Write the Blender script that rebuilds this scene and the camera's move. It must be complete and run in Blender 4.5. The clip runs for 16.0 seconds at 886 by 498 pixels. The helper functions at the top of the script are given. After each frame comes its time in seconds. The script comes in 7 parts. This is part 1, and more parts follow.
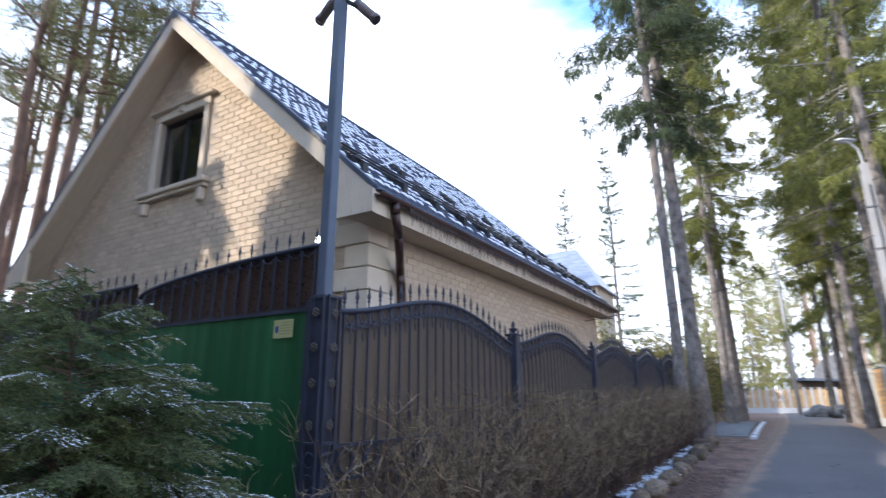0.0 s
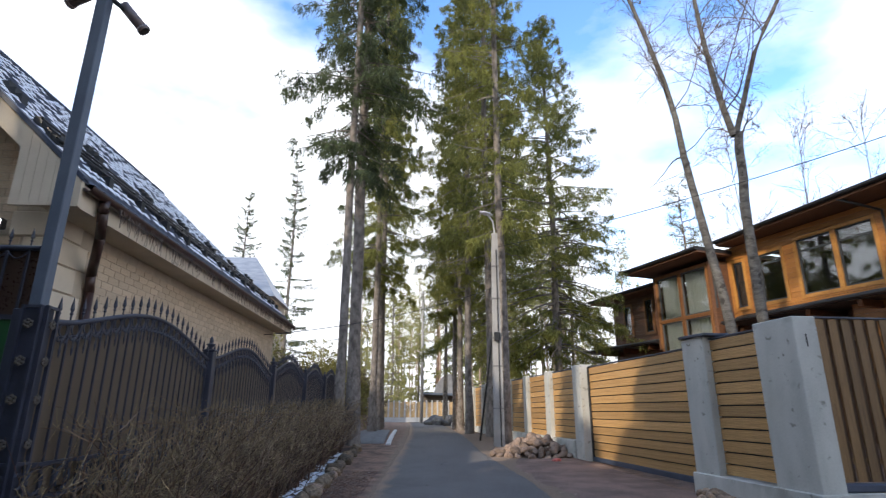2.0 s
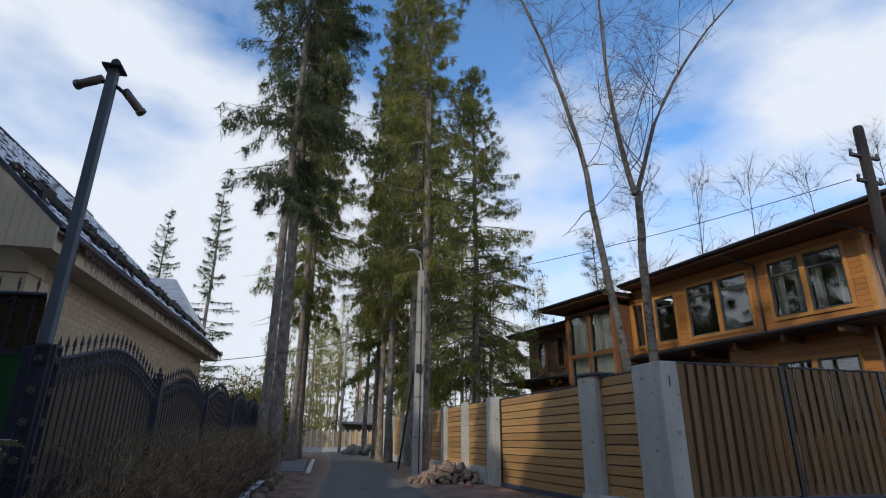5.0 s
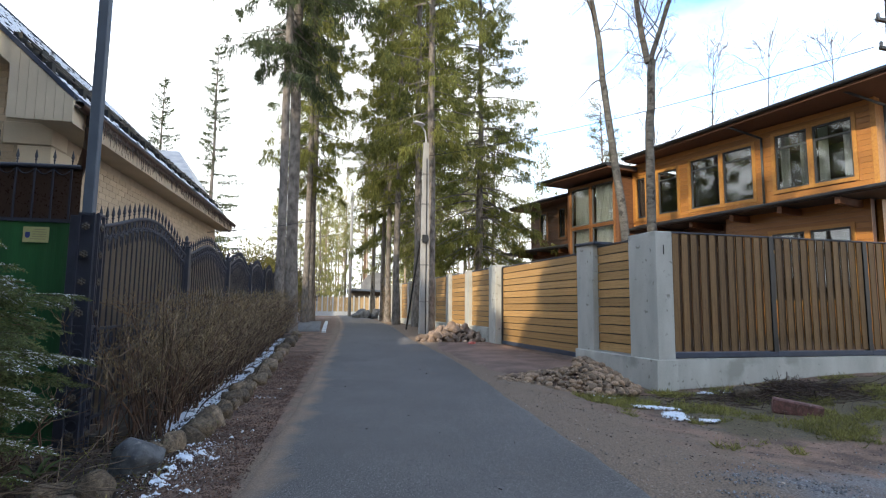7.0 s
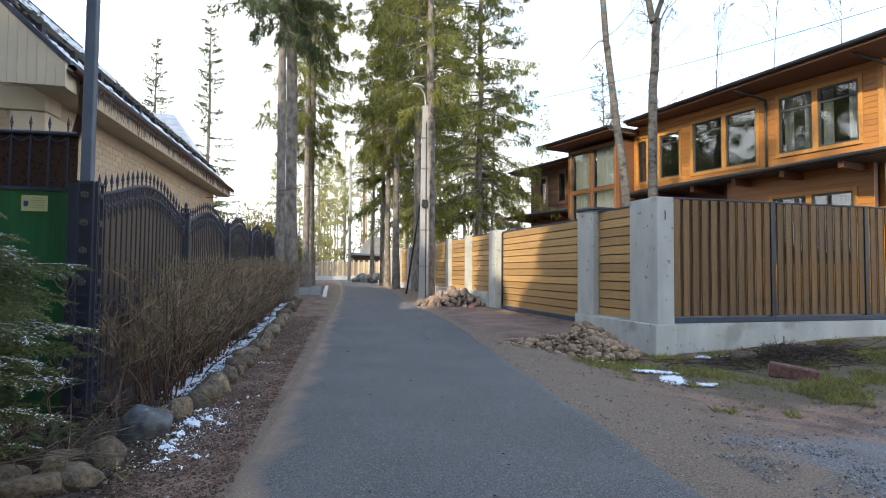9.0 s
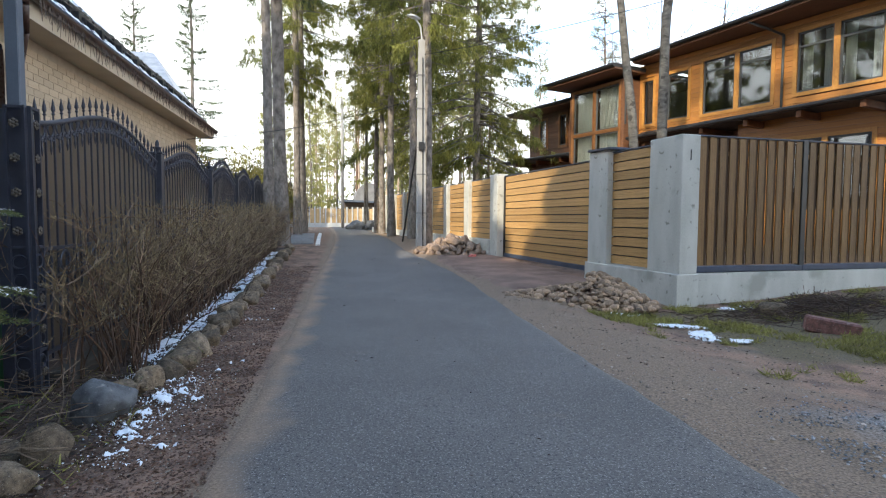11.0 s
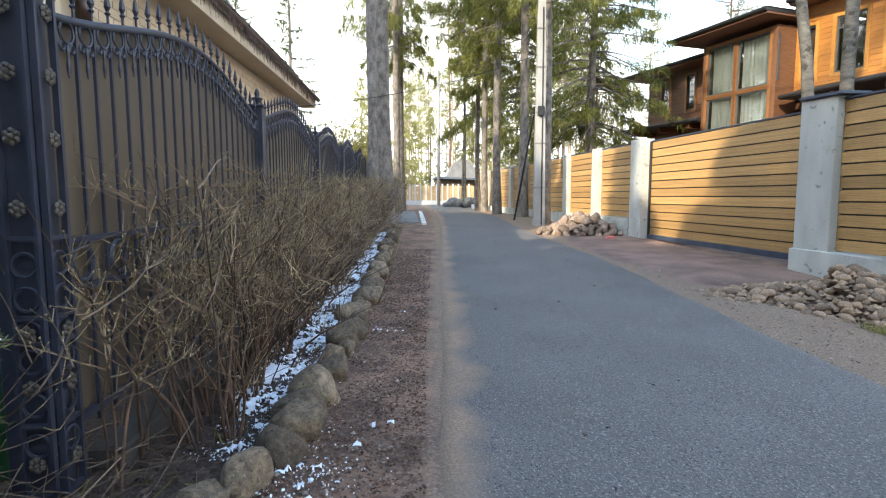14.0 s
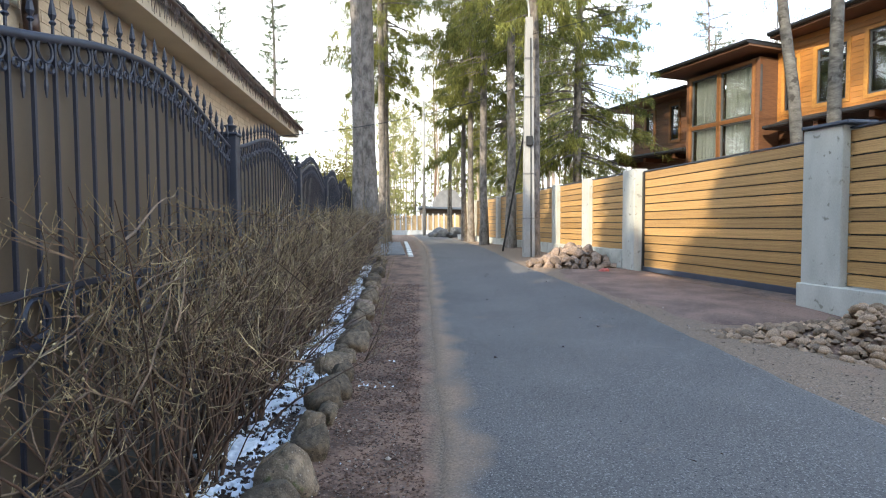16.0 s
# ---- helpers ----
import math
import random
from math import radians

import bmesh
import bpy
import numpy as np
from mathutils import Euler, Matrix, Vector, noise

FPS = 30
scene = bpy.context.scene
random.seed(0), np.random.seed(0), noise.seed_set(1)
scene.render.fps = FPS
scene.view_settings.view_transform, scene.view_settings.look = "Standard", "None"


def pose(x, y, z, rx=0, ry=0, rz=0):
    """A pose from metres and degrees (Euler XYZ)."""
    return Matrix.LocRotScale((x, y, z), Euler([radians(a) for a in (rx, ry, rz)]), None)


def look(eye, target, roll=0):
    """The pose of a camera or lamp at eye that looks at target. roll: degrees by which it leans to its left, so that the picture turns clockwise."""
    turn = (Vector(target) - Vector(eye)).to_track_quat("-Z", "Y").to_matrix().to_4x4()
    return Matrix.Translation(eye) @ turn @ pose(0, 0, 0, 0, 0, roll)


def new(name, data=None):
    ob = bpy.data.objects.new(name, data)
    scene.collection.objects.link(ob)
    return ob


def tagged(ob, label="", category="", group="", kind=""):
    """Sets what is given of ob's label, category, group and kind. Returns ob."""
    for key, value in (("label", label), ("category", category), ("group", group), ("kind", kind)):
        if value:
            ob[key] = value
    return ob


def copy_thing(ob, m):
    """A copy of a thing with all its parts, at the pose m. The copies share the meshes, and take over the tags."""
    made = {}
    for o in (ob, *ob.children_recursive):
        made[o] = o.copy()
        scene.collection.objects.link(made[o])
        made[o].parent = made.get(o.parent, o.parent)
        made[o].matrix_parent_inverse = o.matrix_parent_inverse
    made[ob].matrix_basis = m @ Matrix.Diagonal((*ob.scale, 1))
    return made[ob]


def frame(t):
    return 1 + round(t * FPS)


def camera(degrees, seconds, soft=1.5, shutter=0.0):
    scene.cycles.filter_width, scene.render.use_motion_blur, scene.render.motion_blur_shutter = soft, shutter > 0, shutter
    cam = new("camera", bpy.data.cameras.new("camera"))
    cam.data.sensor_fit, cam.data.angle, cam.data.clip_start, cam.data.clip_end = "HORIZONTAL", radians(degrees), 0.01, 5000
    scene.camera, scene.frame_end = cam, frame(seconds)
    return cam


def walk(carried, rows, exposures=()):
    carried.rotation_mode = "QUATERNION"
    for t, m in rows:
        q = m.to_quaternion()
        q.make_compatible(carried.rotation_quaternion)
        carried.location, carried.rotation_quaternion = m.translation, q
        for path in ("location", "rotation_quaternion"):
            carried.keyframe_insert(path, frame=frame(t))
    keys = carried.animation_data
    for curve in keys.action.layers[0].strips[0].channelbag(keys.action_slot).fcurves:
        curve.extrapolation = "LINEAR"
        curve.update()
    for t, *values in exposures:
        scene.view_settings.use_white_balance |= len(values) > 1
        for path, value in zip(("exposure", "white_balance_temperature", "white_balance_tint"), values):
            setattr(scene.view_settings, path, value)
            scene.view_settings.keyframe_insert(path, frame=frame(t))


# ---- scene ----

cam = camera(78.5, 16.0, 1.1, 0.3)
PATH = [
    (0, (-0.067, 0.034, 1.291), (-0.906, 1.463, 1.754), -0.1),
    (0.5, (-0.115, -0.237, 1.312), (-0.624, 1.356, 1.714), 0.3),
    (1, (-0.061, -0.56, 1.313), (-0.283, 1.095, 1.727), 0.0),
    (1.5, (-0.104, -0.785, 1.345), (-0.154, 0.875, 1.79), 0.1),
    (2, (-0.282, -0.856, 1.347), (-0.162, 0.789, 1.837), 0.2),
    (2.5, (-0.391, -0.946, 1.367), (-0.103, 0.67, 1.88), 0.3),
    (3, (-0.447, -1.105, 1.369), (-0.099, 0.47, 1.966), 0.1),
    (5.5, (-0.531, -2.185, 1.268), (-0.184, -0.593, 1.82), 0.6),
    (6, (-0.568, -2.272, 1.244), (-0.218, -0.648, 1.686), 0.8),
    (6.5, (-0.638, -2.3, 1.226), (-0.282, -0.643, 1.521), 0.8),
    (7, (-0.651, -2.3, 1.222), (-0.291, -0.628, 1.405), 0.6),
    (7.5, (-0.652, -2.289, 1.232), (-0.29, -0.612, 1.355), 0.5),
    (8, (-0.66, -2.282, 1.232), (-0.298, -0.605, 1.33), 0.5),
    (8.5, (-0.672, -2.286, 1.246), (-0.307, -0.607, 1.329), 0.6),
    (9, (-0.678, -2.274, 1.26), (-0.312, -0.595, 1.329), 0.5),
    (11.5, (-0.66, -1.123, 1.233), (-0.273, 0.549, 1.115), 0.3),
    (12, (-0.783, -0.754, 1.169), (-0.476, 0.934, 1.053), 0.1),
    (12.5, (-0.918, -0.422, 1.204), (-0.674, 1.275, 1.072), 0.4),
    (13, (-1.034, -0.011, 1.173), (-0.847, 1.692, 1.029), 0.2),
    (13.5, (-1.122, 0.316, 1.167), (-1.0, 2.024, 1.001), 0.1),
    (14, (-1.206, 0.625, 1.187), (-1.091, 2.333, 1.017), -0.1),
    (14.5, (-1.212, 0.899, 1.213), (-1.103, 2.607, 1.043), -0.3),
    (15, (-1.245, 1.038, 1.234), (-1.128, 2.748, 1.09), -0.3),
    (15.5, (-1.238, 1.11, 1.247), (-1.078, 2.819, 1.136), -0.3),
    (16, (-1.248, 1.146, 1.253), (-1.084, 2.856, 1.174), -0.3),
]
walk(cam, [(t, look(eye, target, roll)) for t, eye, target, roll in PATH],
     [(0, 0.4, 5600, 14), (1, 0.20, 5850, 13), (1.5, -0.08, 6050, 12.5), (2, -0.2, 6250, 12), (2.5, -0.42, 6300, 10), (3, -0.65, 6200, 10), (5.5, -1.2, 6000, 10), (6, -0.92, 6100, 10), (6.5, -0.42, 6350, 10),
      (7, 0.05, 6500, 8), (9, 0.33, 6500, 7), (12, 0.52, 6520, 6), (13.5, 0.80, 6560, 5.5), (14.5, 0.9, 6600, 5), (16, 0.75, 6500, 6)])

# ---- light ----
SUN_FROM = Vector((-0.66, -0.75, 0.0)).normalized()
SUN_EL = radians(27)
world = bpy.data.worlds.new("sky")
scene.world = world
world.use_nodes = True
wn, wl = world.node_tree.nodes, world.node_tree.links
wn.clear()
w_out = wn.new("ShaderNodeOutputWorld")
w_bg = wn.new("ShaderNodeBackground")
w_sky = wn.new("ShaderNodeTexSky")
w_sky.sky_type, w_sky.sun_disc = "NISHITA", False
w_sky.sun_elevation = SUN_EL
w_sky.sun_rotation = math.atan2(SUN_FROM.x, SUN_FROM.y)
w_tc = wn.new("ShaderNodeTexCoord")
w_map = wn.new("ShaderNodeMapping")
w_map.inputs["Scale"].default_value = (1.0, 1.0, 2.2)
w_map.inputs["Location"].default_value = (0.35, 0.1, 0.2)
w_noise = wn.new("ShaderNodeTexNoise")
w_noise.inputs["Scale"].default_value = 1.9
w_noise.inputs["Detail"].default_value = 7
w_noise.inputs["Roughness"].default_value = 0.52
w_ramp = wn.new("ShaderNodeValToRGB")
w_ramp.color_ramp.elements[0].position = 0.45
w_ramp.color_ramp.elements[1].position = 0.66
w_mix = wn.new("ShaderNodeMix")
w_mix.data_type = "RGBA"
w_mix.inputs["B"].default_value = (15.8, 16.1, 16.5, 1)
wl.new(w_tc.outputs["Generated"], w_map.inputs["Vector"])
wl.new(w_map.outputs["Vector"], w_noise.inputs["Vector"])
w_xyz = wn.new("ShaderNodeSeparateXYZ")
wl.new(w_tc.outputs["Generated"], w_xyz.inputs["Vector"])
w_low = wn.new("ShaderNodeMath")          # haze and cloud close up towards the horizon
w_low.operation = "MULTIPLY_ADD"
w_low.inputs[1].default_value, w_low.inputs[2].default_value = -0.62, 0.43
wl.new(w_xyz.outputs["Z"], w_low.inputs[0])
w_cap = wn.new("ShaderNodeMath")
w_cap.operation = "MAXIMUM"
w_cap.inputs[1].default_value = -0.02
wl.new(w_low.outputs[0], w_cap.inputs[0])
w_sum = wn.new("ShaderNodeMath")
wl.new(w_noise.outputs["Fac"], w_sum.inputs[0])
wl.new(w_cap.outputs[0], w_sum.inputs[1])
wl.new(w_sum.outputs[0], w_ramp.inputs["Fac"])
wl.new(w_ramp.outputs["Color"], w_mix.inputs["Factor"])
w_gain = wn.new("ShaderNodeMix")
w_gain.data_type, w_gain.blend_type = "RGBA", "MULTIPLY"
w_gain.inputs["Factor"].default_value = 1.0
w_gain.inputs["B"].default_value = (2.8, 3.7, 4.35, 1)
wl.new(w_sky.outputs["Color"], w_gain.inputs["A"])
wl.new(w_gain.outputs["Result"], w_mix.inputs["A"])
wl.new(w_mix.outputs["Result"], w_bg.inputs["Color"])
w_bg.inputs["Strength"].default_value = 0.12
wl.new(w_bg.outputs["Background"], w_out.inputs["Surface"])
sun = new("sun", bpy.data.lights.new("sun", "SUN"))
sun.data.energy, sun.data.angle, sun.data.color = 5.0, radians(0.6), (1.0, 0.86, 0.66)
sun_way = SUN_FROM * math.cos(SUN_EL) + Vector((0, 0, math.sin(SUN_EL)))
sun.matrix_world = look(sun_way * 60, (0, 0, 0))

# ---- materials ----


def mat(name, c1, c2=None, rough=0.7, scale=6.0, detail=5, bump=0.3, metal=0.0, fine=60.0, vary=0.0, stretch=(1, 1, 1), spots=None,
        spec=0.5, coords="Object", dist=0.01, lo=0.35, hi=0.65, thin=0.0):
    """Two tones blended by a large noise and a fine grain, with relief; vary: how far pieces differ; spots: (colour, scale, threshold)."""
    m = bpy.data.materials.new(name)
    m.use_nodes = True
    n, l = m.node_tree.nodes, m.node_tree.links
    b = n["Principled BSDF"]
    b.inputs["Metallic"].default_value = metal
    b.inputs["Specular IOR Level"].default_value = spec
    c2 = c2 or tuple(v * 0.7 for v in c1)
    tc, mp = n.new("ShaderNodeTexCoord"), n.new("ShaderNodeMapping")
    mp.inputs["Scale"].default_value = stretch
    l.new(tc.outputs[coords], mp.inputs["Vector"])
    big, small = n.new("ShaderNodeTexNoise"), n.new("ShaderNodeTexNoise")
    for t, s, d in ((big, scale, detail), (small, fine, 4)):
        t.inputs["Scale"].default_value, t.inputs["Detail"].default_value = s, d
        l.new(mp.outputs["Vector"], t.inputs["Vector"])
    blend = n.new("ShaderNodeMath")
    blend.operation = "MULTIPLY_ADD"
    blend.inputs[1].default_value = 0.35
    l.new(small.outputs["Fac"], blend.inputs[0])
    sc = n.new("ShaderNodeMath")
    sc.operation = "MULTIPLY"
    sc.inputs[1].default_value = 0.65
    l.new(big.outputs["Fac"], sc.inputs[0])
    l.new(sc.outputs[0], blend.inputs[2])
    ramp = n.new("ShaderNodeValToRGB")
    ramp.color_ramp.elements[0].position, ramp.color_ramp.elements[1].position = lo, hi
    ramp.color_ramp.elements[0].color, ramp.color_ramp.elements[1].color = (*c2, 1), (*c1, 1)
    l.new(blend.outputs[0], ramp.inputs["Fac"])
    col = ramp.outputs["Color"]
    for spot in ([spots] if spots and not isinstance(spots, list) else spots or []):
        sn, sr, sm = n.new("ShaderNodeTexNoise"), n.new("ShaderNodeValToRGB"), n.new("ShaderNodeMix")
        sn.inputs["Scale"].default_value, sn.inputs["Detail"].default_value = spot[1], 6
        l.new(tc.outputs[coords], sn.inputs["Vector"])
        sr.color_ramp.elements[0].position, sr.color_ramp.elements[1].position = spot[2], spot[2] + 0.08
        sm.data_type = "RGBA"
        sm.inputs["B"].default_value = (*spot[0], 1)
        l.new(sn.outputs["Fac"], sr.inputs["Fac"])
        l.new(sr.outputs["Color"], sm.inputs["Factor"])
        l.new(col, sm.inputs["A"])
        col = sm.outputs["Result"]
    if vary:
        oi, gi = n.new("ShaderNodeObjectInfo"), n.new("ShaderNodeNewGeometry")
        ad, mr, hs = n.new("ShaderNodeMath"), n.new("ShaderNodeMapRange"), n.new("ShaderNodeHueSaturation")
        l.new(oi.outputs["Random"], ad.inputs[0])
        l.new(gi.outputs["Random Per Island"], ad.inputs[1])
        fr = n.new("ShaderNodeMath")
        fr.operation = "FRACT"
        l.new(ad.outputs[0], fr.inputs[0])
        l.new(fr.outputs[0], mr.inputs["Value"])
        mr.inputs["To Min"].default_value, mr.inputs["To Max"].default_value = 1 - vary, 1 + vary
        l.new(mr.outputs["Result"], hs.inputs["Value"])
        l.new(col, hs.inputs["Color"])
        col = hs.outputs["Color"]
    l.new(col, b.inputs["Base Color"])
    rr = n.new("ShaderNodeMapRange")
    rr.inputs["To Min"].default_value, rr.inputs["To Max"].default_value = max(0.02, rough - 0.12), min(1, rough + 0.12)
    l.new(small.outputs["Fac"], rr.inputs["Value"])
    l.new(rr.outputs["Result"], b.inputs["Roughness"])
    if bump:
        bp = n.new("ShaderNodeBump")
        bp.inputs["Strength"].default_value, bp.inputs["Distance"].default_value = bump, dist
        l.new(blend.outputs[0], bp.inputs["Height"])
        l.new(bp.outputs["Normal"], b.inputs["Normal"])
    if thin:                                   # thin leaves let some light through
        tr, mx = n.new("ShaderNodeBsdfTranslucent"), n.new("ShaderNodeMixShader")
        mx.inputs["Fac"].default_value = thin
        l.new(col, tr.inputs["Color"])
        l.new(b.outputs["BSDF"], mx.inputs[1])
        l.new(tr.outputs["BSDF"], mx.inputs[2])
        l.new(mx.outputs["Shader"], n["Material Output"].inputs["Surface"])
    return m


def glass_mat(name, tint, rough=0.02):
    m = bpy.data.materials.new(name)
    m.use_nodes = True
    b = m.node_tree.nodes["Principled BSDF"]
    b.inputs["Base Color"].default_value = (*tint, 1)
    b.inputs["Roughness"].default_value = rough
    b.inputs["Transmission Weight"].default_value = 1.0
    b.inputs["IOR"].default_value = 1.85
    return m


def glow_mat(name, colour, strength):
    m = bpy.data.materials.new(name)
    m.use_nodes = True
    b = m.node_tree.nodes["Principled BSDF"]
    b.inputs["Emission Color"].default_value = (*colour, 1)
    b.inputs["Emission Strength"].default_value = strength
    return m


M_DIRT = mat("dirt", (0.265, 0.160, 0.110), (0.100, 0.060, 0.043), 0.95, 3.0, 9, 1.0, fine=40, dist=0.03, spots=[((0.33, 0.225, 0.165), 55, 0.60), ((0.055, 0.036, 0.028), 36, 0.60)], lo=0.41, hi=0.58)
M_ASPHALT = mat("asphalt", (0.129, 0.118, 0.112), (0.087, 0.079, 0.075), 0.88, 0.9, 9, 1.0, fine=80, dist=0.009, spots=[((0.040, 0.040, 0.041), 70, 0.555), ((0.215, 0.208, 0.198), 84, 0.565), ((0.38, 0.37, 0.35), 112, 0.63)], lo=0.36, hi=0.64)
M_RED = mat("red_granite_grit", (0.255, 0.165, 0.130), (0.125, 0.080, 0.064), 0.95, 1.6, 9, 1.0, fine=45, dist=0.014, spots=[((0.34, 0.24, 0.20), 60, 0.61), ((0.07, 0.045, 0.037), 40, 0.60)], lo=0.40, hi=0.60)
M_CONC = mat("cast_concrete", (0.56, 0.56, 0.53), (0.38, 0.385, 0.36), 0.85, 1.6, 9, 0.5, fine=70, dist=0.006, stretch=(1.6, 1.6, 0.5), spots=[((0.33, 0.33, 0.30), 1.3, 0.58), ((0.24, 0.235, 0.21), 9, 0.64)])
M_POLEC = mat("pole_concrete", (0.23, 0.23, 0.235), (0.15, 0.15, 0.155), 0.85, 3, 6, 0.3, fine=60)
M_POLEL = mat("pale_pole_concrete", (0.38, 0.375, 0.37), (0.26, 0.255, 0.25), 0.85, 3, 6, 0.3, fine=60, stretch=(1, 1, 0.4))
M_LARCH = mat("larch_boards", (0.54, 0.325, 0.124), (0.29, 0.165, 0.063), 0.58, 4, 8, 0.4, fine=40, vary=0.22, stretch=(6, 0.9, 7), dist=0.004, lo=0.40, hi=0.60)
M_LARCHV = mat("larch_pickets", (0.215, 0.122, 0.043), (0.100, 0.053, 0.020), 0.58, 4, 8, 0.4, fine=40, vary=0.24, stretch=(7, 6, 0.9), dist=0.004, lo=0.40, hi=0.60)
M_CLAD = mat("facade_cladding", (0.46, 0.205, 0.050), (0.29, 0.118, 0.030), 0.42, 3, 7, 0.3, fine=40, vary=0.12, stretch=(1, 1, 9), dist=0.004)
# the facade boards where trees shade them, that shade put into the colour
M_CLAD_SHADE = mat("shaded_red_brown_cladding", (0.165, 0.078, 0.040), (0.095, 0.045, 0.026), 0.55, 3, 7, 0.3, fine=40, vary=0.15, stretch=(1, 1, 9), dist=0.004)
M_TRIM = mat("window_trim", (0.54, 0.270, 0.065), (0.37, 0.165, 0.040), 0.45, 5, 6, 0.2, fine=50, stretch=(3, 3, 3))
# trim of the shaded bay and wing, darkened in its own colour
M_TRIM_SHADE = mat("shaded_bay_trim", (0.27, 0.125, 0.045), (0.17, 0.074, 0.028), 0.45, 5, 6, 0.2, fine=50, stretch=(3, 3, 3))
M_DARKWOOD = mat("dark_eave_wood", (0.16, 0.065, 0.028), (0.10, 0.04, 0.018), 0.6, 5, 6, 0.2, fine=40)
M_STEEL = mat("blue_black_steel", (0.038, 0.043, 0.066), (0.023, 0.026, 0.042), 0.45, 9, 5, 0.25, fine=120, dist=0.003)
M_POLE = mat("blue_grey_pole", (0.10, 0.125, 0.165), (0.075, 0.095, 0.13), 0.5, 5, 5, 0.15, fine=90, dist=0.003)
M_RAIL = mat("blue_grey_rail", (0.046, 0.064, 0.105), (0.030, 0.042, 0.070), 0.5, 5, 5, 0.15, fine=90, dist=0.003)
M_SHEET = mat("brown_sheet", (0.132, 0.100, 0.070), (0.093, 0.071, 0.050), 0.42, 1.4, 6, 0.12, fine=60, dist=0.004)
M_SHEET2 = mat("dark_brown_sheet", (0.055, 0.030, 0.022), (0.038, 0.022, 0.017), 0.3, 1.4, 6, 0.12, fine=60, dist=0.004)
M_GREEN = mat("green_sheet", (0.024, 0.112, 0.038), (0.013, 0.062, 0.023), 0.42, 1.0, 7, 0.1, fine=18, stretch=(6, 1, 0.35), dist=0.004)
M_BRICK = mat("cream_brick", (0.58, 0.47, 0.345), (0.47, 0.37, 0.26), 0.85, 5, 7, 0.4, fine=70, vary=0.10, dist=0.004)
M_MORTAR = mat("mortar", (0.50, 0.42, 0.32), (0.40, 0.335, 0.255), 0.95, 8, 5, 0.4, fine=80)
M_STUCCO = mat("cream_stucco", (0.66, 0.57, 0.44), (0.56, 0.48, 0.37), 0.9, 2.5, 6, 0.25, fine=90, dist=0.004)
M_SOFFIT = mat("cream_soffit_boards", (0.60, 0.52, 0.40), (0.51, 0.44, 0.34), 0.7, 3, 6, 0.2, fine=60, stretch=(1, 8, 1))
M_TILE = mat("dark_metal_tile", (0.046, 0.060, 0.100), (0.027, 0.035, 0.060), 0.52, 2, 5, 0.1, fine=40, dist=0.003)
M_HIP = mat("far_grey_tile", (0.30, 0.34, 0.42), (0.17, 0.20, 0.26), 0.35, 1.2, 5, 0.2, fine=9, stretch=(1, 1, 5), dist=0.02)
M_GUTTER = mat("brown_gutter", (0.060, 0.030, 0.024), (0.042, 0.022, 0.018), 0.35, 4, 5, 0.1, fine=60)
M_BLACK = mat("black_metal", (0.022, 0.023, 0.026), (0.014, 0.015, 0.017), 0.4, 6, 5, 0.1, fine=90)
M_ROOF2 = mat("black_roofing", (0.035, 0.036, 0.040), (0.022, 0.023, 0.026), 0.6, 3, 6, 0.3, fine=60)
M_SOFF2 = mat("red_brown_soffit", (0.19, 0.098, 0.058), (0.12, 0.062, 0.038), 0.7, 3, 6, 0.2, fine=60, stretch=(1, 8, 1))
M_FRAME = mat("grey_window_frame", (0.075, 0.085, 0.095), (0.055, 0.062, 0.07), 0.45, 6, 4, 0.1)
M_CURTAIN = mat("pale_curtain", (0.70, 0.68, 0.62), (0.55, 0.53, 0.48), 0.9, 3, 4, 0.2, stretch=(6, 6, 0.3))
# dimness of unlit rooms put into the colour
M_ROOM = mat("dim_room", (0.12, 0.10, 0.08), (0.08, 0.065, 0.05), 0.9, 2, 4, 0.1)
M_GLASS = glass_mat("window_glass", (0.75, 0.82, 0.84))
M_BARK = mat("spruce_bark", (0.27, 0.240, 0.218), (0.095, 0.082, 0.073), 0.95, 7, 9, 1.0, fine=30, stretch=(1, 1, 0.55), dist=0.04, lo=0.38, hi=0.62)
M_PBARK = mat("pine_bark", (0.22, 0.135, 0.09), (0.09, 0.06, 0.046), 0.95, 5, 8, 1.0, fine=30, stretch=(1, 1, 0.4), dist=0.03)
M_BIRCH = mat("birch_bark", (0.150, 0.142, 0.130), (0.055, 0.051, 0.047), 0.85, 4, 8, 0.8, fine=22, stretch=(1, 1, 2.5), spots=((0.035, 0.031, 0.028), 4.5, 0.57), dist=0.03, lo=0.38, hi=0.62)
M_STEM = mat("brown_stem", (0.125, 0.070, 0.044), (0.042, 0.026, 0.019), 0.85, 6, 5, 0.4, fine=80, vary=0.45)
M_HTWIG = mat("hedge_twig", (0.260, 0.175, 0.108), (0.055, 0.036, 0.026), 0.85, 6, 5, 0.4, fine=80, vary=0.5)
M_TIP = mat("tan_twig_tip", (0.40, 0.31, 0.17), (0.14, 0.105, 0.060), 0.85, 6, 5, 0.3, fine=80, vary=0.4)
M_TWIG = mat("grey_brown_twig", (0.205, 0.150, 0.100), (0.062, 0.043, 0.033), 0.85, 6, 5, 0.4, fine=80, vary=0.5)
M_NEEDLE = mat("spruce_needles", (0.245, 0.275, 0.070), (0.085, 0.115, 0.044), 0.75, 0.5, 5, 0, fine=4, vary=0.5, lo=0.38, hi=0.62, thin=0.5)
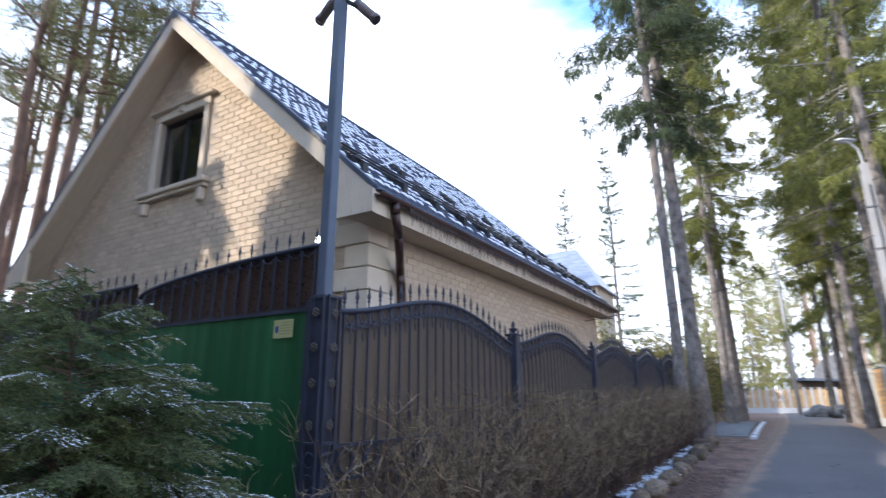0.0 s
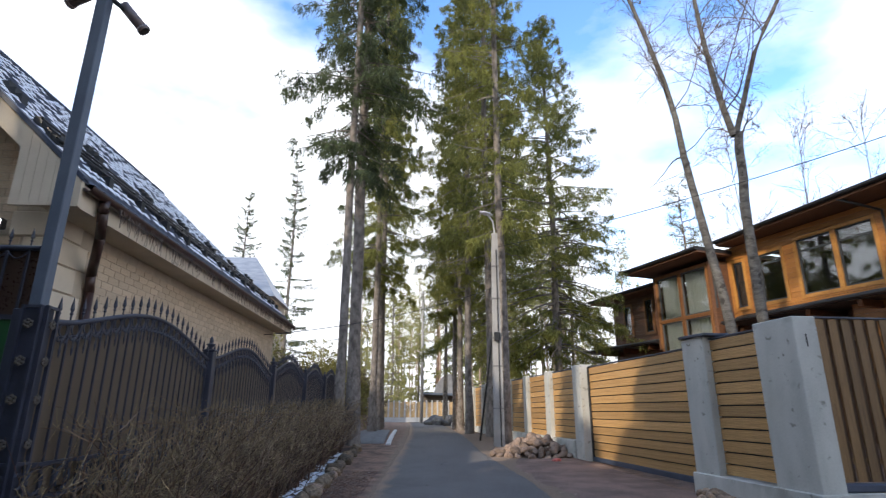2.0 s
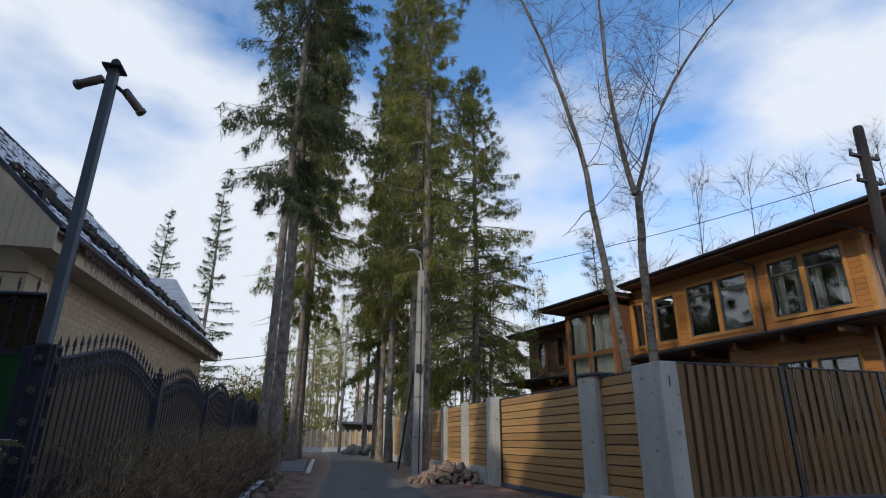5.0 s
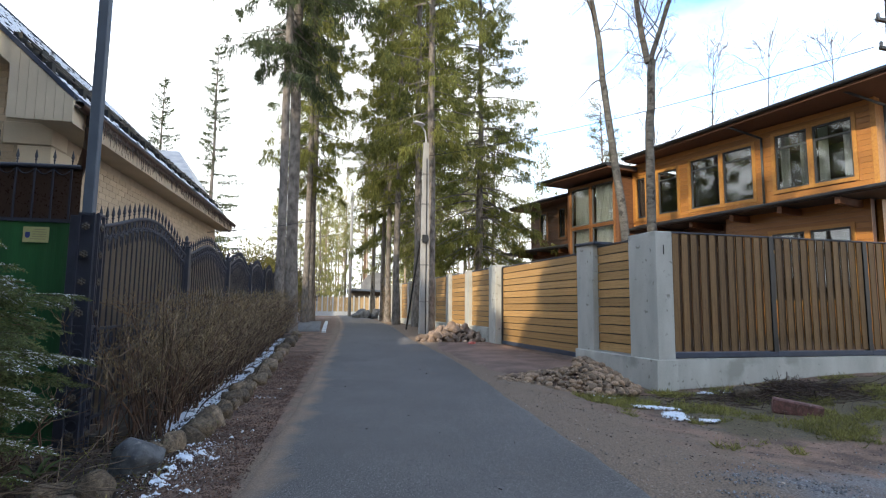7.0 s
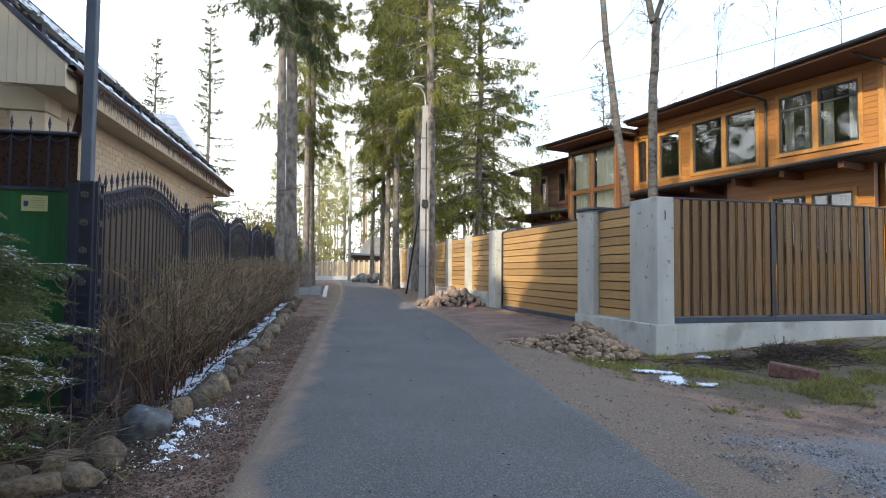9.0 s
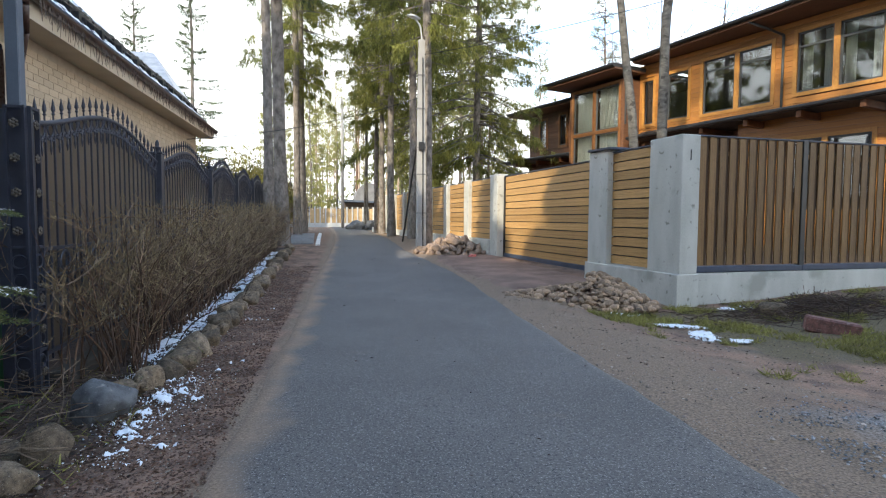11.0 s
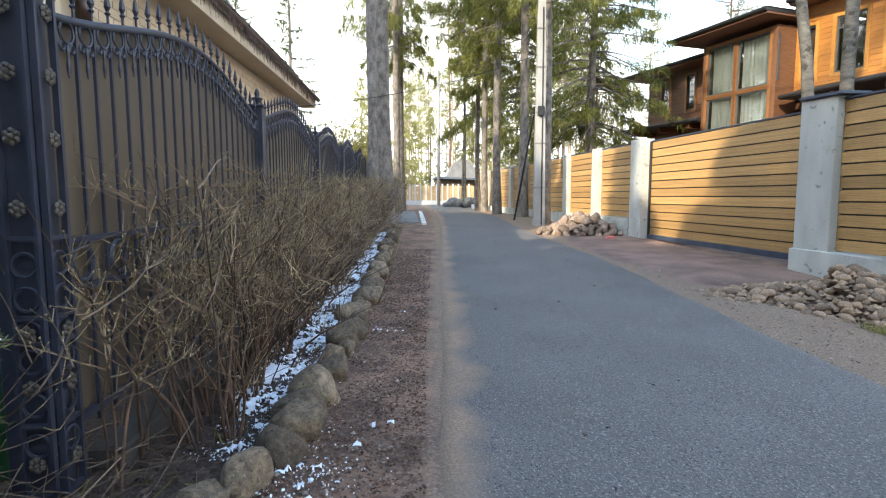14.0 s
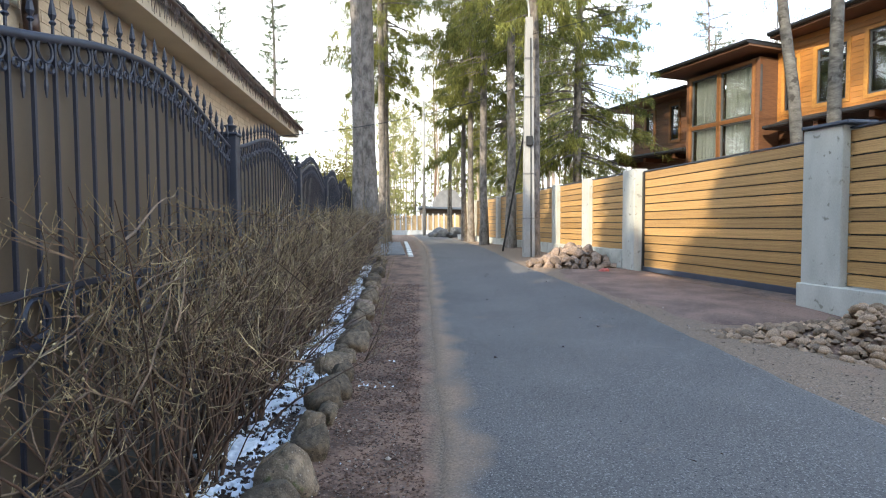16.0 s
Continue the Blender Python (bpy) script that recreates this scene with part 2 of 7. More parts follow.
# shaded and sunlit copies of the same needles, the light put into colour
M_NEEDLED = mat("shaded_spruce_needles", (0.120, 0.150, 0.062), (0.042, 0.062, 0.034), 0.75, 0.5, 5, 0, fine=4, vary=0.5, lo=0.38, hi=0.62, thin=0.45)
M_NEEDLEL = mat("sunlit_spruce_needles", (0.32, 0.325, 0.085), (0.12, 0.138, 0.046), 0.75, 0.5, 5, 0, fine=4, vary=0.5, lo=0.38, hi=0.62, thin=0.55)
# haze and sunlight on the far wood put into needle and bark tones
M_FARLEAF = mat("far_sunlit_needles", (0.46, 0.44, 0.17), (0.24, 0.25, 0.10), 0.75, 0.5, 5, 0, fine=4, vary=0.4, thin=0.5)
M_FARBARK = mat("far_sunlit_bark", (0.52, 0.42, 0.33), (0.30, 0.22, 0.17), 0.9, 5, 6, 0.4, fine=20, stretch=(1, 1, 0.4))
M_PNEEDLE = mat("pine_needles", (0.21, 0.21, 0.085), (0.095, 0.115, 0.05), 0.75, 0.6, 5, 0, fine=5, vary=0.4, thin=0.4)
M_FIR = mat("young_fir_needles", (0.215, 0.250, 0.090), (0.085, 0.112, 0.046), 0.7, 3, 5, 0, fine=14, vary=0.35, thin=0.45)
M_SNOW = mat("old_snow", (0.86, 0.88, 0.92), (0.72, 0.75, 0.80), 0.8, 9, 6, 0.6, fine=70, dist=0.012)
M_ROCK = mat("field_stone", (0.265, 0.195, 0.128), (0.085, 0.062, 0.043), 0.9, 3.2, 9, 1.0, fine=26, vary=0.45, dist=0.03, spots=[((0.105, 0.100, 0.045), 2.6, 0.62), ((0.33, 0.28, 0.22), 13, 0.62), ((0.045, 0.034, 0.027), 8, 0.62)], lo=0.38, hi=0.62)
M_HEAP = mat("pinkish_boulder", (0.34, 0.245, 0.185), (0.135, 0.098, 0.078), 0.88, 3.2, 9, 0.8, fine=40, vary=0.4, dist=0.014, spots=((0.13, 0.10, 0.085), 5, 0.62), lo=0.38, hi=0.62)
M_OLDPOLE = mat("tarred_pole", (0.026, 0.021, 0.019), (0.014, 0.012, 0.011), 0.85, 5, 6, 0.6, fine=30, stretch=(4, 4, 0.5))
M_COBBLE = mat("washed_cobble", (0.39, 0.265, 0.170), (0.135, 0.090, 0.060), 0.8, 7, 8, 0.7, fine=40, vary=0.5, dist=0.010, lo=0.38, hi=0.62)
M_PEBBLE = mat("pebble_grit", (0.36, 0.30, 0.25), (0.15, 0.12, 0.10), 0.85, 20, 5, 0.4, fine=60, vary=0.6, lo=0.4, hi=0.6)
M_BRUSH = mat("dark_brushwood", (0.10, 0.065, 0.048), (0.045, 0.03, 0.024), 0.9, 8, 5, 0.4, fine=60, vary=0.4)
M_LITTER = mat("red_brown_litter", (0.19, 0.105, 0.068), (0.055, 0.032, 0.024), 0.9, 8, 5, 0.4, fine=60, vary=0.5)
M_GRANITE = mat("grey_granite", (0.150, 0.157, 0.168), (0.055, 0.058, 0.065), 0.85, 2.2, 9, 0.8, fine=60, dist=0.018, spots=[((0.26, 0.255, 0.25), 5, 0.62), ((0.035, 0.036, 0.04), 14, 0.66)], lo=0.38, hi=0.62)
# back row of pickets, shade of the gaps put into its tone
M_BACKPICKET = mat("gap_shade_picket", (0.085, 0.048, 0.024), (0.05, 0.028, 0.015), 0.7, 4, 6, 0.2, fine=40, stretch=(9, 6, 0.6))
M_GRAVEL = mat("grey_gravel", (0.30, 0.30, 0.31), (0.12, 0.12, 0.125), 0.85, 20, 5, 0.4, fine=60, vary=0.6, lo=0.4, hi=0.6)
M_PLINTH = mat("weathered_plinth", (0.070, 0.062, 0.054), (0.028, 0.025, 0.022), 0.9, 3, 8, 0.7, fine=40, dist=0.01, spots=((0.05, 0.055, 0.03), 3.0, 0.6))
M_FARFENCE = mat("pale_far_fence", (0.66, 0.47, 0.25), (0.50, 0.34, 0.17), 0.8, 3, 5, 0.2, vary=0.2)
M_GRASS = mat("spring_grass", (0.31, 0.295, 0.085), (0.15, 0.140, 0.048), 0.85, 1.2, 5, 0, fine=6, vary=0.45, thin=0.4)
M_WEED = mat("weed_leaf", (0.105, 0.150, 0.040), (0.055, 0.085, 0.024), 0.6, 8, 5, 0.2, fine=50, vary=0.25, thin=0.3)
M_LAMP = mat("pale_lamp_metal", (0.62, 0.63, 0.64), (0.5, 0.51, 0.52), 0.5, 6, 4, 0.1)
M_SIGN = mat("faded_yellow_sign", (0.45, 0.43, 0.20), (0.37, 0.35, 0.15), 0.6, 6, 5, 0.1)
M_BLUE = mat("sign_blue", (0.06, 0.09, 0.30), (0.05, 0.07, 0.24), 0.6, 8, 4, 0)
M_CAMERA = mat("camera_housing", (0.21, 0.17, 0.17), (0.16, 0.13, 0.13), 0.5, 8, 4, 0.05)
M_REDBRICK = mat("red_stone", (0.20, 0.095, 0.082), (0.085, 0.042, 0.038), 0.9, 9, 8, 0.8, fine=50, dist=0.008, spots=((0.24, 0.17, 0.155), 30, 0.6), lo=0.4, hi=0.6)
M_FLOWER = mat("weathered_rosette", (0.085, 0.070, 0.055), (0.04, 0.035, 0.03), 0.6, 14, 5, 0.4, fine=90)


def zoned(m, layers):
    """Blends further tones into a material where the mesh carries the named amounts: (attribute, tone, darker tone, noise scale)."""
    n, l = m.node_tree.nodes, m.node_tree.links
    b = n["Principled BSDF"]
    src = b.inputs["Base Color"].links[0].from_socket
    for attr, c1, c2, sc in layers:
        at, nz, nf = n.new("ShaderNodeAttribute"), n.new("ShaderNodeTexNoise"), n.new("ShaderNodeTexNoise")
        at.attribute_name = attr
        tc = n.new("ShaderNodeTexCoord")
        nz.inputs["Scale"].default_value, nz.inputs["Detail"].default_value = sc, 9
        nf.inputs["Scale"].default_value, nf.inputs["Detail"].default_value = 70, 8
        for q in (nz, nf):
            l.new(tc.outputs["Object"], q.inputs["Vector"])
        ad = n.new("ShaderNodeMath")
        ad.operation = "MULTIPLY_ADD"
        ad.inputs[1].default_value, ad.inputs[2].default_value = 1.5, -0.75
        l.new(nz.outputs["Fac"], ad.inputs[0])
        ad2 = n.new("ShaderNodeMath")
        l.new(ad.outputs[0], ad2.inputs[0])
        l.new(at.outputs["Fac"], ad2.inputs[1])
        mr = n.new("ShaderNodeMapRange")
        mr.inputs["From Min"].default_value, mr.inputs["From Max"].default_value = 0.22, 0.80
        l.new(ad2.outputs[0], mr.inputs["Value"])
        tone = n.new("ShaderNodeValToRGB")
        tone.color_ramp.elements[0].position, tone.color_ramp.elements[1].position = 0.38, 0.62
        tone.color_ramp.elements[0].color, tone.color_ramp.elements[1].color = (*c2, 1), (*c1, 1)
        l.new(nf.outputs["Fac"], tone.inputs["Fac"])
        mx = n.new("ShaderNodeMix")
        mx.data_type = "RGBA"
        l.new(mr.outputs["Result"], mx.inputs["Factor"])
        l.new(src, mx.inputs["A"])
        l.new(tone.outputs["Color"], mx.inputs["B"])
        src = mx.outputs["Result"]
    l.new(src, b.inputs["Base Color"])


zoned(M_ASPHALT, [("dust", (0.31, 0.215, 0.145), (0.20, 0.135, 0.092), 2.0)])
zoned(M_DIRT, [("sand", (0.275, 0.196, 0.136), (0.125, 0.088, 0.062), 1.6), ("grass", (0.15, 0.118, 0.058), (0.065, 0.048, 0.030), 2.4), ("grit", (0.25, 0.25, 0.255), (0.075, 0.075, 0.078), 2.0), ("bed", (0.095, 0.060, 0.045), (0.036, 0.024, 0.020), 2.0)])


def amount(ob, name, values):
    """Stores one number a vertex on a mesh."""
    a = ob.data.attributes.new(name, "FLOAT", "POINT")
    a.data.foreach_set("value", np.asarray(values, np.float32).ravel())


# ---- building blocks ----


def part(name, bm, material, parent=None, label="", smooth=False):
    """Links a bmesh as one mesh object, under a thing or part if given."""
    me = bpy.data.meshes.new(name)
    bm.to_mesh(me)
    bm.free()
    if smooth:
        me.shade_smooth()
    me.materials.append(material)
    ob = new(name, me)
    ob.parent = parent
    return tagged(ob, label)


def part_np(name, verts, faces, material, parent=None, label="", smooth=False):
    """Links vertex and face arrays as one mesh object."""
    me = bpy.data.meshes.new(name)
    me.from_pydata(np.asarray(verts, float).reshape(-1, 3).tolist(), [], faces if isinstance(faces, list) else np.asarray(faces).tolist())
    if smooth:
        me.shade_smooth()
    me.materials.append(material)
    ob = new(name, me)
    ob.parent = parent
    return tagged(ob, label)


def share(name, me, m, parent=None, label=""):
    """Another object on a mesh that exists already."""
    ob = new(name, me)
    ob.parent = parent
    ob.matrix_basis = m
    return tagged(ob, label)


def thing(name, m, label, category, group="", kind=""):
    ob = new(name)
    ob.empty_display_size = 0.1
    ob.matrix_basis = m
    return tagged(ob, label, category, group, kind)


def box(bm, x0, x1, y0, y1, z0, z1, m=None, bevel=0.0):
    r = bmesh.ops.create_cube(bm, size=1.0)
    mt = Matrix.Translation(((x0 + x1) / 2, (y0 + y1) / 2, (z0 + z1) / 2)) @ Matrix.Diagonal((abs(x1 - x0), abs(y1 - y0), abs(z1 - z0), 1))
    bmesh.ops.transform(bm, matrix=(m @ mt) if m else mt, verts=r["verts"])
    if bevel:
        es = {e for v in r["verts"] for e in v.link_edges}
        bmesh.ops.bevel(bm, geom=list(es), offset=bevel, segments=1, affect="EDGES")
    return bm


def boxed(x0, x1, y0, y1, z0, z1, bevel=0.0):
    return box(bmesh.new(), x0, x1, y0, y1, z0, z1, None, bevel)


def rod(bm, a, b, r0, r1=None, n=8):
    """A tapered round bar from a to b."""
    a, b = Vector(a), Vector(b)
    r1 = r0 if r1 is None else r1
    q = (b - a).to_track_quat("Z", "Y").to_matrix().to_4x4()
    r = bmesh.ops.create_cone(bm, cap_ends=True, segments=n, radius1=r0, radius2=max(r1, 1e-4), depth=(b - a).length)
    bmesh.ops.transform(bm, matrix=Matrix.Translation((a + b) / 2) @ q, verts=r["verts"])
    return bm


def lathe(bm, profile, n=10, m=None):
    """Turns (radius, height) pairs round z."""
    rings = []
    for r, z in profile:
        rings.append([bm.verts.new((r * math.cos(2 * math.pi * k / n), r * math.sin(2 * math.pi * k / n), z)) for k in range(n)])
    for a, b in zip(rings, rings[1:]):
        for k in range(n):
            bm.faces.new((a[k], a[(k + 1) % n], b[(k + 1) % n], b[k]))
    bm.faces.new(rings[0][::-1])
    bm.faces.new(rings[-1])
    if m:
        bmesh.ops.transform(bm, matrix=m, verts=[v for g in rings for v in g])
    return bm


def ring(bm, r, t, m, n=14, k=5):
    """A torus of radius r and thickness t in the plane x = 0."""
    vs = []
    for i in range(n):
        a = 2 * math.pi * i / n
        row = []
        for j in range(k):
            c = 2 * math.pi * j / k
            rr = r + t * math.cos(c)
            row.append(bm.verts.new(m @ Vector((t * math.sin(c), rr * math.cos(a), rr * math.sin(a)))))
        vs.append(row)
    for i in range(n):
        for j in range(k):
            bm.faces.new((vs[i][j], vs[(i + 1) % n][j], vs[(i + 1) % n][(j + 1) % k], vs[i][(j + 1) % k]))
    return bm


def tubes(lines, radii, sides=3):
    """Verts and faces of thin tapered tubes along polylines of equal length: lines (N, K, 3), radii (N, K)."""
    lines, radii = np.asarray(lines, float), np.asarray(radii, float)
    n, k, _ = lines.shape
    d = np.gradient(lines, axis=1)
    d /= np.linalg.norm(d, axis=2, keepdims=True) + 1e-9
    ref = np.where(np.abs(d[..., 2:3]) > 0.9, np.array([1.0, 0, 0]), np.array([0, 0, 1.0]))
    u = np.cross(d, ref)
    u /= np.linalg.norm(u, axis=2, keepdims=True) + 1e-9
    v = np.cross(d, u)
    a = np.arange(sides) * 2 * np.pi / sides
    ringv = lines[:, :, None, :] + radii[:, :, None, None] * (np.cos(a)[None, None, :, None] * u[:, :, None, :] + np.sin(a)[None, None, :, None] * v[:, :, None, :])
    idx = np.arange(n * k * sides).reshape(n, k, sides)
    nx = np.roll(idx, -1, axis=2)
    f = np.stack([idx[:, :-1], nx[:, :-1], nx[:, 1:], idx[:, 1:]], axis=-1).reshape(-1, 4)
    return ringv.reshape(-1, 3), f


def blades(p, d, length, width, rng):
    """Verts and faces of narrow pointed sprays from points p along directions d."""
    n = len(p)
    d = d / (np.linalg.norm(d, axis=1, keepdims=True) + 1e-9)
    s = np.cross(d, rng.normal(size=(n, 3)))
    s /= np.linalg.norm(s, axis=1, keepdims=True) + 1e-9
    length, width = np.broadcast_to(length, n)[:, None], np.broadcast_to(width, n)[:, None]
    v = np.stack([p + s * width / 2, p - s * width / 2, p + d * length], axis=1)
    return v.reshape(-1, 3), np.arange(n * 3).reshape(n, 3)


def smooth01(x):
    x = np.clip(x, 0, 1)
    return x * x * (3 - 2 * x)


def ground_z(x, y):
    """Height of the ground: level, rising a little up the lane, and a shallow dip by the corner of the board fence."""
    z = 0.36 * smooth01((y - 3.5) / 19.0)
    return z - 0.13 * smooth01((x - 2.4) / 1.6) * (1 - smooth01((y - 5.5) / 3.0)) * (1 - smooth01((x - 5.0) / 4.0) * 1.6)


def gz(x, y):
    return float(ground_z(np.float64(x), np.float64(y)))


def lane_x(y):
    """The middle of the lane."""
    return 0.15 + 0.071 * y - 0.00095 * np.maximum(y, 0) ** 2 + 0.0000015 * np.maximum(y, 0) ** 3


# ---- ground ----
rng = np.random.default_rng(5)


def sheet(name, xs, ys, zf, material, label, category, lift=0.0):
    gx, gy = np.meshgrid(xs, ys)
    v = np.stack([gx, gy, zf(gx, gy) + lift], axis=-1).reshape(-1, 3)
    a, b = len(xs), len(ys)
    i = np.arange(a * b).reshape(b, a)
    f = np.stack([i[:-1, :-1], i[:-1, 1:], i[1:, 1:], i[1:, :-1]], axis=-1).reshape(-1, 4)
    return tagged(part_np(name, v, f, material, smooth=True), label, category, kind="structure")


def bumps(x, y, k):
    return 0.5 * np.sin(x * 1.7 * k + 2.1 * np.sin(y * 0.9 * k)) + 0.5 * np.sin(y * 2.3 * k + 1.7 * np.sin(x * 1.3 * k))


axis_x = np.concatenate([np.linspace(-600, -40, 9), np.linspace(-30, -6, 17), np.arange(-5.6, 11, 0.14), np.linspace(12, 40, 15), np.linspace(60, 600, 9)])
axis_y = np.concatenate([np.linspace(-600, -30, 9), np.linspace(-24, -5, 14), np.arange(-4.6, 26, 0.14), np.linspace(27, 80, 28), np.linspace(110, 900, 9)])


def rough_ground(x, y):
    o = np.abs(x - lane_x(np.clip(y, -30, 60)))
    return ground_z(x, y) - 0.03 * (1 - smooth01((o - 1.22) / 0.22)) + smooth01((o - 1.25) / 0.7) * (0.014 * bumps(x, y, 1.0) + 0.007 * bumps(x, y, 3.7))


ground = sheet("ground", axis_x, axis_y, rough_ground, M_DIRT, "brown earth ground strewn with needles and grit", "ground")
ggx, ggy = np.meshgrid(axis_x, axis_y)
off = ggx - lane_x(np.clip(ggy, -30, 60))
amount(ground, "sand", np.where(off < 0, 1 - smooth01((-off - 1.36) / 0.22), 0.95 - 0.75 * smooth01((off - 1.7) / 1.6)) * (np.abs(off) < 4.5))
amount(ground, "grass", smooth01((ggx - 3.2) / 0.9) * (1 - smooth01((ggy - 5.4) / 0.5)) * smooth01((ggy - 2.2 + 0.12 * (ggx - 4)) / 0.9) * 0.85)
amount(ground, "grit", smooth01((ggx - 1.9) / 0.9) * (1 - smooth01((ggy - 0.9) / 1.2)) * (1 - smooth01((ggx - 5.5) / 2.0)) * (1 - smooth01((-ggy - 1.5) / 2.0)) * 0.62)

amount(ground, "bed", smooth01((ggx + 4.2) / 0.4) * (1 - smooth01((ggx + 1.98 - 0.02 * (ggy - 3)) / 0.24)) * smooth01((ggy - 0.4) / 0.6) * (1 - smooth01((ggy - 16) / 1.0)) * 1.1)


def strip(name, edge_l, edge_r, ys, cols, lift, crown, material, label, category, ragged=0.05):
    """A sheet between two edges along the lane."""
    n = len(ys)
    s = np.linspace(0, 1, cols)
    el, er = edge_l(ys), edge_r(ys)
    jag = [ragged * (np.sin(ys * 3.1 + p) * 0.4 + np.sin(ys * 7.7 + 2 * p) * 0.3 + np.sin(ys * 13.3 + 3 * p) * 0.12) for p in (0.4, 2.2)]
    x = (el + jag[0])[:, None] * (1 - s) + (er + jag[1])[:, None] * s
    y = np.repeat(ys[:, None], cols, 1)
    z = ground_z(x, y) + lift + crown * (1 - (2 * s - 1) ** 2)
    z[:, 0] -= lift + 0.05
    z[:, -1] -= lift + 0.05
    z[0] -= lift + 0.03
    z[-1] -= lift + 0.03
    i = np.arange(n * cols).reshape(n, cols)
    f = np.stack([i[:-1, :-1], i[:-1, 1:], i[1:, 1:], i[1:, :-1]], axis=-1).reshape(-1, 4)
    return tagged(part_np(name, np.stack([x, y, z], -1), f, material, smooth=True), label, category, kind="structure")


lane_y = np.concatenate([np.arange(-40, -6, 1.0), np.arange(-6, 30, 0.12), np.arange(30, 75, 1.0)])
road = strip("road", lambda y: lane_x(y) - 1.27 - 0.19 * (1 - smooth01((y - 8) / 12)), lambda y: lane_x(y) + 1.36 + 0.02 * np.clip(y - 3, -4, 6) - 0.5 * smooth01((y - 8) / 8), lane_y, 36, 0.014, 0.02, M_ASPHALT,
             "narrow grey asphalt lane with dusty crumbling edges", "road", 0.03)
across = np.tile(np.linspace(0, 1, 36), len(lane_y))
amount(road, "dust", np.maximum(1.05 - across / 0.135, 0) + np.maximum(0.7 - (1 - across) / 0.05, 0))
drive_y = np.arange(7.2, 13.4, 0.12)
strip("driveway", lambda y: lane_x(y) + 1.44 - 0.5 * smooth01((y - 8) / 8) + 0.5 * np.abs((y - 10.3) / 3.1) ** 3, lambda y: 4.95 - 0.0735 * (y - 5.74), drive_y, 10, 0.012, 0.015, M_RED,
      "reddish granite grit driveway before the board gate", "driveway", 0.1)

# ---- wrought fence along the lane ----
FX = -2.62
ARCH_N = 23
SECTION = 3.36


def arch(u, low, high, half=False):
    if half:
        return low + (high - low) * math.sin(math.pi / 2 * min(1, max(0, u))) ** 0.5
    return low + (high - low) * math.sin(math.pi * min(1, max(0, u))) ** 1.5


unit_bar = boxed(-0.5, 0.5, -0.5, 0.5, 0, 1)
ME_BAR = bpy.data.meshes.new("bar")
unit_bar.to_mesh(ME_BAR)
unit_bar.free()
ME_BAR.materials.append(M_STEEL)
tmp = lathe(bmesh.new(), [(0.008, 0), (0.008, 0.05), (0.018, 0.062), (0.008, 0.075), (0.02, 0.10), (0.016, 0.125), (0.002, 0.20)], 6)
ME_SPIKE = bpy.data.meshes.new("spike")
tmp.to_mesh(ME_SPIKE)
tmp.free()
ME_SPIKE.materials.append(M_STEEL)
tmp = ring(bmesh.new(), 0.046, 0.0065, Matrix.Translation((0, 0, 0.012)), 16, 5)
for sgn in (-1, 1):
    ring(tmp, 0.017, 0.006, Matrix.Translation((0.0, sgn * 0.034, -0.052)), 10, 4)
lathe(tmp, [(0.003, -0.175), (0.010, -0.13), (0.005, -0.095), (0.009, -0.065), (0.004, -0.035)], 6)
ME_RING = bpy.data.meshes.new("scroll")
tmp.to_mesh(ME_RING)
tmp.free()
ME_RING.materials.append(M_STEEL)
tmp = bmesh.new()
ring(tmp, 0.075, 0.011, Matrix.Identity(4), 16, 5)
ME_RING2 = bpy.data.meshes.new("scroll_band")
tmp.to_mesh(ME_RING2)
tmp.free()
ME_RING2.materials.append(M_STEEL)
tmp = bmesh.new()
for k in range(6):
    lathe(tmp, [(0.0, 0.0), (0.012, 0.002), (0.014, 0.010), (0.002, 0.016)], 6,
          Matrix.Rotation(k * math.pi / 3, 4, "X") @ Matrix.Translation((0, 0, 0.022)) @ Matrix.Rotation(math.pi / 2, 4, "Y"))
lathe(tmp, [(0.0, 0.0), (0.014, 0.004), (0.012, 0.016), (0.001, 0.022)], 8, Matrix.Rotation(math.pi / 2, 4, "Y"))
ME_ROSE = bpy.data.meshes.new("rosette")
tmp.to_mesh(ME_ROSE)
tmp.free()
ME_ROSE.materials.append(M_FLOWER)


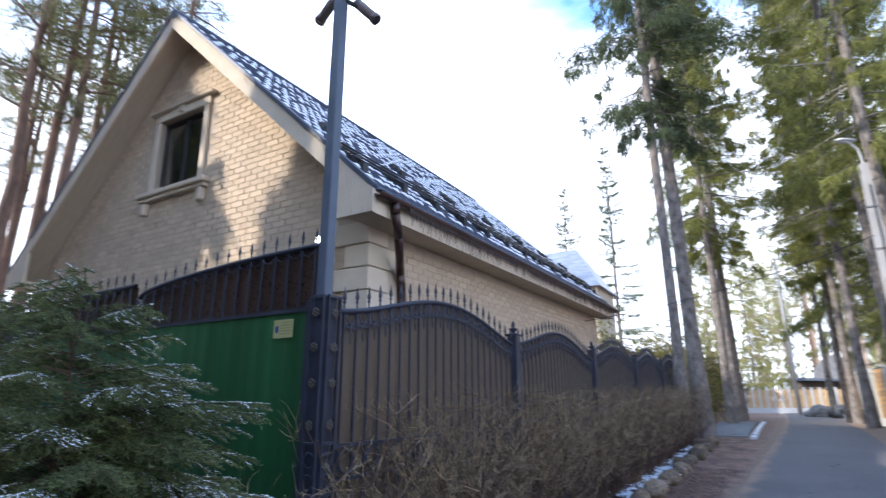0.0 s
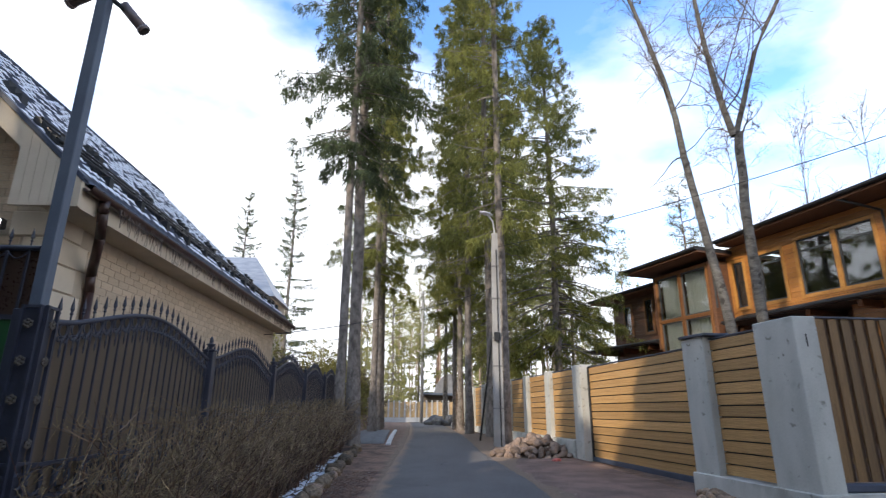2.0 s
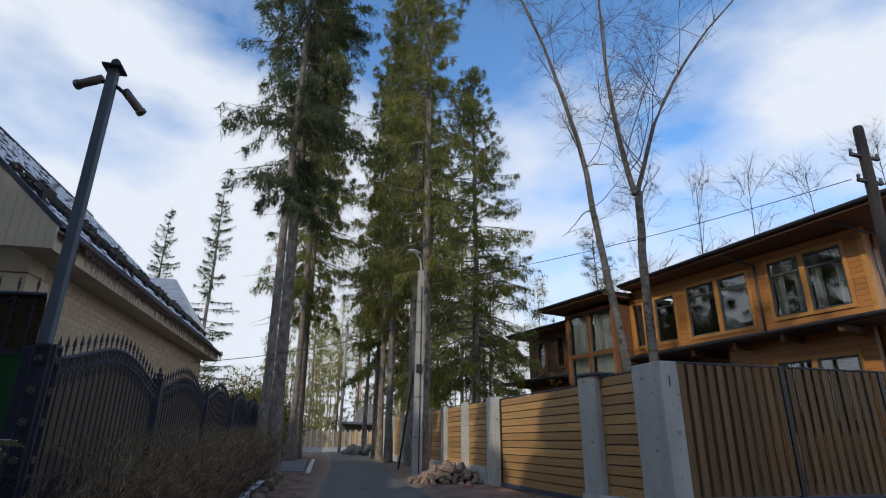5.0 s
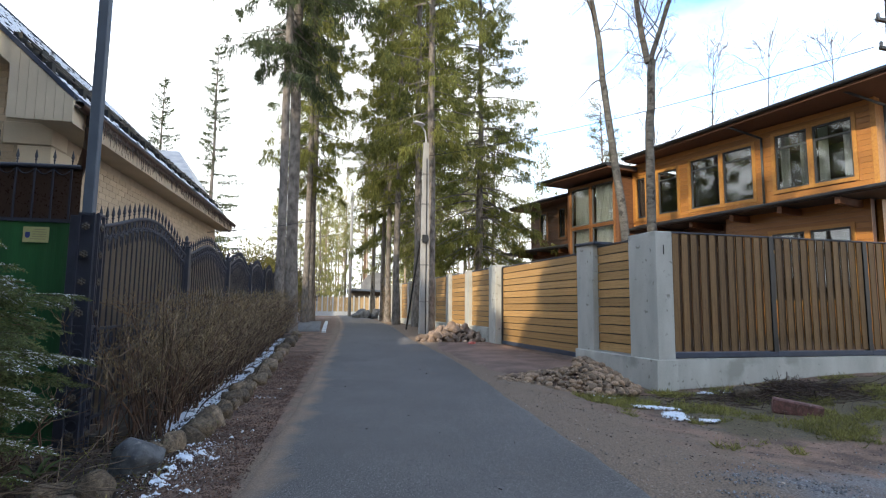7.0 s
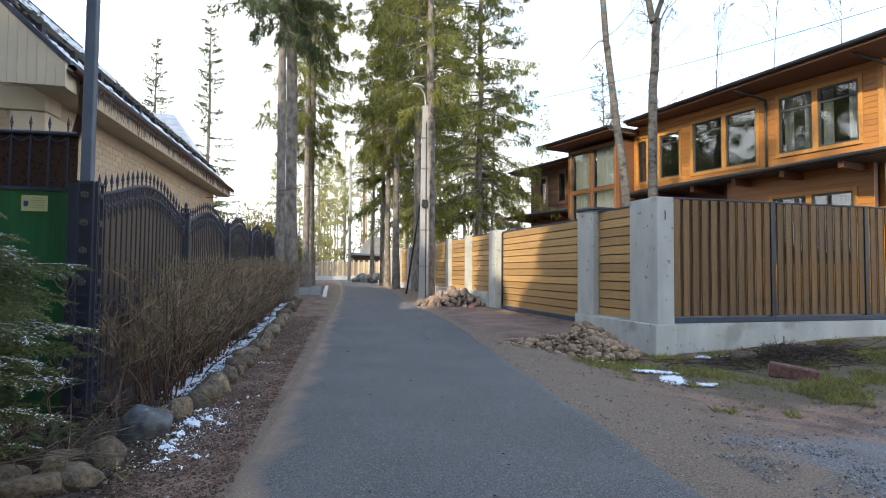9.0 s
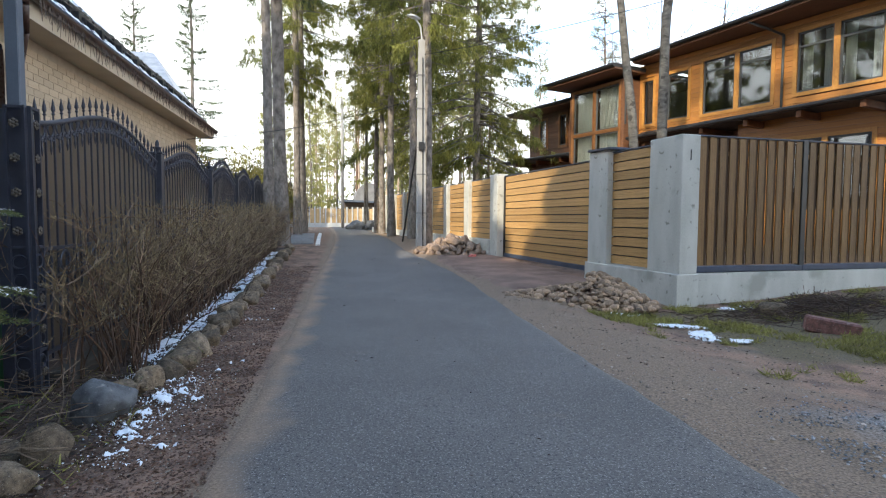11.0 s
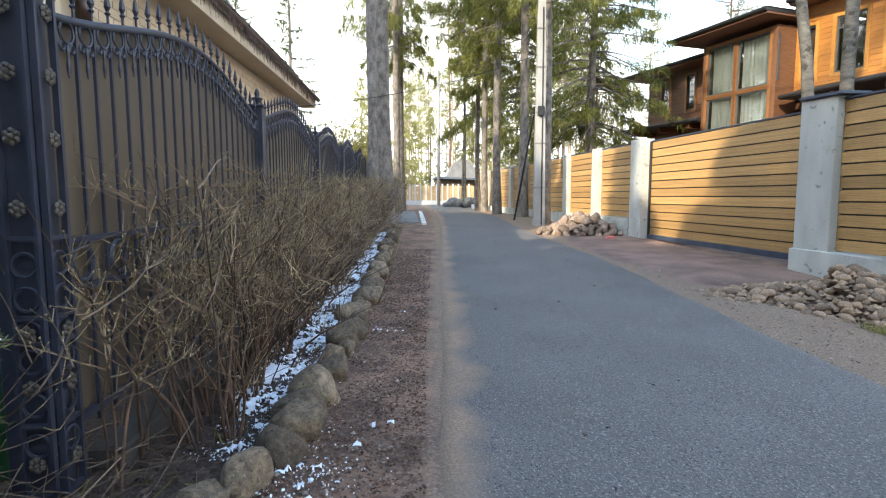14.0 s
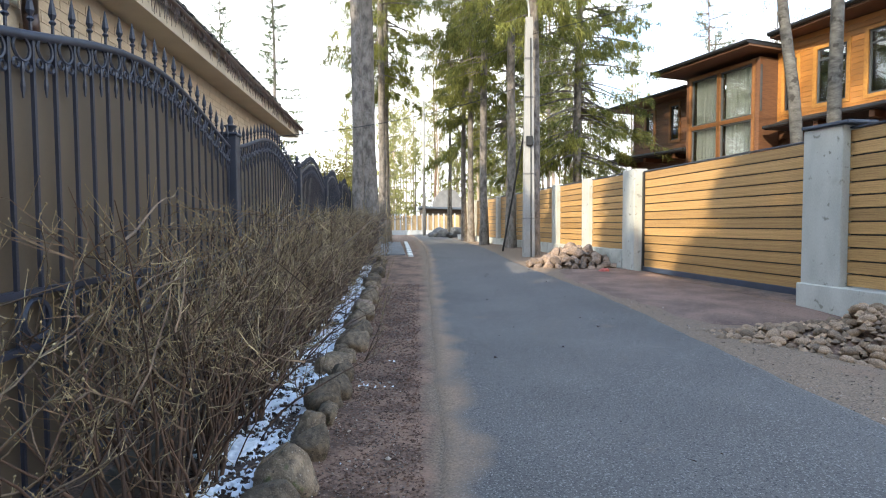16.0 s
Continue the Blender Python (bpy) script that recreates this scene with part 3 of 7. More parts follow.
def arch_section(width, low, high, sheet_mat, bottom, bars, label, top_only=False, half=False):
    """One panel of the wrought fence, running along +y from its near post; local x = 0 is the bars' plane, the sheet behind it at -x."""
    sec = thing("fence_section", Matrix.Identity(4), label, "fence section", "wrought fence sections")
    n = 48
    us = [i / n for i in range(n + 1)]
    v, f = [], []
    for x in (-0.030, -0.024):
        for u in us:
            v += [(x, u * width, bottom + 0.02), (x, u * width, arch(u, low, high, half) - 0.01)]
    k = 2 * (n + 1)
    for i in range(n):
        a = 2 * i
        f += [(a, a + 1, a + 3, a + 2), (k + a, k + a + 2, k + a + 3, k + a + 1), (a + 1, k + a + 1, k + a + 3, a + 3)]
    part_np("backing_sheet", v, f, sheet_mat, sec, "smooth brown sheet backing")
    line = np.array([[(0.0, u * width, arch(u, low, high, half)) for u in us]])
    vv, ff = tubes(line, np.full((1, n + 1), 0.02), 8)
    part_np("top_rail", vv, ff, M_STEEL, sec, smooth=True)
    if not top_only:
        for z in (0.93, 0.72, bottom + 0.06):
            part("cross_rail", boxed(-0.016, 0.016, 0, width, z - 0.013, z + 0.013), M_STEEL, sec)
        for i in range(int(width / 0.30)):
            share("scroll_band", ME_RING2, Matrix.Translation((0.006, (i + 0.5) * 0.30, 0.825)), sec)
    for i in range(bars):
        u = (i + 0.5) / bars
        z = arch(u, low, high, half)
        share("bar", ME_BAR, Matrix.Translation((0.002, u * width, bottom)) @ Matrix.Diagonal((0.014, 0.014, z - bottom, 1)), sec)
        share("spike", ME_SPIKE, Matrix.Translation((0.0, u * width, z + 0.012)) @ Matrix.Scale(0.66 if half else 0.84, 4), sec)
        if i < bars - 1 and half:
            za, zb = z, arch((i + 1.5) / bars, low, high, half)
            sw = np.array([[(0.006, u * width + (width / bars) * q, za + (zb - za) * q - 0.02 - 0.055 * math.sin(math.pi * q)) for q in np.linspace(0, 1, 7)]])
            part_np("swag", *tubes(sw, np.full((1, 7), 0.005), 5), M_STEEL, sec)
        if i < bars - 1 and not half:
            um = (i + 1) / bars
            share("scroll", ME_RING, Matrix.Translation((0.008, um * width, arch(um, low, high, half) - 0.062)), sec)
    return sec


def fence_post(z_top, label, finial=True):
    p = thing("fence_post", Matrix.Identity(4), label, "fence post", "wrought fence posts")
    part("shaft", boxed(-0.06, 0.06, -0.06, 0.06, -0.05, z_top, 0.006), M_STEEL, p)
    part("collar", boxed(-0.075, 0.075, -0.075, 0.075, z_top, z_top + 0.025, 0.006), M_STEEL, p)
    if finial:
        part("finial", lathe(bmesh.new(), [(0.026, 0), (0.020, 0.018), (0.050, 0.052), (0.056, 0.064), (0.024, 0.070), (0.020, 0.082), (0.025, 0.10), (0.020, 0.13), (0.005, 0.155)], 12,
                             Matrix.Translation((0, 0, z_top + 0.025))), M_STEEL, p, "flared urn finial", True)
    return p


section = arch_section(SECTION - 0.14, 1.83, 2.10, M_SHEET, 0.10, ARCH_N, "blue-black wrought fence panel with arched top and brown sheet backing")
section.matrix_basis = pose(FX, 2.92, 0.0)
post = fence_post(1.925, "square blue-black steel fence post with a flared urn finial")
post_ys = [6.03, 9.38, 12.80, 16.2, 19.6]
section.matrix_basis = pose(FX, 2.92, gz(FX, 4.0) + 0.07)
post.matrix_basis = pose(FX, post_ys[0], gz(FX, 6) + 0.08)
for i, y in enumerate(post_ys):
    if i:
        copy_thing(post, pose(FX, y, gz(FX, y) + 0.08))
    if i < len(post_ys) - 1:
        copy_thing(section, pose(FX, y + 0.07, gz(FX, y + 1.7) + 0.07))

plinth = tagged(part("fence_plinth", boxed(FX + 0.035, FX + 0.20, 2.95, 16.2, -0.1, 0.11, 0.012), M_PLINTH), "low weathered stone plinth at the foot of the wrought fence", "plinth", kind="structure")
# the corner pier of two latticed bands, with the camera mast behind it
pier = thing("gate_pier", pose(FX + 0.075, 2.80, 0.0), "blue-black steel corner pier with rosette lattice bands", "gate pier")
for nm, m in (("lattice_band", Matrix.Identity(4)), ("lattice_band", Matrix.Translation((-0.078, -0.078, 0)) @ Matrix.Rotation(-math.pi / 2, 4, "Z"))):
    b = bmesh.new()
    for y in (-0.062, 0.048):
        box(b, -0.012, 0.012, y, y + 0.014, 0.02, 1.98, m)
    for z in (0.02, 0.30, 0.62, 0.72, 1.02, 1.96):
        box(b, -0.010, 0.010, -0.049, 0.049, z, z + 0.018, m)
    box(b, -0.03, -0.026, -0.058, 0.058, 0.022, 1.974, m)
    band = part(nm, b, M_STEEL, pier, "flat-bar lattice band of the corner pier")
    for z in (0.16, 0.46, 0.67, 1.14, 1.40, 1.63, 1.86):
        share("rosette", ME_ROSE, m @ Matrix.Translation((0.008, 0, z)) @ Matrix.Scale(0.95, 4), band)
    for z in (0.23, 0.39, 0.56, 0.67, 0.80, 0.93):
        share("scroll_band", ME_RING2, m @ Matrix.Translation((0.0, 0, z)) @ Matrix.Scale(0.6, 4), band)
part("core", boxed(-0.22, -0.036, -0.042, 0.055, 0.0, 1.96, 0.004), M_STEEL, pier)
mast = thing("camera_mast", pose(FX - 0.022, 2.80, 0.0), "tall blue-grey square steel mast carrying two security cameras", "mast")
part("mast_tube", boxed(-0.041, 0.041, -0.041, 0.041, 1.97, 4.56, 0.006), M_POLE, mast)
part("mast_cap", boxed(-0.085, 0.085, -0.085, 0.085, 4.56, 4.585, 0.004), M_BLACK, mast)
part("dome", lathe(bmesh.new(), [(0.04, 0), (0.045, 0.03), (0.04, 0.07), (0.02, 0.095), (0.003, 0.10)], 12, Matrix.Translation((0, 0, 4.585))), M_BLACK, mast, "dark dome on the mast cap", True)
for nm, at, rz, tilt in (("security_camera", (-0.19, 0.05, 4.44), 70, -10), ("security_camera", (0.17, 0.10, 4.32), -75, -48)):
    cm = pose(at[0], at[1], at[2], tilt, 0, rz)
    b = rod(bmesh.new(), (0, -0.11, 0), (0, 0.12, 0), 0.040, 0.040, 14)
    rod(b, (0, 0.12, 0), (0, 0.15, 0), 0.047, 0.047, 14)
    bmesh.ops.transform(b, matrix=cm, verts=b.verts)
    body = part(nm, b, M_CAMERA, mast, "tubular security camera housing", True)
    b = rod(bmesh.new(), (0, 0, 0), Vector((0, 0, 4.43)) - Vector(at), 0.016, 0.02, 8)
    bmesh.ops.transform(b, matrix=Matrix.Translation(at), verts=b.verts)
    part("bracket", b, M_BLACK, body)
    b = rod(bmesh.new(), (0, 0.148, 0), (0, 0.153, 0), 0.036, 0.036, 12)
    bmesh.ops.transform(b, matrix=cm, verts=b.verts)
    part("lens_front", b, M_BLACK, body)

# the return of the fence before the gable, hung with green sheet
ret_1 = arch_section(2.25, 2.27, 2.46, M_SHEET2, 1.9, 16, "dark brown arched fence panel with spikes above the green sheet", True, True)
ret_1.matrix_basis = pose(-5.02, 2.90, -0.06, 0, 0, -90)
copy_thing(ret_1, pose(-7.36, 2.90, -0.12, 0, 0, -90))
copy_thing(ret_1, pose(-9.70, 2.90, -0.12, 0, 0, -90))
for x in (-5.07, -7.41):
    copy_thing(post, pose(x, 2.92, 0.10))
green = thing("green_sheet_fence", pose(-2.74, 2.84, 0), "ribbed green sheet metal hung on the fence", "sheet fence")
for i in range(6):
    prof = []
    for k in range(7):
        for dx, dy in ((0, 0), (0.05, 0), (0.080, 0.003), (0.120, 0.003)):
            prof.append((-(i * 1.05 + k * 0.15 + dx), -dy))
    prof.append((-(i * 1.05 + 1.065), -0.002))
    v, f = [], []
    for x, y in prof:
        v += [(x, y - 0.004 * (i % 2), 0.04), (x, y - 0.004 * (i % 2), 1.905)]
    for k in range(len(prof) - 1):
        f.append((2 * k, 2 * k + 1, 2 * k + 3, 2 * k + 2))
    part_np("sheet", v, f, M_GREEN, green)
part("edge_strip", boxed(-6.35, 0, -0.018, 0.01, 1.90, 1.93), M_STEEL, green)
plate = thing("notice_plate", pose(-3.035, 2.822, 1.79, 0, 0, 0) @ Matrix.Scale(0.87, 4), "small faded yellow notice plate with a blue shield", "sign")
part("plate", boxed(-0.11, 0.11, -0.004, 0.0, -0.075, 0.075), M_SIGN, plate)
b = bmesh.new()
for k, (dx, w) in enumerate(((0.03, 0.10), (0.03, 0.12), (0.03, 0.11), (0.03, 0.125), (0.02, 0.13))):
    box(b, dx - w / 2, dx + w / 2, -0.0065, -0.005, 0.045 - k * 0.023, 0.054 - k * 0.023)
part("print_bars", b, mat("faded_print", (0.34, 0.32, 0.16), None, 0.7), plate)
b = bmesh.new()
box(b, -0.09, -0.05, -0.0065, -0.005, -0.015, 0.022)
rod(b, (-0.07, -0.0065, -0.015), (-0.07, -0.005, -0.015), 0.02, 0.02, 10)
part("shield", b, M_BLUE, plate)

# ---- brick house behind the wrought fence ----
EX, RX, LX = -3.65, -8.02, -12.40       # right eave, ridge, left eave
EZ, RZ = 3.60, 7.68
GY, FY = 4.58, 15.85                   # gable edge and far end of the roof
WX, WY, WLX = -4.03, 5.05, -11.9       # walls
slope_r = (RZ - EZ) / (EX - RX)
# the house stands a little nearer than its drawn plan, its eave rising slightly up the lane
HOUSE_M = pose(-3.54, 4.41, 3.51, 0.95) @ Matrix.Scale(0.963, 4) @ pose(-3.65, 4.58, 3.60).inverted()
house = thing("brick_house", HOUSE_M, "cream brick house with a steep dark tiled roof dusted with snow", "house")


def roof_z(x):
    return EZ + (RZ - EZ) * ((EX - x) / (EX - RX) if x > RX else (x - LX) / (RX - LX))


WIN = (-8.73, -7.53, 4.74, 6.03)
b = bmesh.new()
# gable wall core with the window opening, as blocks round it
T = 0.3


def gable_top(x):
    return roof_z(x) - 0.16


cols = [WLX, -10.4, WIN[0], RX, WIN[1], -5.8, WX]
for a, c in zip(cols, cols[1:]):
    spans = [(-0.4, None)]
    if a >= WIN[0] - 1e-6 and c <= WIN[1] + 1e-6:
        spans = [(-0.4, WIN[2]), (WIN[3], None)]
    for z0, z1 in spans:
        za, zc = (gable_top(a), gable_top(c)) if z1 is None else (z1, z1)
        q = [bm_v for bm_v in (b.verts.new((a, WY, z0)), b.verts.new((c, WY, z0)), b.verts.new((c, WY, zc)), b.verts.new((a, WY, za)))]
        q2 = [b.verts.new((p.co.x, WY + T, p.co.z)) for p in q]
        b.faces.new(q)
        b.faces.new(q2[::-1])
        for k in range(4):
            b.faces.new((q[k], q2[k], q2[(k + 1) % 4], q[(k + 1) % 4]))
bmesh.ops.remove_doubles(b, verts=b.verts, dist=0.001)
wall_g = part("gable_wall", b, M_MORTAR, house, "cream brick gable wall")
wall_s = part("side_wall", boxed(WX - T, WX, WY + T, FY - 0.6, -0.4, 3.36), M_MORTAR, house, "cream brick side wall")
part("back_wall", boxed(WLX, WX, FY - 0.9, FY - 0.6, -0.4, 3.3), M_MORTAR, house)
part("left_wall", boxed(WLX, WLX + T, WY + T, FY - 0.9, -0.4, 3.3), M_MORTAR, house)

# roof slabs of stepped metal tile
def tile_slope(x_eave, x_ridge):
    """Pressed metal tiles: courses that step down the slope, and waves across it."""
    L = math.hypot(x_eave - x_ridge, RZ - EZ)
    ncourse, nw, per = 20, 60, 6
    ys = np.linspace(GY, FY, nw * per + 1)
    wave = 0.018 * (0.5 + 0.5 * np.cos(np.arange(nw * per + 1) * 2 * math.pi / per))
    rows = []
    for c in range(ncourse):
        rows += [(c / ncourse, 0.03), ((c + 0.97) / ncourse, 0.004)]
    sx, nz = (x_eave - x_ridge) / L, (RZ - EZ) / L
    V = []
    for s, lift in rows:
        x = x_eave + (x_ridge - x_eave) * s
        z = EZ + (RZ - EZ) * s
        h = wave + lift + 0.02
        V.append(np.stack([x + h * nz * np.sign(sx), ys, z + h * abs(sx)], -1))
    V = np.array(V)
    r, k, _ = V.shape
    i = np.arange(r * k).reshape(r, k)
    F = np.stack([i[:-1, :-1], i[:-1, 1:], i[1:, 1:], i[1:, :-1]], -1).reshape(-1, 4)
    return V.reshape(-1, 3), F


tv, tf = tile_slope(EX, RX)
part_np("roof_slope", tv, tf, M_TILE, house, "dark pressed metal roof tiles", True)
tv, tf = tile_slope(LX, RX)
part_np("roof_slope", tv, tf, M_TILE, house, "dark pressed metal roof tiles", True)
part("ridge_cap", rod(bmesh.new(), (RX, GY - 0.02, RZ + 0.03), (RX, FY, RZ + 0.03), 0.09, 0.09, 10), M_TILE, house)
# under-roof deck, barge boards and boxed soffit
for xe in (EX, LX):
    b = bmesh.new()
    s = 1 if xe > RX else -1
    pts = [(xe, EZ), (RX, RZ), (RX, RZ - 0.13), (xe, EZ - 0.13)]
    for y0, y1, nm, m, pull in ((GY + 0.05, FY, "roof_deck", M_SOFFIT, 0.0),):
        q = [b.verts.new((x, y0, z)) for x, z in pts]
        q2 = [b.verts.new((x, y1, z)) for x, z in pts]
        b.faces.new(q)
        b.faces.new(q2)
        for k in range(4):
            b.faces.new((q[k], q[(k + 1) % 4], q2[(k + 1) % 4], q2[k]))
    part("roof_deck", b, M_SOFFIT, house, "cream boarded roof underside")
    b = bmesh.new()
    pts = [(xe + 0.02 * s, EZ + 0.02), (RX, RZ + 0.03), (RX, RZ - 0.25), (xe + 0.02 * s, EZ - 0.25)]
    q = [b.verts.new((x, GY, z)) for x, z in pts]
    q2 = [b.verts.new((x, GY + 0.045, z)) for x, z in pts]
    b.faces.new(q)
    b.faces.new(q2)
    for k in range(4):
        b.faces.new((q[k], q[(k + 1) % 4], q2[(k + 1) % 4], q2[k]))
    part("barge_board", b, M_STUCCO, house, "cream barge board along the gable edge")
    b = bmesh.new()
    pts = [(xe + 0.03 * s, EZ + 0.09), (RX, RZ + 0.10), (RX, RZ + 0.03), (xe + 0.03 * s, EZ + 0.02)]
    q = [b.verts.new((x, GY - 0.02, z)) for x, z in pts]
    q2 = [b.verts.new((x, GY + 0.09, z)) for x, z in pts]
    b.faces.new(q)
    b.faces.new(q2)
    for k in range(4):
        b.faces.new((q[k], q[(k + 1) % 4], q2[(k + 1) % 4], q2[k]))
    part("verge_trim", b, M_TILE, house, "dark verge trim")
    # boxed eave, with its end block at the gable
    xw = WX if xe > RX else WLX
    part("boxed_eave", boxed(min(xe, xw), max(xe, xw), GY + 0.046, FY - 0.02, EZ - 0.252, EZ - 0.118), M_STUCCO, house, "cream boxed eave")
    for j in range(7):
        xa, xb = xe + s * 0.022 - s * j * 0.0975, xe + s * 0.022 - s * (j * 0.0975 + 0.0935)
        pts = [(xa, EZ - 0.256), (xb, EZ - 0.256), (xb, EZ + 0.02 + abs(xe + s * 0.02 - xb) * slope_r), (xa, EZ + 0.02 + abs(xe + s * 0.02 - xa) * slope_r)]
        b = bmesh.new()
        q = [b.verts.new((x, GY - 0.012, z)) for x, z in pts]
        q2 = [b.verts.new((x, GY + 0.043, z)) for x, z in pts]
        b.faces.new(q)
        b.faces.new(q2)
        for k in range(4):
            b.faces.new((q[k], q[(k + 1) % 4], q2[(k + 1) % 4], q2[k]))
        part("eave_board", b, M_STUCCO, house, "upright cream board closing the eave's end")
# gutter and downpipe
b = bmesh.new()
prof = [(math.cos(a) * 0.065, math.sin(a) * 0.065) for a in np.linspace(math.pi, 2 * math.pi, 9)] + [(0.055, 0.0)] + [(math.cos(a) * 0.057, math.sin(a) * 0.057) for a in np.linspace(2 * math.pi, math.pi, 9)]
qa = [b.verts.new((EX + 0.075 + x, GY + 0.02, EZ - 0.02 + z)) for x, z in prof]
qb = [b.verts.new((EX + 0.075 + x, FY, EZ - 0.02 + z)) for x, z in prof]
for k in range(len(prof)):
    b.faces.new((qa[k], qa[(k + 1) % len(prof)], qb[(k + 1) % len(prof)], qb[k]))
gutter = part("gutter", b, M_GUTTER, house, "dark brown half-round gutter", True)
b = bmesh.new()
path = [(EX + 0.075, 4.95, EZ - 0.06), (EX + 0.075, 4.95, EZ - 0.2), (EX - 0.02, 5.15, EZ - 0.42), (WX + 0.08, 5.6, EZ - 0.75), (WX + 0.06, 5.66, EZ - 0.95), (WX + 0.06, 5.66, 0.3)]
for a, c in zip(path, path[1:]):
    rod(b, a, c, 0.054, 0.054, 12)
part("downpipe", b, M_GUTTER, house, "dark brown downpipe with two bends", True)
# quoins at the visible corner
for i in range(11):
    z = 0.25 + i * 0.29
    w = 0.36 if i % 2 else 0.52
    bq = boxed(WX - w, WX + 0.02, WY - 0.045, WY + (0.52 if i % 2 else 0.36), z, z + 0.272, 0.008)
    part("quoin", bq, M_STUCCO, house, "smooth cream corner quoin")
# window
win = thing("window", pose(0, 0, 0), "dark two-light window with moulded cream surround", "")
win.parent = house
b = bmesh.new()
x0, x1, z0, z1 = WIN
for q in ((x0 - 0.13, x0, z0 - 0.045, z1), (x1, x1 + 0.13, z0 - 0.045, z1), (x0 - 0.15, x1 + 0.15, z1, z1 + 0.16)):
    box(b, q[0], q[1], WY - 0.05, WY + 0.1, q[2], q[3], None, 0.01)
box(b, x0 - 0.26, x1 + 0.26, WY - 0.11, WY + 0.05, z1 + 0.163, z1 + 0.22, None, 0.015)
box(b, (x0 + x1) / 2 - 0.06, (x0 + x1) / 2 + 0.06, WY - 0.095, WY + 0.04, z1 + 0.04, z1 + 0.158, None, 0.02)
part("surround", b, M_STUCCO, win, "moulded cream stone surround")
b = boxed(x0 - 0.30, x1 + 0.30, WY - 0.15, WY + 0.1, z0 - 0.13, z0 - 0.04, 0.02)
box(b, x0 - 0.26, x1 + 0.26, WY - 0.10, WY + 0.1, z0 - 0.2, z0 - 0.13, None, 0.015)
for x in (x0 - 0.14, x1 + 0.14):
    box(b, x - 0.06, x + 0.06, WY - 0.10, WY + 0.05, z0 - 0.42, z0 - 0.2, None, 0.02)
part("sill", b, M_STUCCO, win, "moulded cream sill on two brackets")
b = bmesh.new()
for q in ((x0, x0 + 0.06), (x1 - 0.06, x1), ((x0 + x1) / 2 - 0.05, (x0 + x1) / 2 + 0.05)):
    box(b, q[0], q[1], WY + 0.08, WY + 0.14, z0, z1)
for z in (z0, z1 - 0.06):
    box(b, x0, x1, WY + 0.078, WY + 0.142, z, z + 0.06)
part("frame", b, M_BLACK, win)
for a, c in ((x0 + 0.06, (x0 + x1) / 2 - 0.05), ((x0 + x1) / 2 + 0.05, x1 - 0.06)):
    part("pane", boxed(a, c, WY + 0.10, WY + 0.108, z0 + 0.06, z1 - 0.06), M_GLASS, win)
# made-up sheet that darkens the opening as an unlit room would
part("blind", boxed(x0 + 0.02, x1 - 0.02, WY + 0.16, WY + 0.17, z0 + 0.02, z1 - 0.02), M_ROOM, win, "added dark sheet in place of an unlit room")
# neighbouring house far behind, of which the hipped roof shows
neighbour = thing("neighbour_house", pose(-11.15, 38.5, 0), "distant house with a steep blue-grey hipped roof", "house")
b = bmesh.new()
dvv = [b.verts.new(p) for p in ((-6.0, -2.6, 8.7), (2.15, -2.6, 8.7), (2.15, 2.6, 8.7), (-6.0, 2.6, 8.7), (-3.2, 0, 12.05), (0.0, 0, 12.05))]
for q in ((0, 1, 5, 4), (1, 2, 5), (2, 3, 4, 5), (3, 0, 4), (3, 2, 1, 0)):
    b.faces.new([dvv[k] for k in q])
part("roof", b, M_HIP, neighbour, "blue-grey tiled hipped roof")
part("wall", boxed(-5.7, 1.85, -2.3, 2.3, -0.2, 8.7), M_STUCCO, neighbour, "cream wall")

# ---- board fence on the other side ----
BF = pose(4.70, 5.74, 0.0, 0, 0, 3.9)


def bpose(x, y, z=0.0, rz=0.0):
    return BF @ pose(x, y, z, 0, 0, rz)


def pillar(x0, x1, y0, y1, z0, z1, label, cap=False):
    p = thing("concrete_pillar", bpose((x0 + x1) / 2, (y0 + y1) / 2, z0), label, "pillar", "concrete fence pillars")
    w, d, h = (x1 - x0) / 2, (y1 - y0) / 2, z1 - z0
    part("shaft", boxed(-w, w, -d, d, -0.4, h, 0.012), M_CONC, p)
    if cap:
        part("cap", box(bmesh.new(), -w - 0.05, w + 0.06, -d - 0.06, d + 0.06, h, h + 0.045, Matrix.Rotation(radians(1.5), 4, "X"), 0.008), M_RAIL, p, "tilted blue-grey metal cap")
    return p


corner = pillar(0.0, 0.34, 0.0, 0.75, -0.12, 2.53, "broad cast concrete corner pillar")
part("slot", boxed(-0.02, 0.0, -0.379, -0.373, 2.26, 2.42), M_BLACK, corner, "dark narrow slot")
pillar(0.0, 0.34, 1.94, 2.56, 0.0, 2.52, "cast concrete gate pillar with a metal cap", True)
pillar(-0.02, 0.30, 7.16, 7.70, 0.15, 2.47, "cast concrete gate pillar")
step_y = [9.62 + 2.30 * k for k in range(8)]
for k, y in enumerate(step_y):
    pillar(0.0, 0.26, y, y + 0.42, 0.25, 2.46 + 0.004 * k, "slim cast concrete fence pillar")
footing = tagged(part("fence_footing", boxed(-0.05, 0.36, -0.02, 2.58, -0.5, 0.40, 0.01), M_CONC), "cast concrete footing under the board fence", "footing", kind="structure")
footing.matrix_basis = BF
footing = tagged(part("fence_footing", boxed(-0.03, 0.26, 7.72, 28.0, -0.3, 0.62, 0.01), M_CONC), "cast concrete footing under the board fence", "footing", kind="structure")
footing.matrix_basis = BF
bmd = boxed(-0.0125, 0.0125, -0.5, 0.5, 0.0, 1.0)
ME_BOARD = bpy.data.meshes.new("board")
bmd.to_mesh(ME_BOARD)
bmd.free()
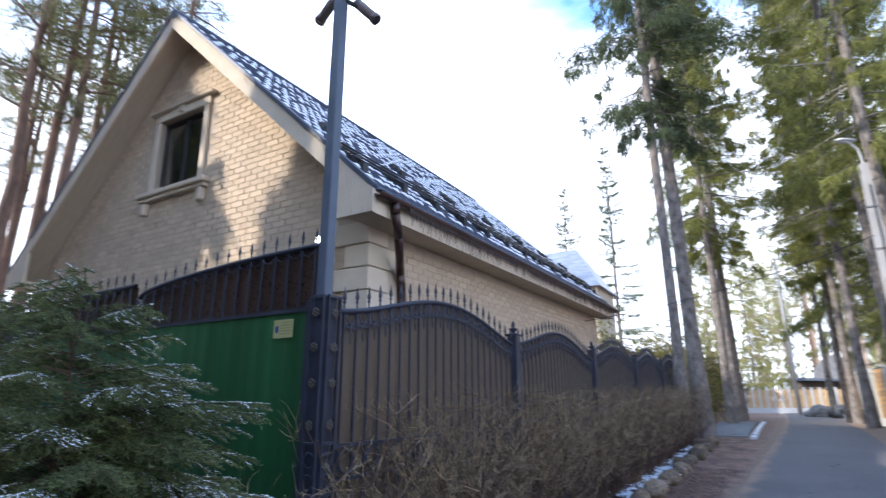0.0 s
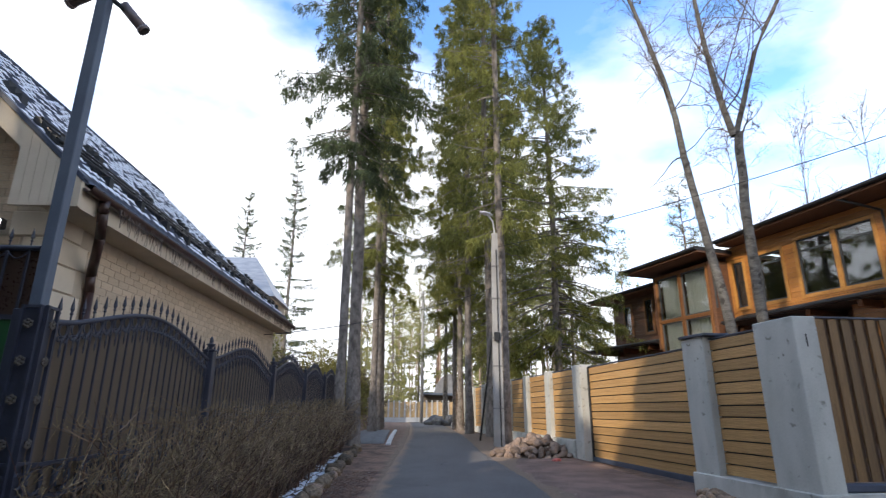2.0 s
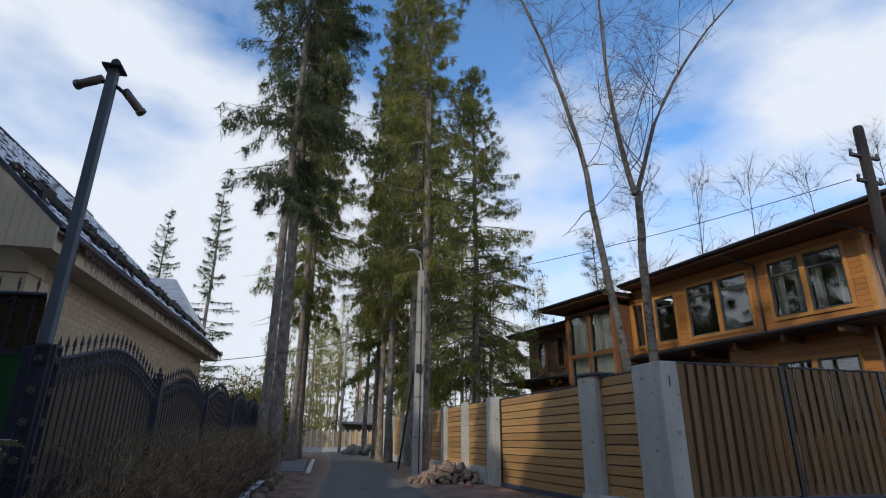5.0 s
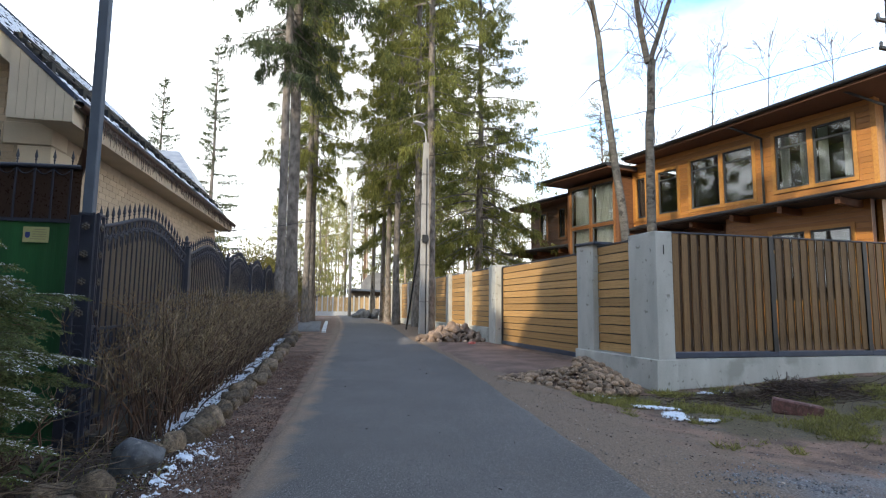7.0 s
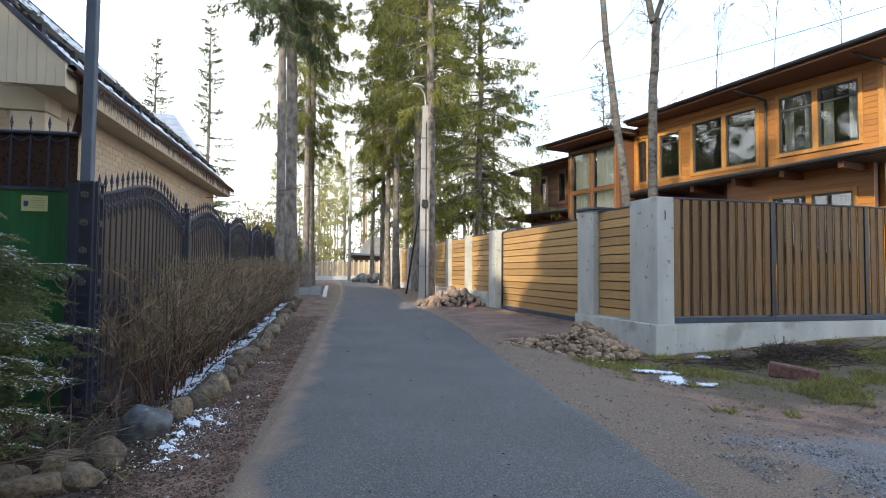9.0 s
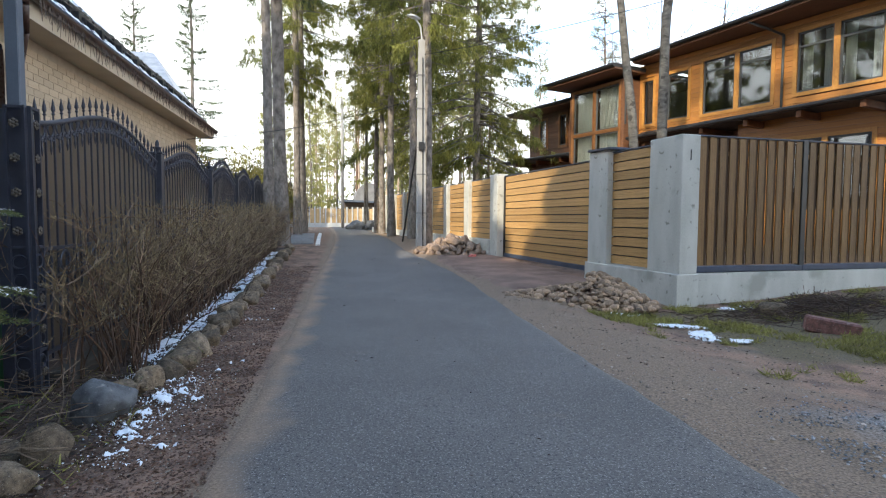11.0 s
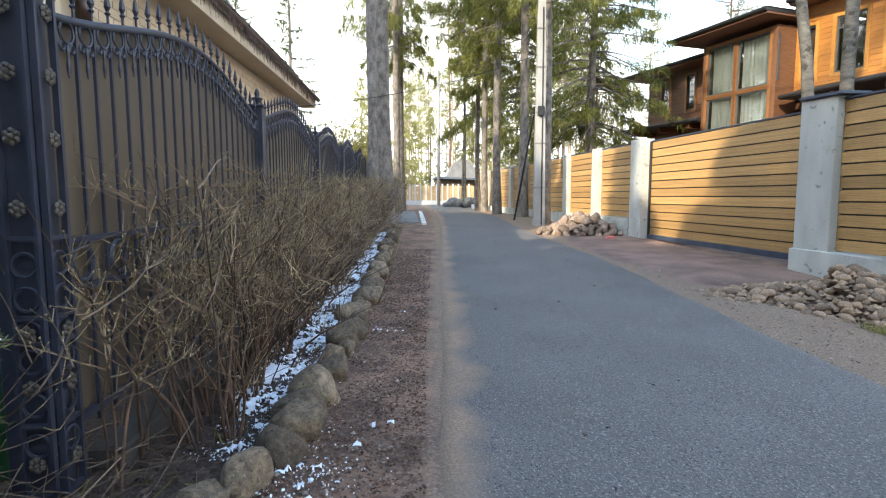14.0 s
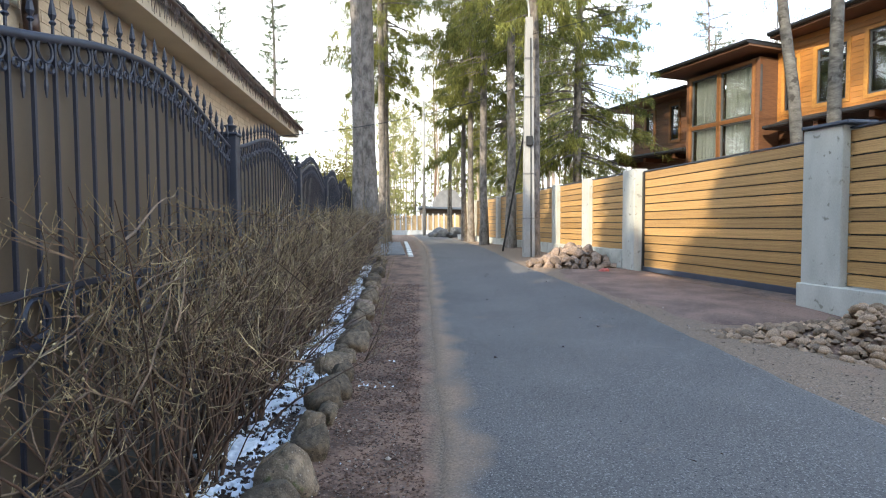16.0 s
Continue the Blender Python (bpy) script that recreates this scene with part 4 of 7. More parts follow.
ME_BOARD.materials.append(M_LARCH)


board_fence = thing("board_fence", BF, "fence of honey-brown horizontal larch boards between concrete pillars", "fence")


def board_panel(y0, y1, z0, z1, x, rows, label, name="fence_panel", group="board fence panels"):
    if name == "fence_panel":
        p = new(name)
        p.parent, p.matrix_basis = board_fence, pose(x, y0, z0)
        p.empty_display_size = 0.1
    else:
        p = thing(name, bpose(x, y0, z0), label, "gate", group)
    pitch = (z1 - z0) / rows
    for k in range(rows):
        share("board", ME_BOARD, Matrix.Translation((random.uniform(-0.002, 0.002), (y1 - y0) / 2, k * pitch)) @ Matrix.Diagonal((1, y1 - y0 - 0.01, pitch - 0.021, 1)), p)
    # full black sheet added to stand in for shade between the boards
    part("back_frame", boxed(0.03, 0.06, 0, y1 - y0, 0, z1 - z0 - 0.02), M_BLACK, p, "black sheet behind the boards, painting the shade of the gaps")
    part("top_strip", boxed(-0.025, 0.065, 0, y1 - y0, z1 - z0, z1 - z0 + 0.02), M_RAIL, p, "thin grey cover strip")
    return p


board_panel(0.75, 1.94, 0.42, 2.46, 0.13, 12, "fence panel of honey-brown horizontal larch boards")
gate = board_panel(2.60, 7.14, 0.28, 2.40, 0.22, 12, "long sliding gate of honey-brown horizontal larch boards", "sliding_gate", "gates")
part("bottom_rail", boxed(-0.05, 0.07, -0.04, 4.52, -0.10, 0.0, 0.008), M_RAIL, gate, "blue-grey steel bottom rail")
part("end_post", boxed(-0.05, 0.07, 4.50, 4.56, -0.10, 2.12, 0.006), M_BLACK, gate)
board_panel(7.74, 9.62, 0.63, 2.42, 0.13, 11, "fence panel of honey-brown horizontal larch boards")
for y in step_y[:-1]:
    board_panel(y + 0.42, y + 2.30, 0.63, 2.42, 0.13, 11, "fence panel of honey-brown horizontal larch boards")

# picket run round the corner
PF = pose(5.03, 5.84, 0.0, 0, 0, 2.0)
foot = tagged(part("fence_footing", boxed(-0.02, 9.0, 0.0, 0.28, -0.5, 0.40, 0.01), M_CONC), "cast concrete footing under the picket fence", "footing", kind="structure")
foot.matrix_basis = PF
bmd = boxed(-0.5, 0.5, -0.011, 0.011, 0.0, 1.0)
ME_PICKET = bpy.data.meshes.new("picket")
bmd.to_mesh(ME_PICKET)
bmd.free()
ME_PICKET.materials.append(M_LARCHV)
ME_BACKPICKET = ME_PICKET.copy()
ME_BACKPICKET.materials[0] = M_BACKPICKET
for s in range(4):
    sec = thing("picket_section", PF @ pose(0.02 + s * 2.16, 0.07, 0.0), "fence section of upright brown larch pickets on a steel rail", "fence section", "picket fence sections")
    for k in range(11):
        x = 0.07 + k * 0.187
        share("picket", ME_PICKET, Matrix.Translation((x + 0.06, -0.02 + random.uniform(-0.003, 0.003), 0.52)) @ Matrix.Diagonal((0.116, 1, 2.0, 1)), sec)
    for z in (0.72, 2.25):
        part("cross_rail", boxed(0.0, 2.11, 0.025, 0.065, z, z + 0.07), M_LARCH, sec)
    # the back row's dark colour paints the shade between front pickets
    for k in range(10):
        share("back_picket", ME_BACKPICKET, Matrix.Translation((0.2235 + k * 0.187, 0.012, 0.52)) @ Matrix.Diagonal((0.074 - 0.012 * (k % 4 == 2), 1, 2.0, 1)), sec, "back picket with the gap shade in its dark tone")
    part("bottom_rail", boxed(-0.03, 2.13, -0.06, 0.10, 0.41, 0.50, 0.01), M_RAIL, sec, "blue-grey steel bottom rail")
    part("top_strip", boxed(-0.03, 2.13, -0.045, 0.08, 2.53, 2.55), M_RAIL, sec)
    part("post", boxed(2.07, 2.17, -0.05, 0.05, 0.45, 2.54, 0.004), M_BLACK, sec, "black steel post")

# ---- timber house beyond the board fence ----
# local frame: x runs along the facade away from the lane's start, y into the house
villa = thing("timber_villa", pose(10.9, 25.2, 0, 0, 0, 106.1), "two-storey timber villa with honey-coloured cladding and black eaves", "house")
# after a turn of 106.1 degrees: local x = along the facade (far end positive), local -y = into the house


def vbox(name, u0, u1, d0, d1, z0, z1, m, parent=villa, label="", bevel=0.0):
    """A block from u0 to u1 along the facade, d0 to d1 metres behind the front line."""
    return part(name, boxed(u0, u1, -d1, -d0, z0, z1, bevel), m, parent, label)


tmp = boxed(-0.5, 0.5, -0.5, 0.5, 0, 1)
ME_CLAD = bpy.data.meshes.new("board")
tmp.to_mesh(ME_CLAD)
tmp.free()
ME_CLAD.materials.append(M_CLAD)
# shaded copy of the cladding board
ME_CLAD_SHADE = ME_CLAD.copy()
ME_CLAD_SHADE.materials[0] = M_CLAD_SHADE


def villa_wall(name, u0, u1, d, z0, z1, holes, label, me=ME_CLAD):
    """A clad wall with openings (u0, u1, z0, z1) through it; each board course is real."""
    us = sorted({u0, u1, *[h[0] for h in holes], *[h[1] for h in holes]})
    b = bmesh.new()
    zs = sorted({z0, z1, *[h[2] for h in holes], *[h[3] for h in holes]})
    for za, zb in zip(zs, zs[1:]):
        for a, c in zip(us, us[1:]):
            if not any(a >= h[0] - 1e-6 and c <= h[1] + 1e-6 and za >= h[2] - 1e-6 and zb <= h[3] + 1e-6 for h in holes):
                box(b, a, c, -d - 0.25, -d - 0.03, za, zb)
    bmesh.ops.remove_doubles(b, verts=b.verts, dist=0.001)
    w = part(name, b, M_DARKWOOD, villa, label)
    n = int(round((z1 - z0) / 0.19))
    for k in range(n):
        za, zb = z0 + k * (z1 - z0) / n, z0 + (k + 1) * (z1 - z0) / n - 0.012
        run = None
        for a, c in zip(us, us[1:]):
            blocked = any(a >= h[0] - 1e-6 and c <= h[1] + 1e-6 and zb > h[2] and za < h[3] for h in holes)
            if not blocked and run is None:
                run = a
            if (blocked or c == us[-1]) and run is not None:
                e = a if blocked else c
                share("board", me, Matrix.Translation(((run + e) / 2, -d - 0.015, za)) @ Matrix.Diagonal((e - run, 0.03, zb - za, 1)), w)
                run = None
    return w


def villa_window(u0, u1, z0, z1, d, mulls=(), transom=None, curtain=0, trim=True, wood=None):
    w = thing("window", Matrix.Identity(4), "tall grey-framed window with honey-coloured trim", "")
    w.parent = villa
    if trim:
        b = bmesh.new()
        t = 0.13
        for q in ((u0 - t, u0, z0 - t, z1 + t), (u1, u1 + t, z0 - t, z1 + t)):
            box(b, q[0], q[1], -d - 0.02, -d + 0.035, q[2], q[3])
        for q in ((u0, u1, z0 - t, z0), (u0, u1, z1, z1 + t)):
            box(b, q[0], q[1], -d - 0.02, -d + 0.033, q[2], q[3])
        for m in mulls:
            box(b, m - 0.09, m + 0.09, -d - 0.02, -d + 0.031, z0, z1)
        part("trim", b, wood or M_TRIM, w, "honey-coloured timber trim" if wood is None else "timber trim, shade in its brown tone")
    edges = [u0, *[e for m in mulls for e in (m - 0.09, m + 0.09)], u1]
    for a, c in zip(edges[::2], edges[1::2]):
        b = bmesh.new()
        f = 0.065
        for q in ((a, a + f, z0, z1), (c - f, c, z0, z1), (a + f, c - f, z0, z0 + f), (a + f, c - f, z1 - f, z1)):
            box(b, q[0], q[1], -d - 0.10, -d - 0.03, q[2], q[3])
        if transom:
            box(b, a + f, c - f, -d - 0.10, -d - 0.03, transom - 0.035, transom + 0.035)
        part("frame", b, M_FRAME, w)
        part("pane", boxed(a + f, c - f, -d - 0.075, -d - 0.065, z0 + f, z1 - f), M_GLASS, w)
        if curtain:
            v, fcs = [], []
            side = [(a + f, a + f + 0.32), (c - f - 0.32, c - f)] if curtain == 1 else [(a + f, c - f)]
            for s0, s1 in side:
                o = len(v)
                k = 24
                for i in range(k + 1):
                    u = s0 + (s1 - s0) * i / k
                    yy = -d - 0.28 + 0.03 * math.sin(i * 1.9)
                    v += [(u, yy, z0 + 0.03), (u, yy, z1 - 0.03)]
                fcs += [(o + 2 * i, o + 2 * i + 2, o + 2 * i + 3, o + 2 * i + 1) for i in range(k)]
            part_np("curtain", v, fcs, M_CURTAIN, w, "pale hanging curtain")
    return w


WINS = [(-14.0, -11.4, 5.75, 7.85, (-12.65,), 7.35, 1), (-10.5, -7.7, 5.6, 7.75, (-9.15,), 7.3, 0), (-7.0, -5.95, 5.62, 7.6, (), 7.2, 0), (-5.2, -4.72, 5.6, 7.55, (), None, 0)]
villa_wall("facade_wall", -14.6, -4.4, 2.0, 5.2, 8.3, [w[:4] for w in WINS], "honey-coloured board facade of the upper storey")
for w in WINS:
    villa_window(*w[:4], 2.0, w[4], w[5], w[6])
LOW = [(-14.0, -11.4, 1.6, 4.02, (-12.65,), None, 0)]
# near end in the lit honey tone, the rest in the shaded copy
villa_wall("ground_floor_wall", -14.6, -9.6, 1.5, 0.2, 4.86, [w[:4] for w in LOW], "honey-coloured board wall of the ground floor")
villa_wall("ground_floor_wall", -9.6, -1.0, 2.6, 0.2, 5.0, [], "board wall of the ground floor, tree shade in its reddish tone", ME_CLAD_SHADE)
for w in LOW:
    villa_window(*w[:4], 1.5, w[4], w[5], w[6])
part("corner_board", boxed(-14.72, -14.56, -2.3, -1.96, 0.2, 8.3), M_TRIM, villa)
vbox("end_wall", -14.6, -14.35, 2.25, 10.0, 0.2, 8.3, M_CLAD)
# glazed bay
BAY = [(-4.1, -2.62, 5.5, 7.52), (-2.45, -1.1, 5.5, 7.52), (-4.1, -2.62, 3.2, 5.35), (-2.45, -1.1, 3.2, 5.35)]
villa_wall("bay_wall", -4.3, -0.93, 1.0, 0.2, 7.7, BAY, "glazed bay, tree shade in the tone of its red-brown boards", ME_CLAD_SHADE)
for q in BAY:
    villa_window(*q, 1.0, (), None, 2, wood=M_TRIM_SHADE)
for u in (-4.42, -0.93):
    vbox("bay_side", u, u + 0.12, 1.0, 2.1, 0.2, 7.7, M_CLAD_SHADE)
villa_window(-4.43, -4.40, 5.6, 7.4, 1.0, (), None, 0, False)
# left wing
LW = [(1.15, 1.65, 5.4, 7.1), (2.85, 3.4, 5.4, 7.0)]
villa_wall("wing_wall", -0.8, 4.4, 2.5, 0.2, 7.45, LW, "board wall of the lower wing, shade in its red-brown tone", ME_CLAD_SHADE)
for q in LW:
    villa_window(*q, 2.5, (), None, 0, wood=M_TRIM_SHADE)
vbox("wing_end", 4.2, 4.4, 2.75, 9.0, 0.2, 7.4, M_CLAD_SHADE)


def slab(u0, u1, da, db, d1, z0, z1):
    """A level slab from u0 to u1 whose front edge runs from da to db behind the front line, and its back edge at d1."""
    b = bmesh.new()
    lo, hi = [[b.verts.new((u, -d, z)) for u, d in ((u0, da), (u1, db), (u1, d1), (u0, d1))] for z in (z0, z1)]
    b.faces.new(lo)
    b.faces.new(hi[::-1])
    for k in range(4):
        b.faces.new((lo[k], hi[k], hi[(k + 1) % 4], lo[(k + 1) % 4]))
    return b


def eave_roof(u0, u1, da, db, d1, z, rise, label):
    """A low hipped roof with a dark fascia, gutter and boarded soffit; the overhang runs from da to db."""
    part("soffit", slab(u0 + 0.02, u1 - 0.02, da + 0.02, db + 0.02, d1 - 0.02, z - 0.10, z - 0.022), M_SOFF2, villa, "red-brown boarded soffit")
    part("fascia", slab(u0, u1, da, db, d1, z - 0.02, z + 0.12), M_ROOF2, villa, "black metal fascia")
    b = bmesh.new()
    k = min((u1 - u0), (d1 - max(da, db))) / 2 - 0.05
    m = (da + db) / 2
    pv = [(u0 - 0.04, -da + 0.04, z + 0.122), (u1 + 0.04, -db + 0.04, z + 0.122), (u1 + 0.04, -d1, z + 0.122), (u0 - 0.04, -d1, z + 0.122),
          (u0 + k, -(m + k), z + rise), (u1 - k, -(m + k), z + rise), (u1 - k, -(d1 - k), z + rise), (u0 + k, -(d1 - k), z + rise)]
    q = [b.verts.new(p) for p in pv]
    for f in ((0, 1, 5, 4), (1, 2, 6, 5), (2, 3, 7, 6), (3, 0, 4, 7), (4, 5, 6, 7)):
        b.faces.new([q[i] for i in f])
    part("roof", b, M_ROOF2, villa, label)
    part("gutter", rod(bmesh.new(), (u0, -da + 0.06, z + 0.06), (u1, -db + 0.06, z + 0.06), 0.08, 0.08, 10), M_BLACK, villa, "black half-round gutter")


eave_roof(-16.6, -4.6, 0.18, 1.22, 11.0, 8.42, 1.2, "low black hipped roof")
eave_roof(-4.75, 0.1, 0.0, 0.0, 8.0, 8.02, 1.0, "low black hipped roof over the bay")
eave_roof(-0.3, 5.3, 1.5, 1.5, 9.5, 7.5, 0.9, "low black roof over the wing")
# pent roofs between the storeys
for u0, u1, da, db, d1, z in ((-17.0, -4.7, -0.30, 0.95, 2.0, 4.92), (-0.7, 5.6, 1.0, 1.0, 2.5, 4.62)):
    b = bmesh.new()
    pv = [(u0, -da, z), (u1, -db, z), (u1, -d1, z + 0.35), (u0, -d1, z + 0.35), (u0, -da, z - 0.12), (u1, -db, z - 0.12), (u1, -d1 - 0.6, z - 0.05), (u0, -d1 - 0.6, z - 0.05)]
    q = [b.verts.new(p) for p in pv]
    for f in ((0, 1, 2, 3), (4, 7, 6, 5), (0, 4, 5, 1), (1, 5, 6, 2), (3, 2, 6, 7), (0, 3, 7, 4)):
        b.faces.new([q[i] for i in f])
    part("pent_roof", b, M_ROOF2, villa, "black pent roof between the storeys")
    part("gutter", rod(bmesh.new(), (u0, -da + 0.06, z - 0.03), (u1, -db + 0.06, z - 0.03), 0.07, 0.07, 10), M_BLACK, villa, "black half-round gutter")
    for k in range(int((u1 - u0) / 1.9)):
        u = u0 + 0.7 + k * 1.9
        front = da + (db - da) * (u - u0) / (u1 - u0)
        vbox("rafter_end", u, u + 0.16, front + 0.12, d1 + 0.6, z - 0.34, z - 0.122, M_DARKWOOD, label="dark timber rafter end")
for u, za, zb in ((-10.93, 8.35, 5.1), (-15.0, 8.35, 5.1)):
    b = rod(bmesh.new(), (u + 0.6, -0.75, za), (u, -1.93, za - 0.45), 0.045, 0.045, 10)
    rod(b, (u, -1.93, za - 0.45), (u, -1.93, zb), 0.045, 0.045, 10)
    part("downpipe", b, M_FRAME, villa, "grey downpipe", True)
# added floor and wall whose dim tone keeps the panes dark
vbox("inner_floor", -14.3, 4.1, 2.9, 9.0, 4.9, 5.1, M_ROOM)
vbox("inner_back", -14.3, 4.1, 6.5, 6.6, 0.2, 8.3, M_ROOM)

# ---- trees ----


def spruce(seed, height, z0, reach, trunk_r, label, dead=10, dense=1.0, droop=1.0, ragged=0.35, wide=1.0, step=1.0, leaf=M_NEEDLE, tufts=True):
    """A spruce: tapered trunk, limbs, and hanging tufts (or an even curtain) of sprays on every limb."""
    rng = np.random.default_rng(seed)
    t = thing("spruce_tree", Matrix.Identity(4), label, "tree", "tall spruces")
    k = 26
    zz = np.linspace(-0.3, height, k)
    wob = np.cumsum(rng.normal(0, 0.018, (k, 2)), axis=0)
    line = np.column_stack([wob, zz])
    line[:, :2] -= line[1, :2]
    rad = trunk_r * (1 - zz.clip(0) / height) ** 0.75 + 0.015
    rad[0] *= 1.45
    rad[1] *= 1.2
    v, f = tubes(line[None], rad[None], 14)
    part_np("trunk", v, f, M_BARK, t, "grey-brown furrowed spruce trunk", True)

    def at(z):
        return np.array([np.interp(z, zz, line[:, 0]), np.interp(z, zz, line[:, 1]), z])

    limbs, lrad, P, D, LN, W = [], [], [], [], [], []
    KL = 7 if step <= 1.0 else 4
    z = z0
    while z < height - 0.4:
        rel = (z - z0) / (height - z0)
        span = reach * (1 - rel) ** 0.72 * min(1, 0.55 + rel * 4) + 0.15
        for _ in range(int(rng.integers(3, 6))):
            az = rng.uniform(0, 2 * math.pi)
            L = span * rng.uniform(1 - ragged, 1.1)
            if rng.random() < 0.12:
                L *= 0.4
            o = np.array([math.cos(az), math.sin(az), 0.0])
            side = np.array([-o[1], o[0], 0.0])
            s = np.linspace(0, 1, KL)
            up = rng.uniform(-0.05, 0.15) + 0.5 * rel
            zz_ = up * s * L - droop * (0.42 - 0.3 * rel) * L * s ** 1.6 + 0.16 * L * s ** 4
            bend = rng.normal(0, 0.08) * L
            base = at(z + rng.uniform(-0.2, 0.2))
            pts = base + o * (s * L)[:, None] + side * (bend * s ** 2)[:, None] + np.array([0, 0, 1.0]) * zz_[:, None]
            limbs.append(pts)
            lrad.append(np.linspace(0.012 + 0.011 * L, 0.005, KL))
            m = int((66 + 170 * L) * dense * rng.choice([0.5, 0.9, 1.0, 1.2]))
            if tufts:
                n = int(3.4 * L) + 4
                cs = rng.uniform(0.18, 1.0, n) ** 0.8
                co = rng.uniform(-1, 1, n) * (0.12 + 0.26 * L * (1 - cs))
                hang = rng.uniform(0.10, 0.60, n) * (0.6 + 0.4 * (1 - rel))
                pick = rng.integers(0, n, m)
                ss = (cs[pick] + rng.normal(0, 0.035, m)).clip(0.08, 1.0)
                off = co[pick] + rng.normal(0, 0.075, m)
                q = np.stack([np.interp(ss, s, pts[:, j]) for j in range(3)], -1) + side * off[:, None] + o * (np.abs(off) * 0.35)[:, None]
                q[:, 2] -= rng.uniform(0, 1, m) ** 1.2 * hang[pick] + np.abs(off) * 0.3
                dr = rng.normal(0, 0.55, (m, 3)) + o * 0.25 - np.array([0, 0, 1.0]) * rng.uniform(0.4, 1.8, m)[:, None]
            else:
                ss = rng.uniform(0.12, 1.0, m) ** 0.8
                q = np.stack([np.interp(ss, s, pts[:, j]) for j in range(3)], -1)
                sd = rng.choice([-1, 1], m)
                off = rng.uniform(0, 1, m) ** 1.6 * (0.14 + 0.20 * L * (1 - ss))
                q = q + side * (sd * off)[:, None] + o * (off * 0.35)[:, None]
                q[:, 2] -= off * rng.uniform(0.1, 0.6, m) * droop
                dr = o * rng.uniform(0.1, 0.9, m)[:, None] + side * (sd * rng.uniform(0.1, 0.8, m))[:, None] + np.array([0, 0, -1.0]) * (rng.uniform(0.3, 3.0, m) * droop)[:, None]
            P.append(q)
            D.append(dr)
            LN.append(rng.uniform(0.10, 0.38 if tufts else 0.46, m) * (0.7 + 0.3 * (1 - rel)) * wide ** 0.5)
            W.append(rng.uniform(0.018, 0.042, m) * wide)
        z += rng.uniform(0.33, 0.62) * (0.7 + 0.5 * (1 - rel)) * step
    for _ in range(dead):
        zb = rng.uniform(0.25, 0.98) * z0
        az = rng.uniform(0, 2 * math.pi)
        L = rng.uniform(0.3, 1.5)
        s = np.linspace(0, 1, KL)[:, None]
        limbs.append(at(zb) + np.array([math.cos(az), math.sin(az), -0.25]) * s * L + rng.normal(0, 0.02, (KL, 3)))
        lrad.append(np.linspace(0.014, 0.004, KL))
    v, f = tubes(np.array(limbs), np.array(lrad), 3)
    tagged(part_np("limbwork", v, f, M_BARK, t, "thin grey limbs, some of them dead"), kind="stuff")
    v, f = blades(np.concatenate(P), np.concatenate(D), np.concatenate(LN), np.concatenate(W), rng)
    tagged(part_np("crown", v, f, leaf, t, "drooping needle sprays"), kind="stuff")
    return t


def pine(seed, height, z0, reach, trunk_r, label, group="background pines", per=26, wide=1.0, bark=None, leaf=None):
    """A pine: bare reddish trunk and a loose crown of tufted clumps high up."""
    rng = np.random.default_rng(seed)
    t = thing("pine_tree", Matrix.Identity(4), label, "tree", group)
    k = 18
    zz = np.linspace(-0.3, height, k)
    line = np.column_stack([np.cumsum(rng.normal(0, 0.04, (k, 2)), axis=0), zz])
    line[:, :2] -= line[1, :2]
    rad = trunk_r * (1 - 0.85 * zz.clip(0) / height)
    v, f = tubes(line[None], rad[None], 10)
    part_np("trunk", v, f, bark or M_PBARK, t, "reddish-brown pine trunk" if bark is None else "pale sunlit trunk", True)
    limbs, lrad, P, D = [], [], [], []
    z = z0
    while z < height:
        rel = (z - z0) / (height - z0)
        for _ in range(int(rng.integers(2, 4))):
            az = rng.uniform(0, 2 * math.pi)
            L = reach * (0.55 + 0.6 * math.sin(math.pi * min(1, rel + 0.15))) * rng.uniform(0.5, 1.1)
            o = np.array([math.cos(az), math.sin(az), rng.uniform(-0.05, 0.5)])
            s = np.linspace(0, 1, 6)
            base = np.array([np.interp(z, zz, line[:, 0]), np.interp(z, zz, line[:, 1]), z])
            pts = base + o * (s * L)[:, None] + np.cumsum(rng.normal(0, 0.06, (6, 3)), axis=0)
            limbs.append(pts)
            lrad.append(np.linspace(0.03 + 0.01 * L, 0.008, 6))
            for c in range(int(3 + L * 2.2)):
                sp = rng.uniform(0.4, 1.05)
                c0 = np.array([np.interp(sp, s, pts[:, j]) for j in range(3)]) + rng.normal(0, 0.22, 3)
                m = per
                dd = rng.normal(0, 1, (m, 3)) + np.array([0, 0, 0.35])
                P.append(c0 + dd * rng.uniform(0.0, 0.16, (m, 1)))
                D.append(dd)
        z += rng.uniform(0.45, 0.8)
    v, f = tubes(np.array(limbs), np.array(lrad), 3)
    tagged(part_np("limbwork", v, f, bark or M_PBARK, t), kind="stuff")
    P, D = np.concatenate(P), np.concatenate(D)
    v, f = blades(P, D, rng.uniform(0.12, 0.30, len(P)) * wide ** 0.5, rng.uniform(0.022, 0.045, len(P)) * wide, rng)
    tagged(part_np("crown", v, f, leaf or M_PNEEDLE, t, "loose clumps of pine needles"), kind="stuff")
    return t


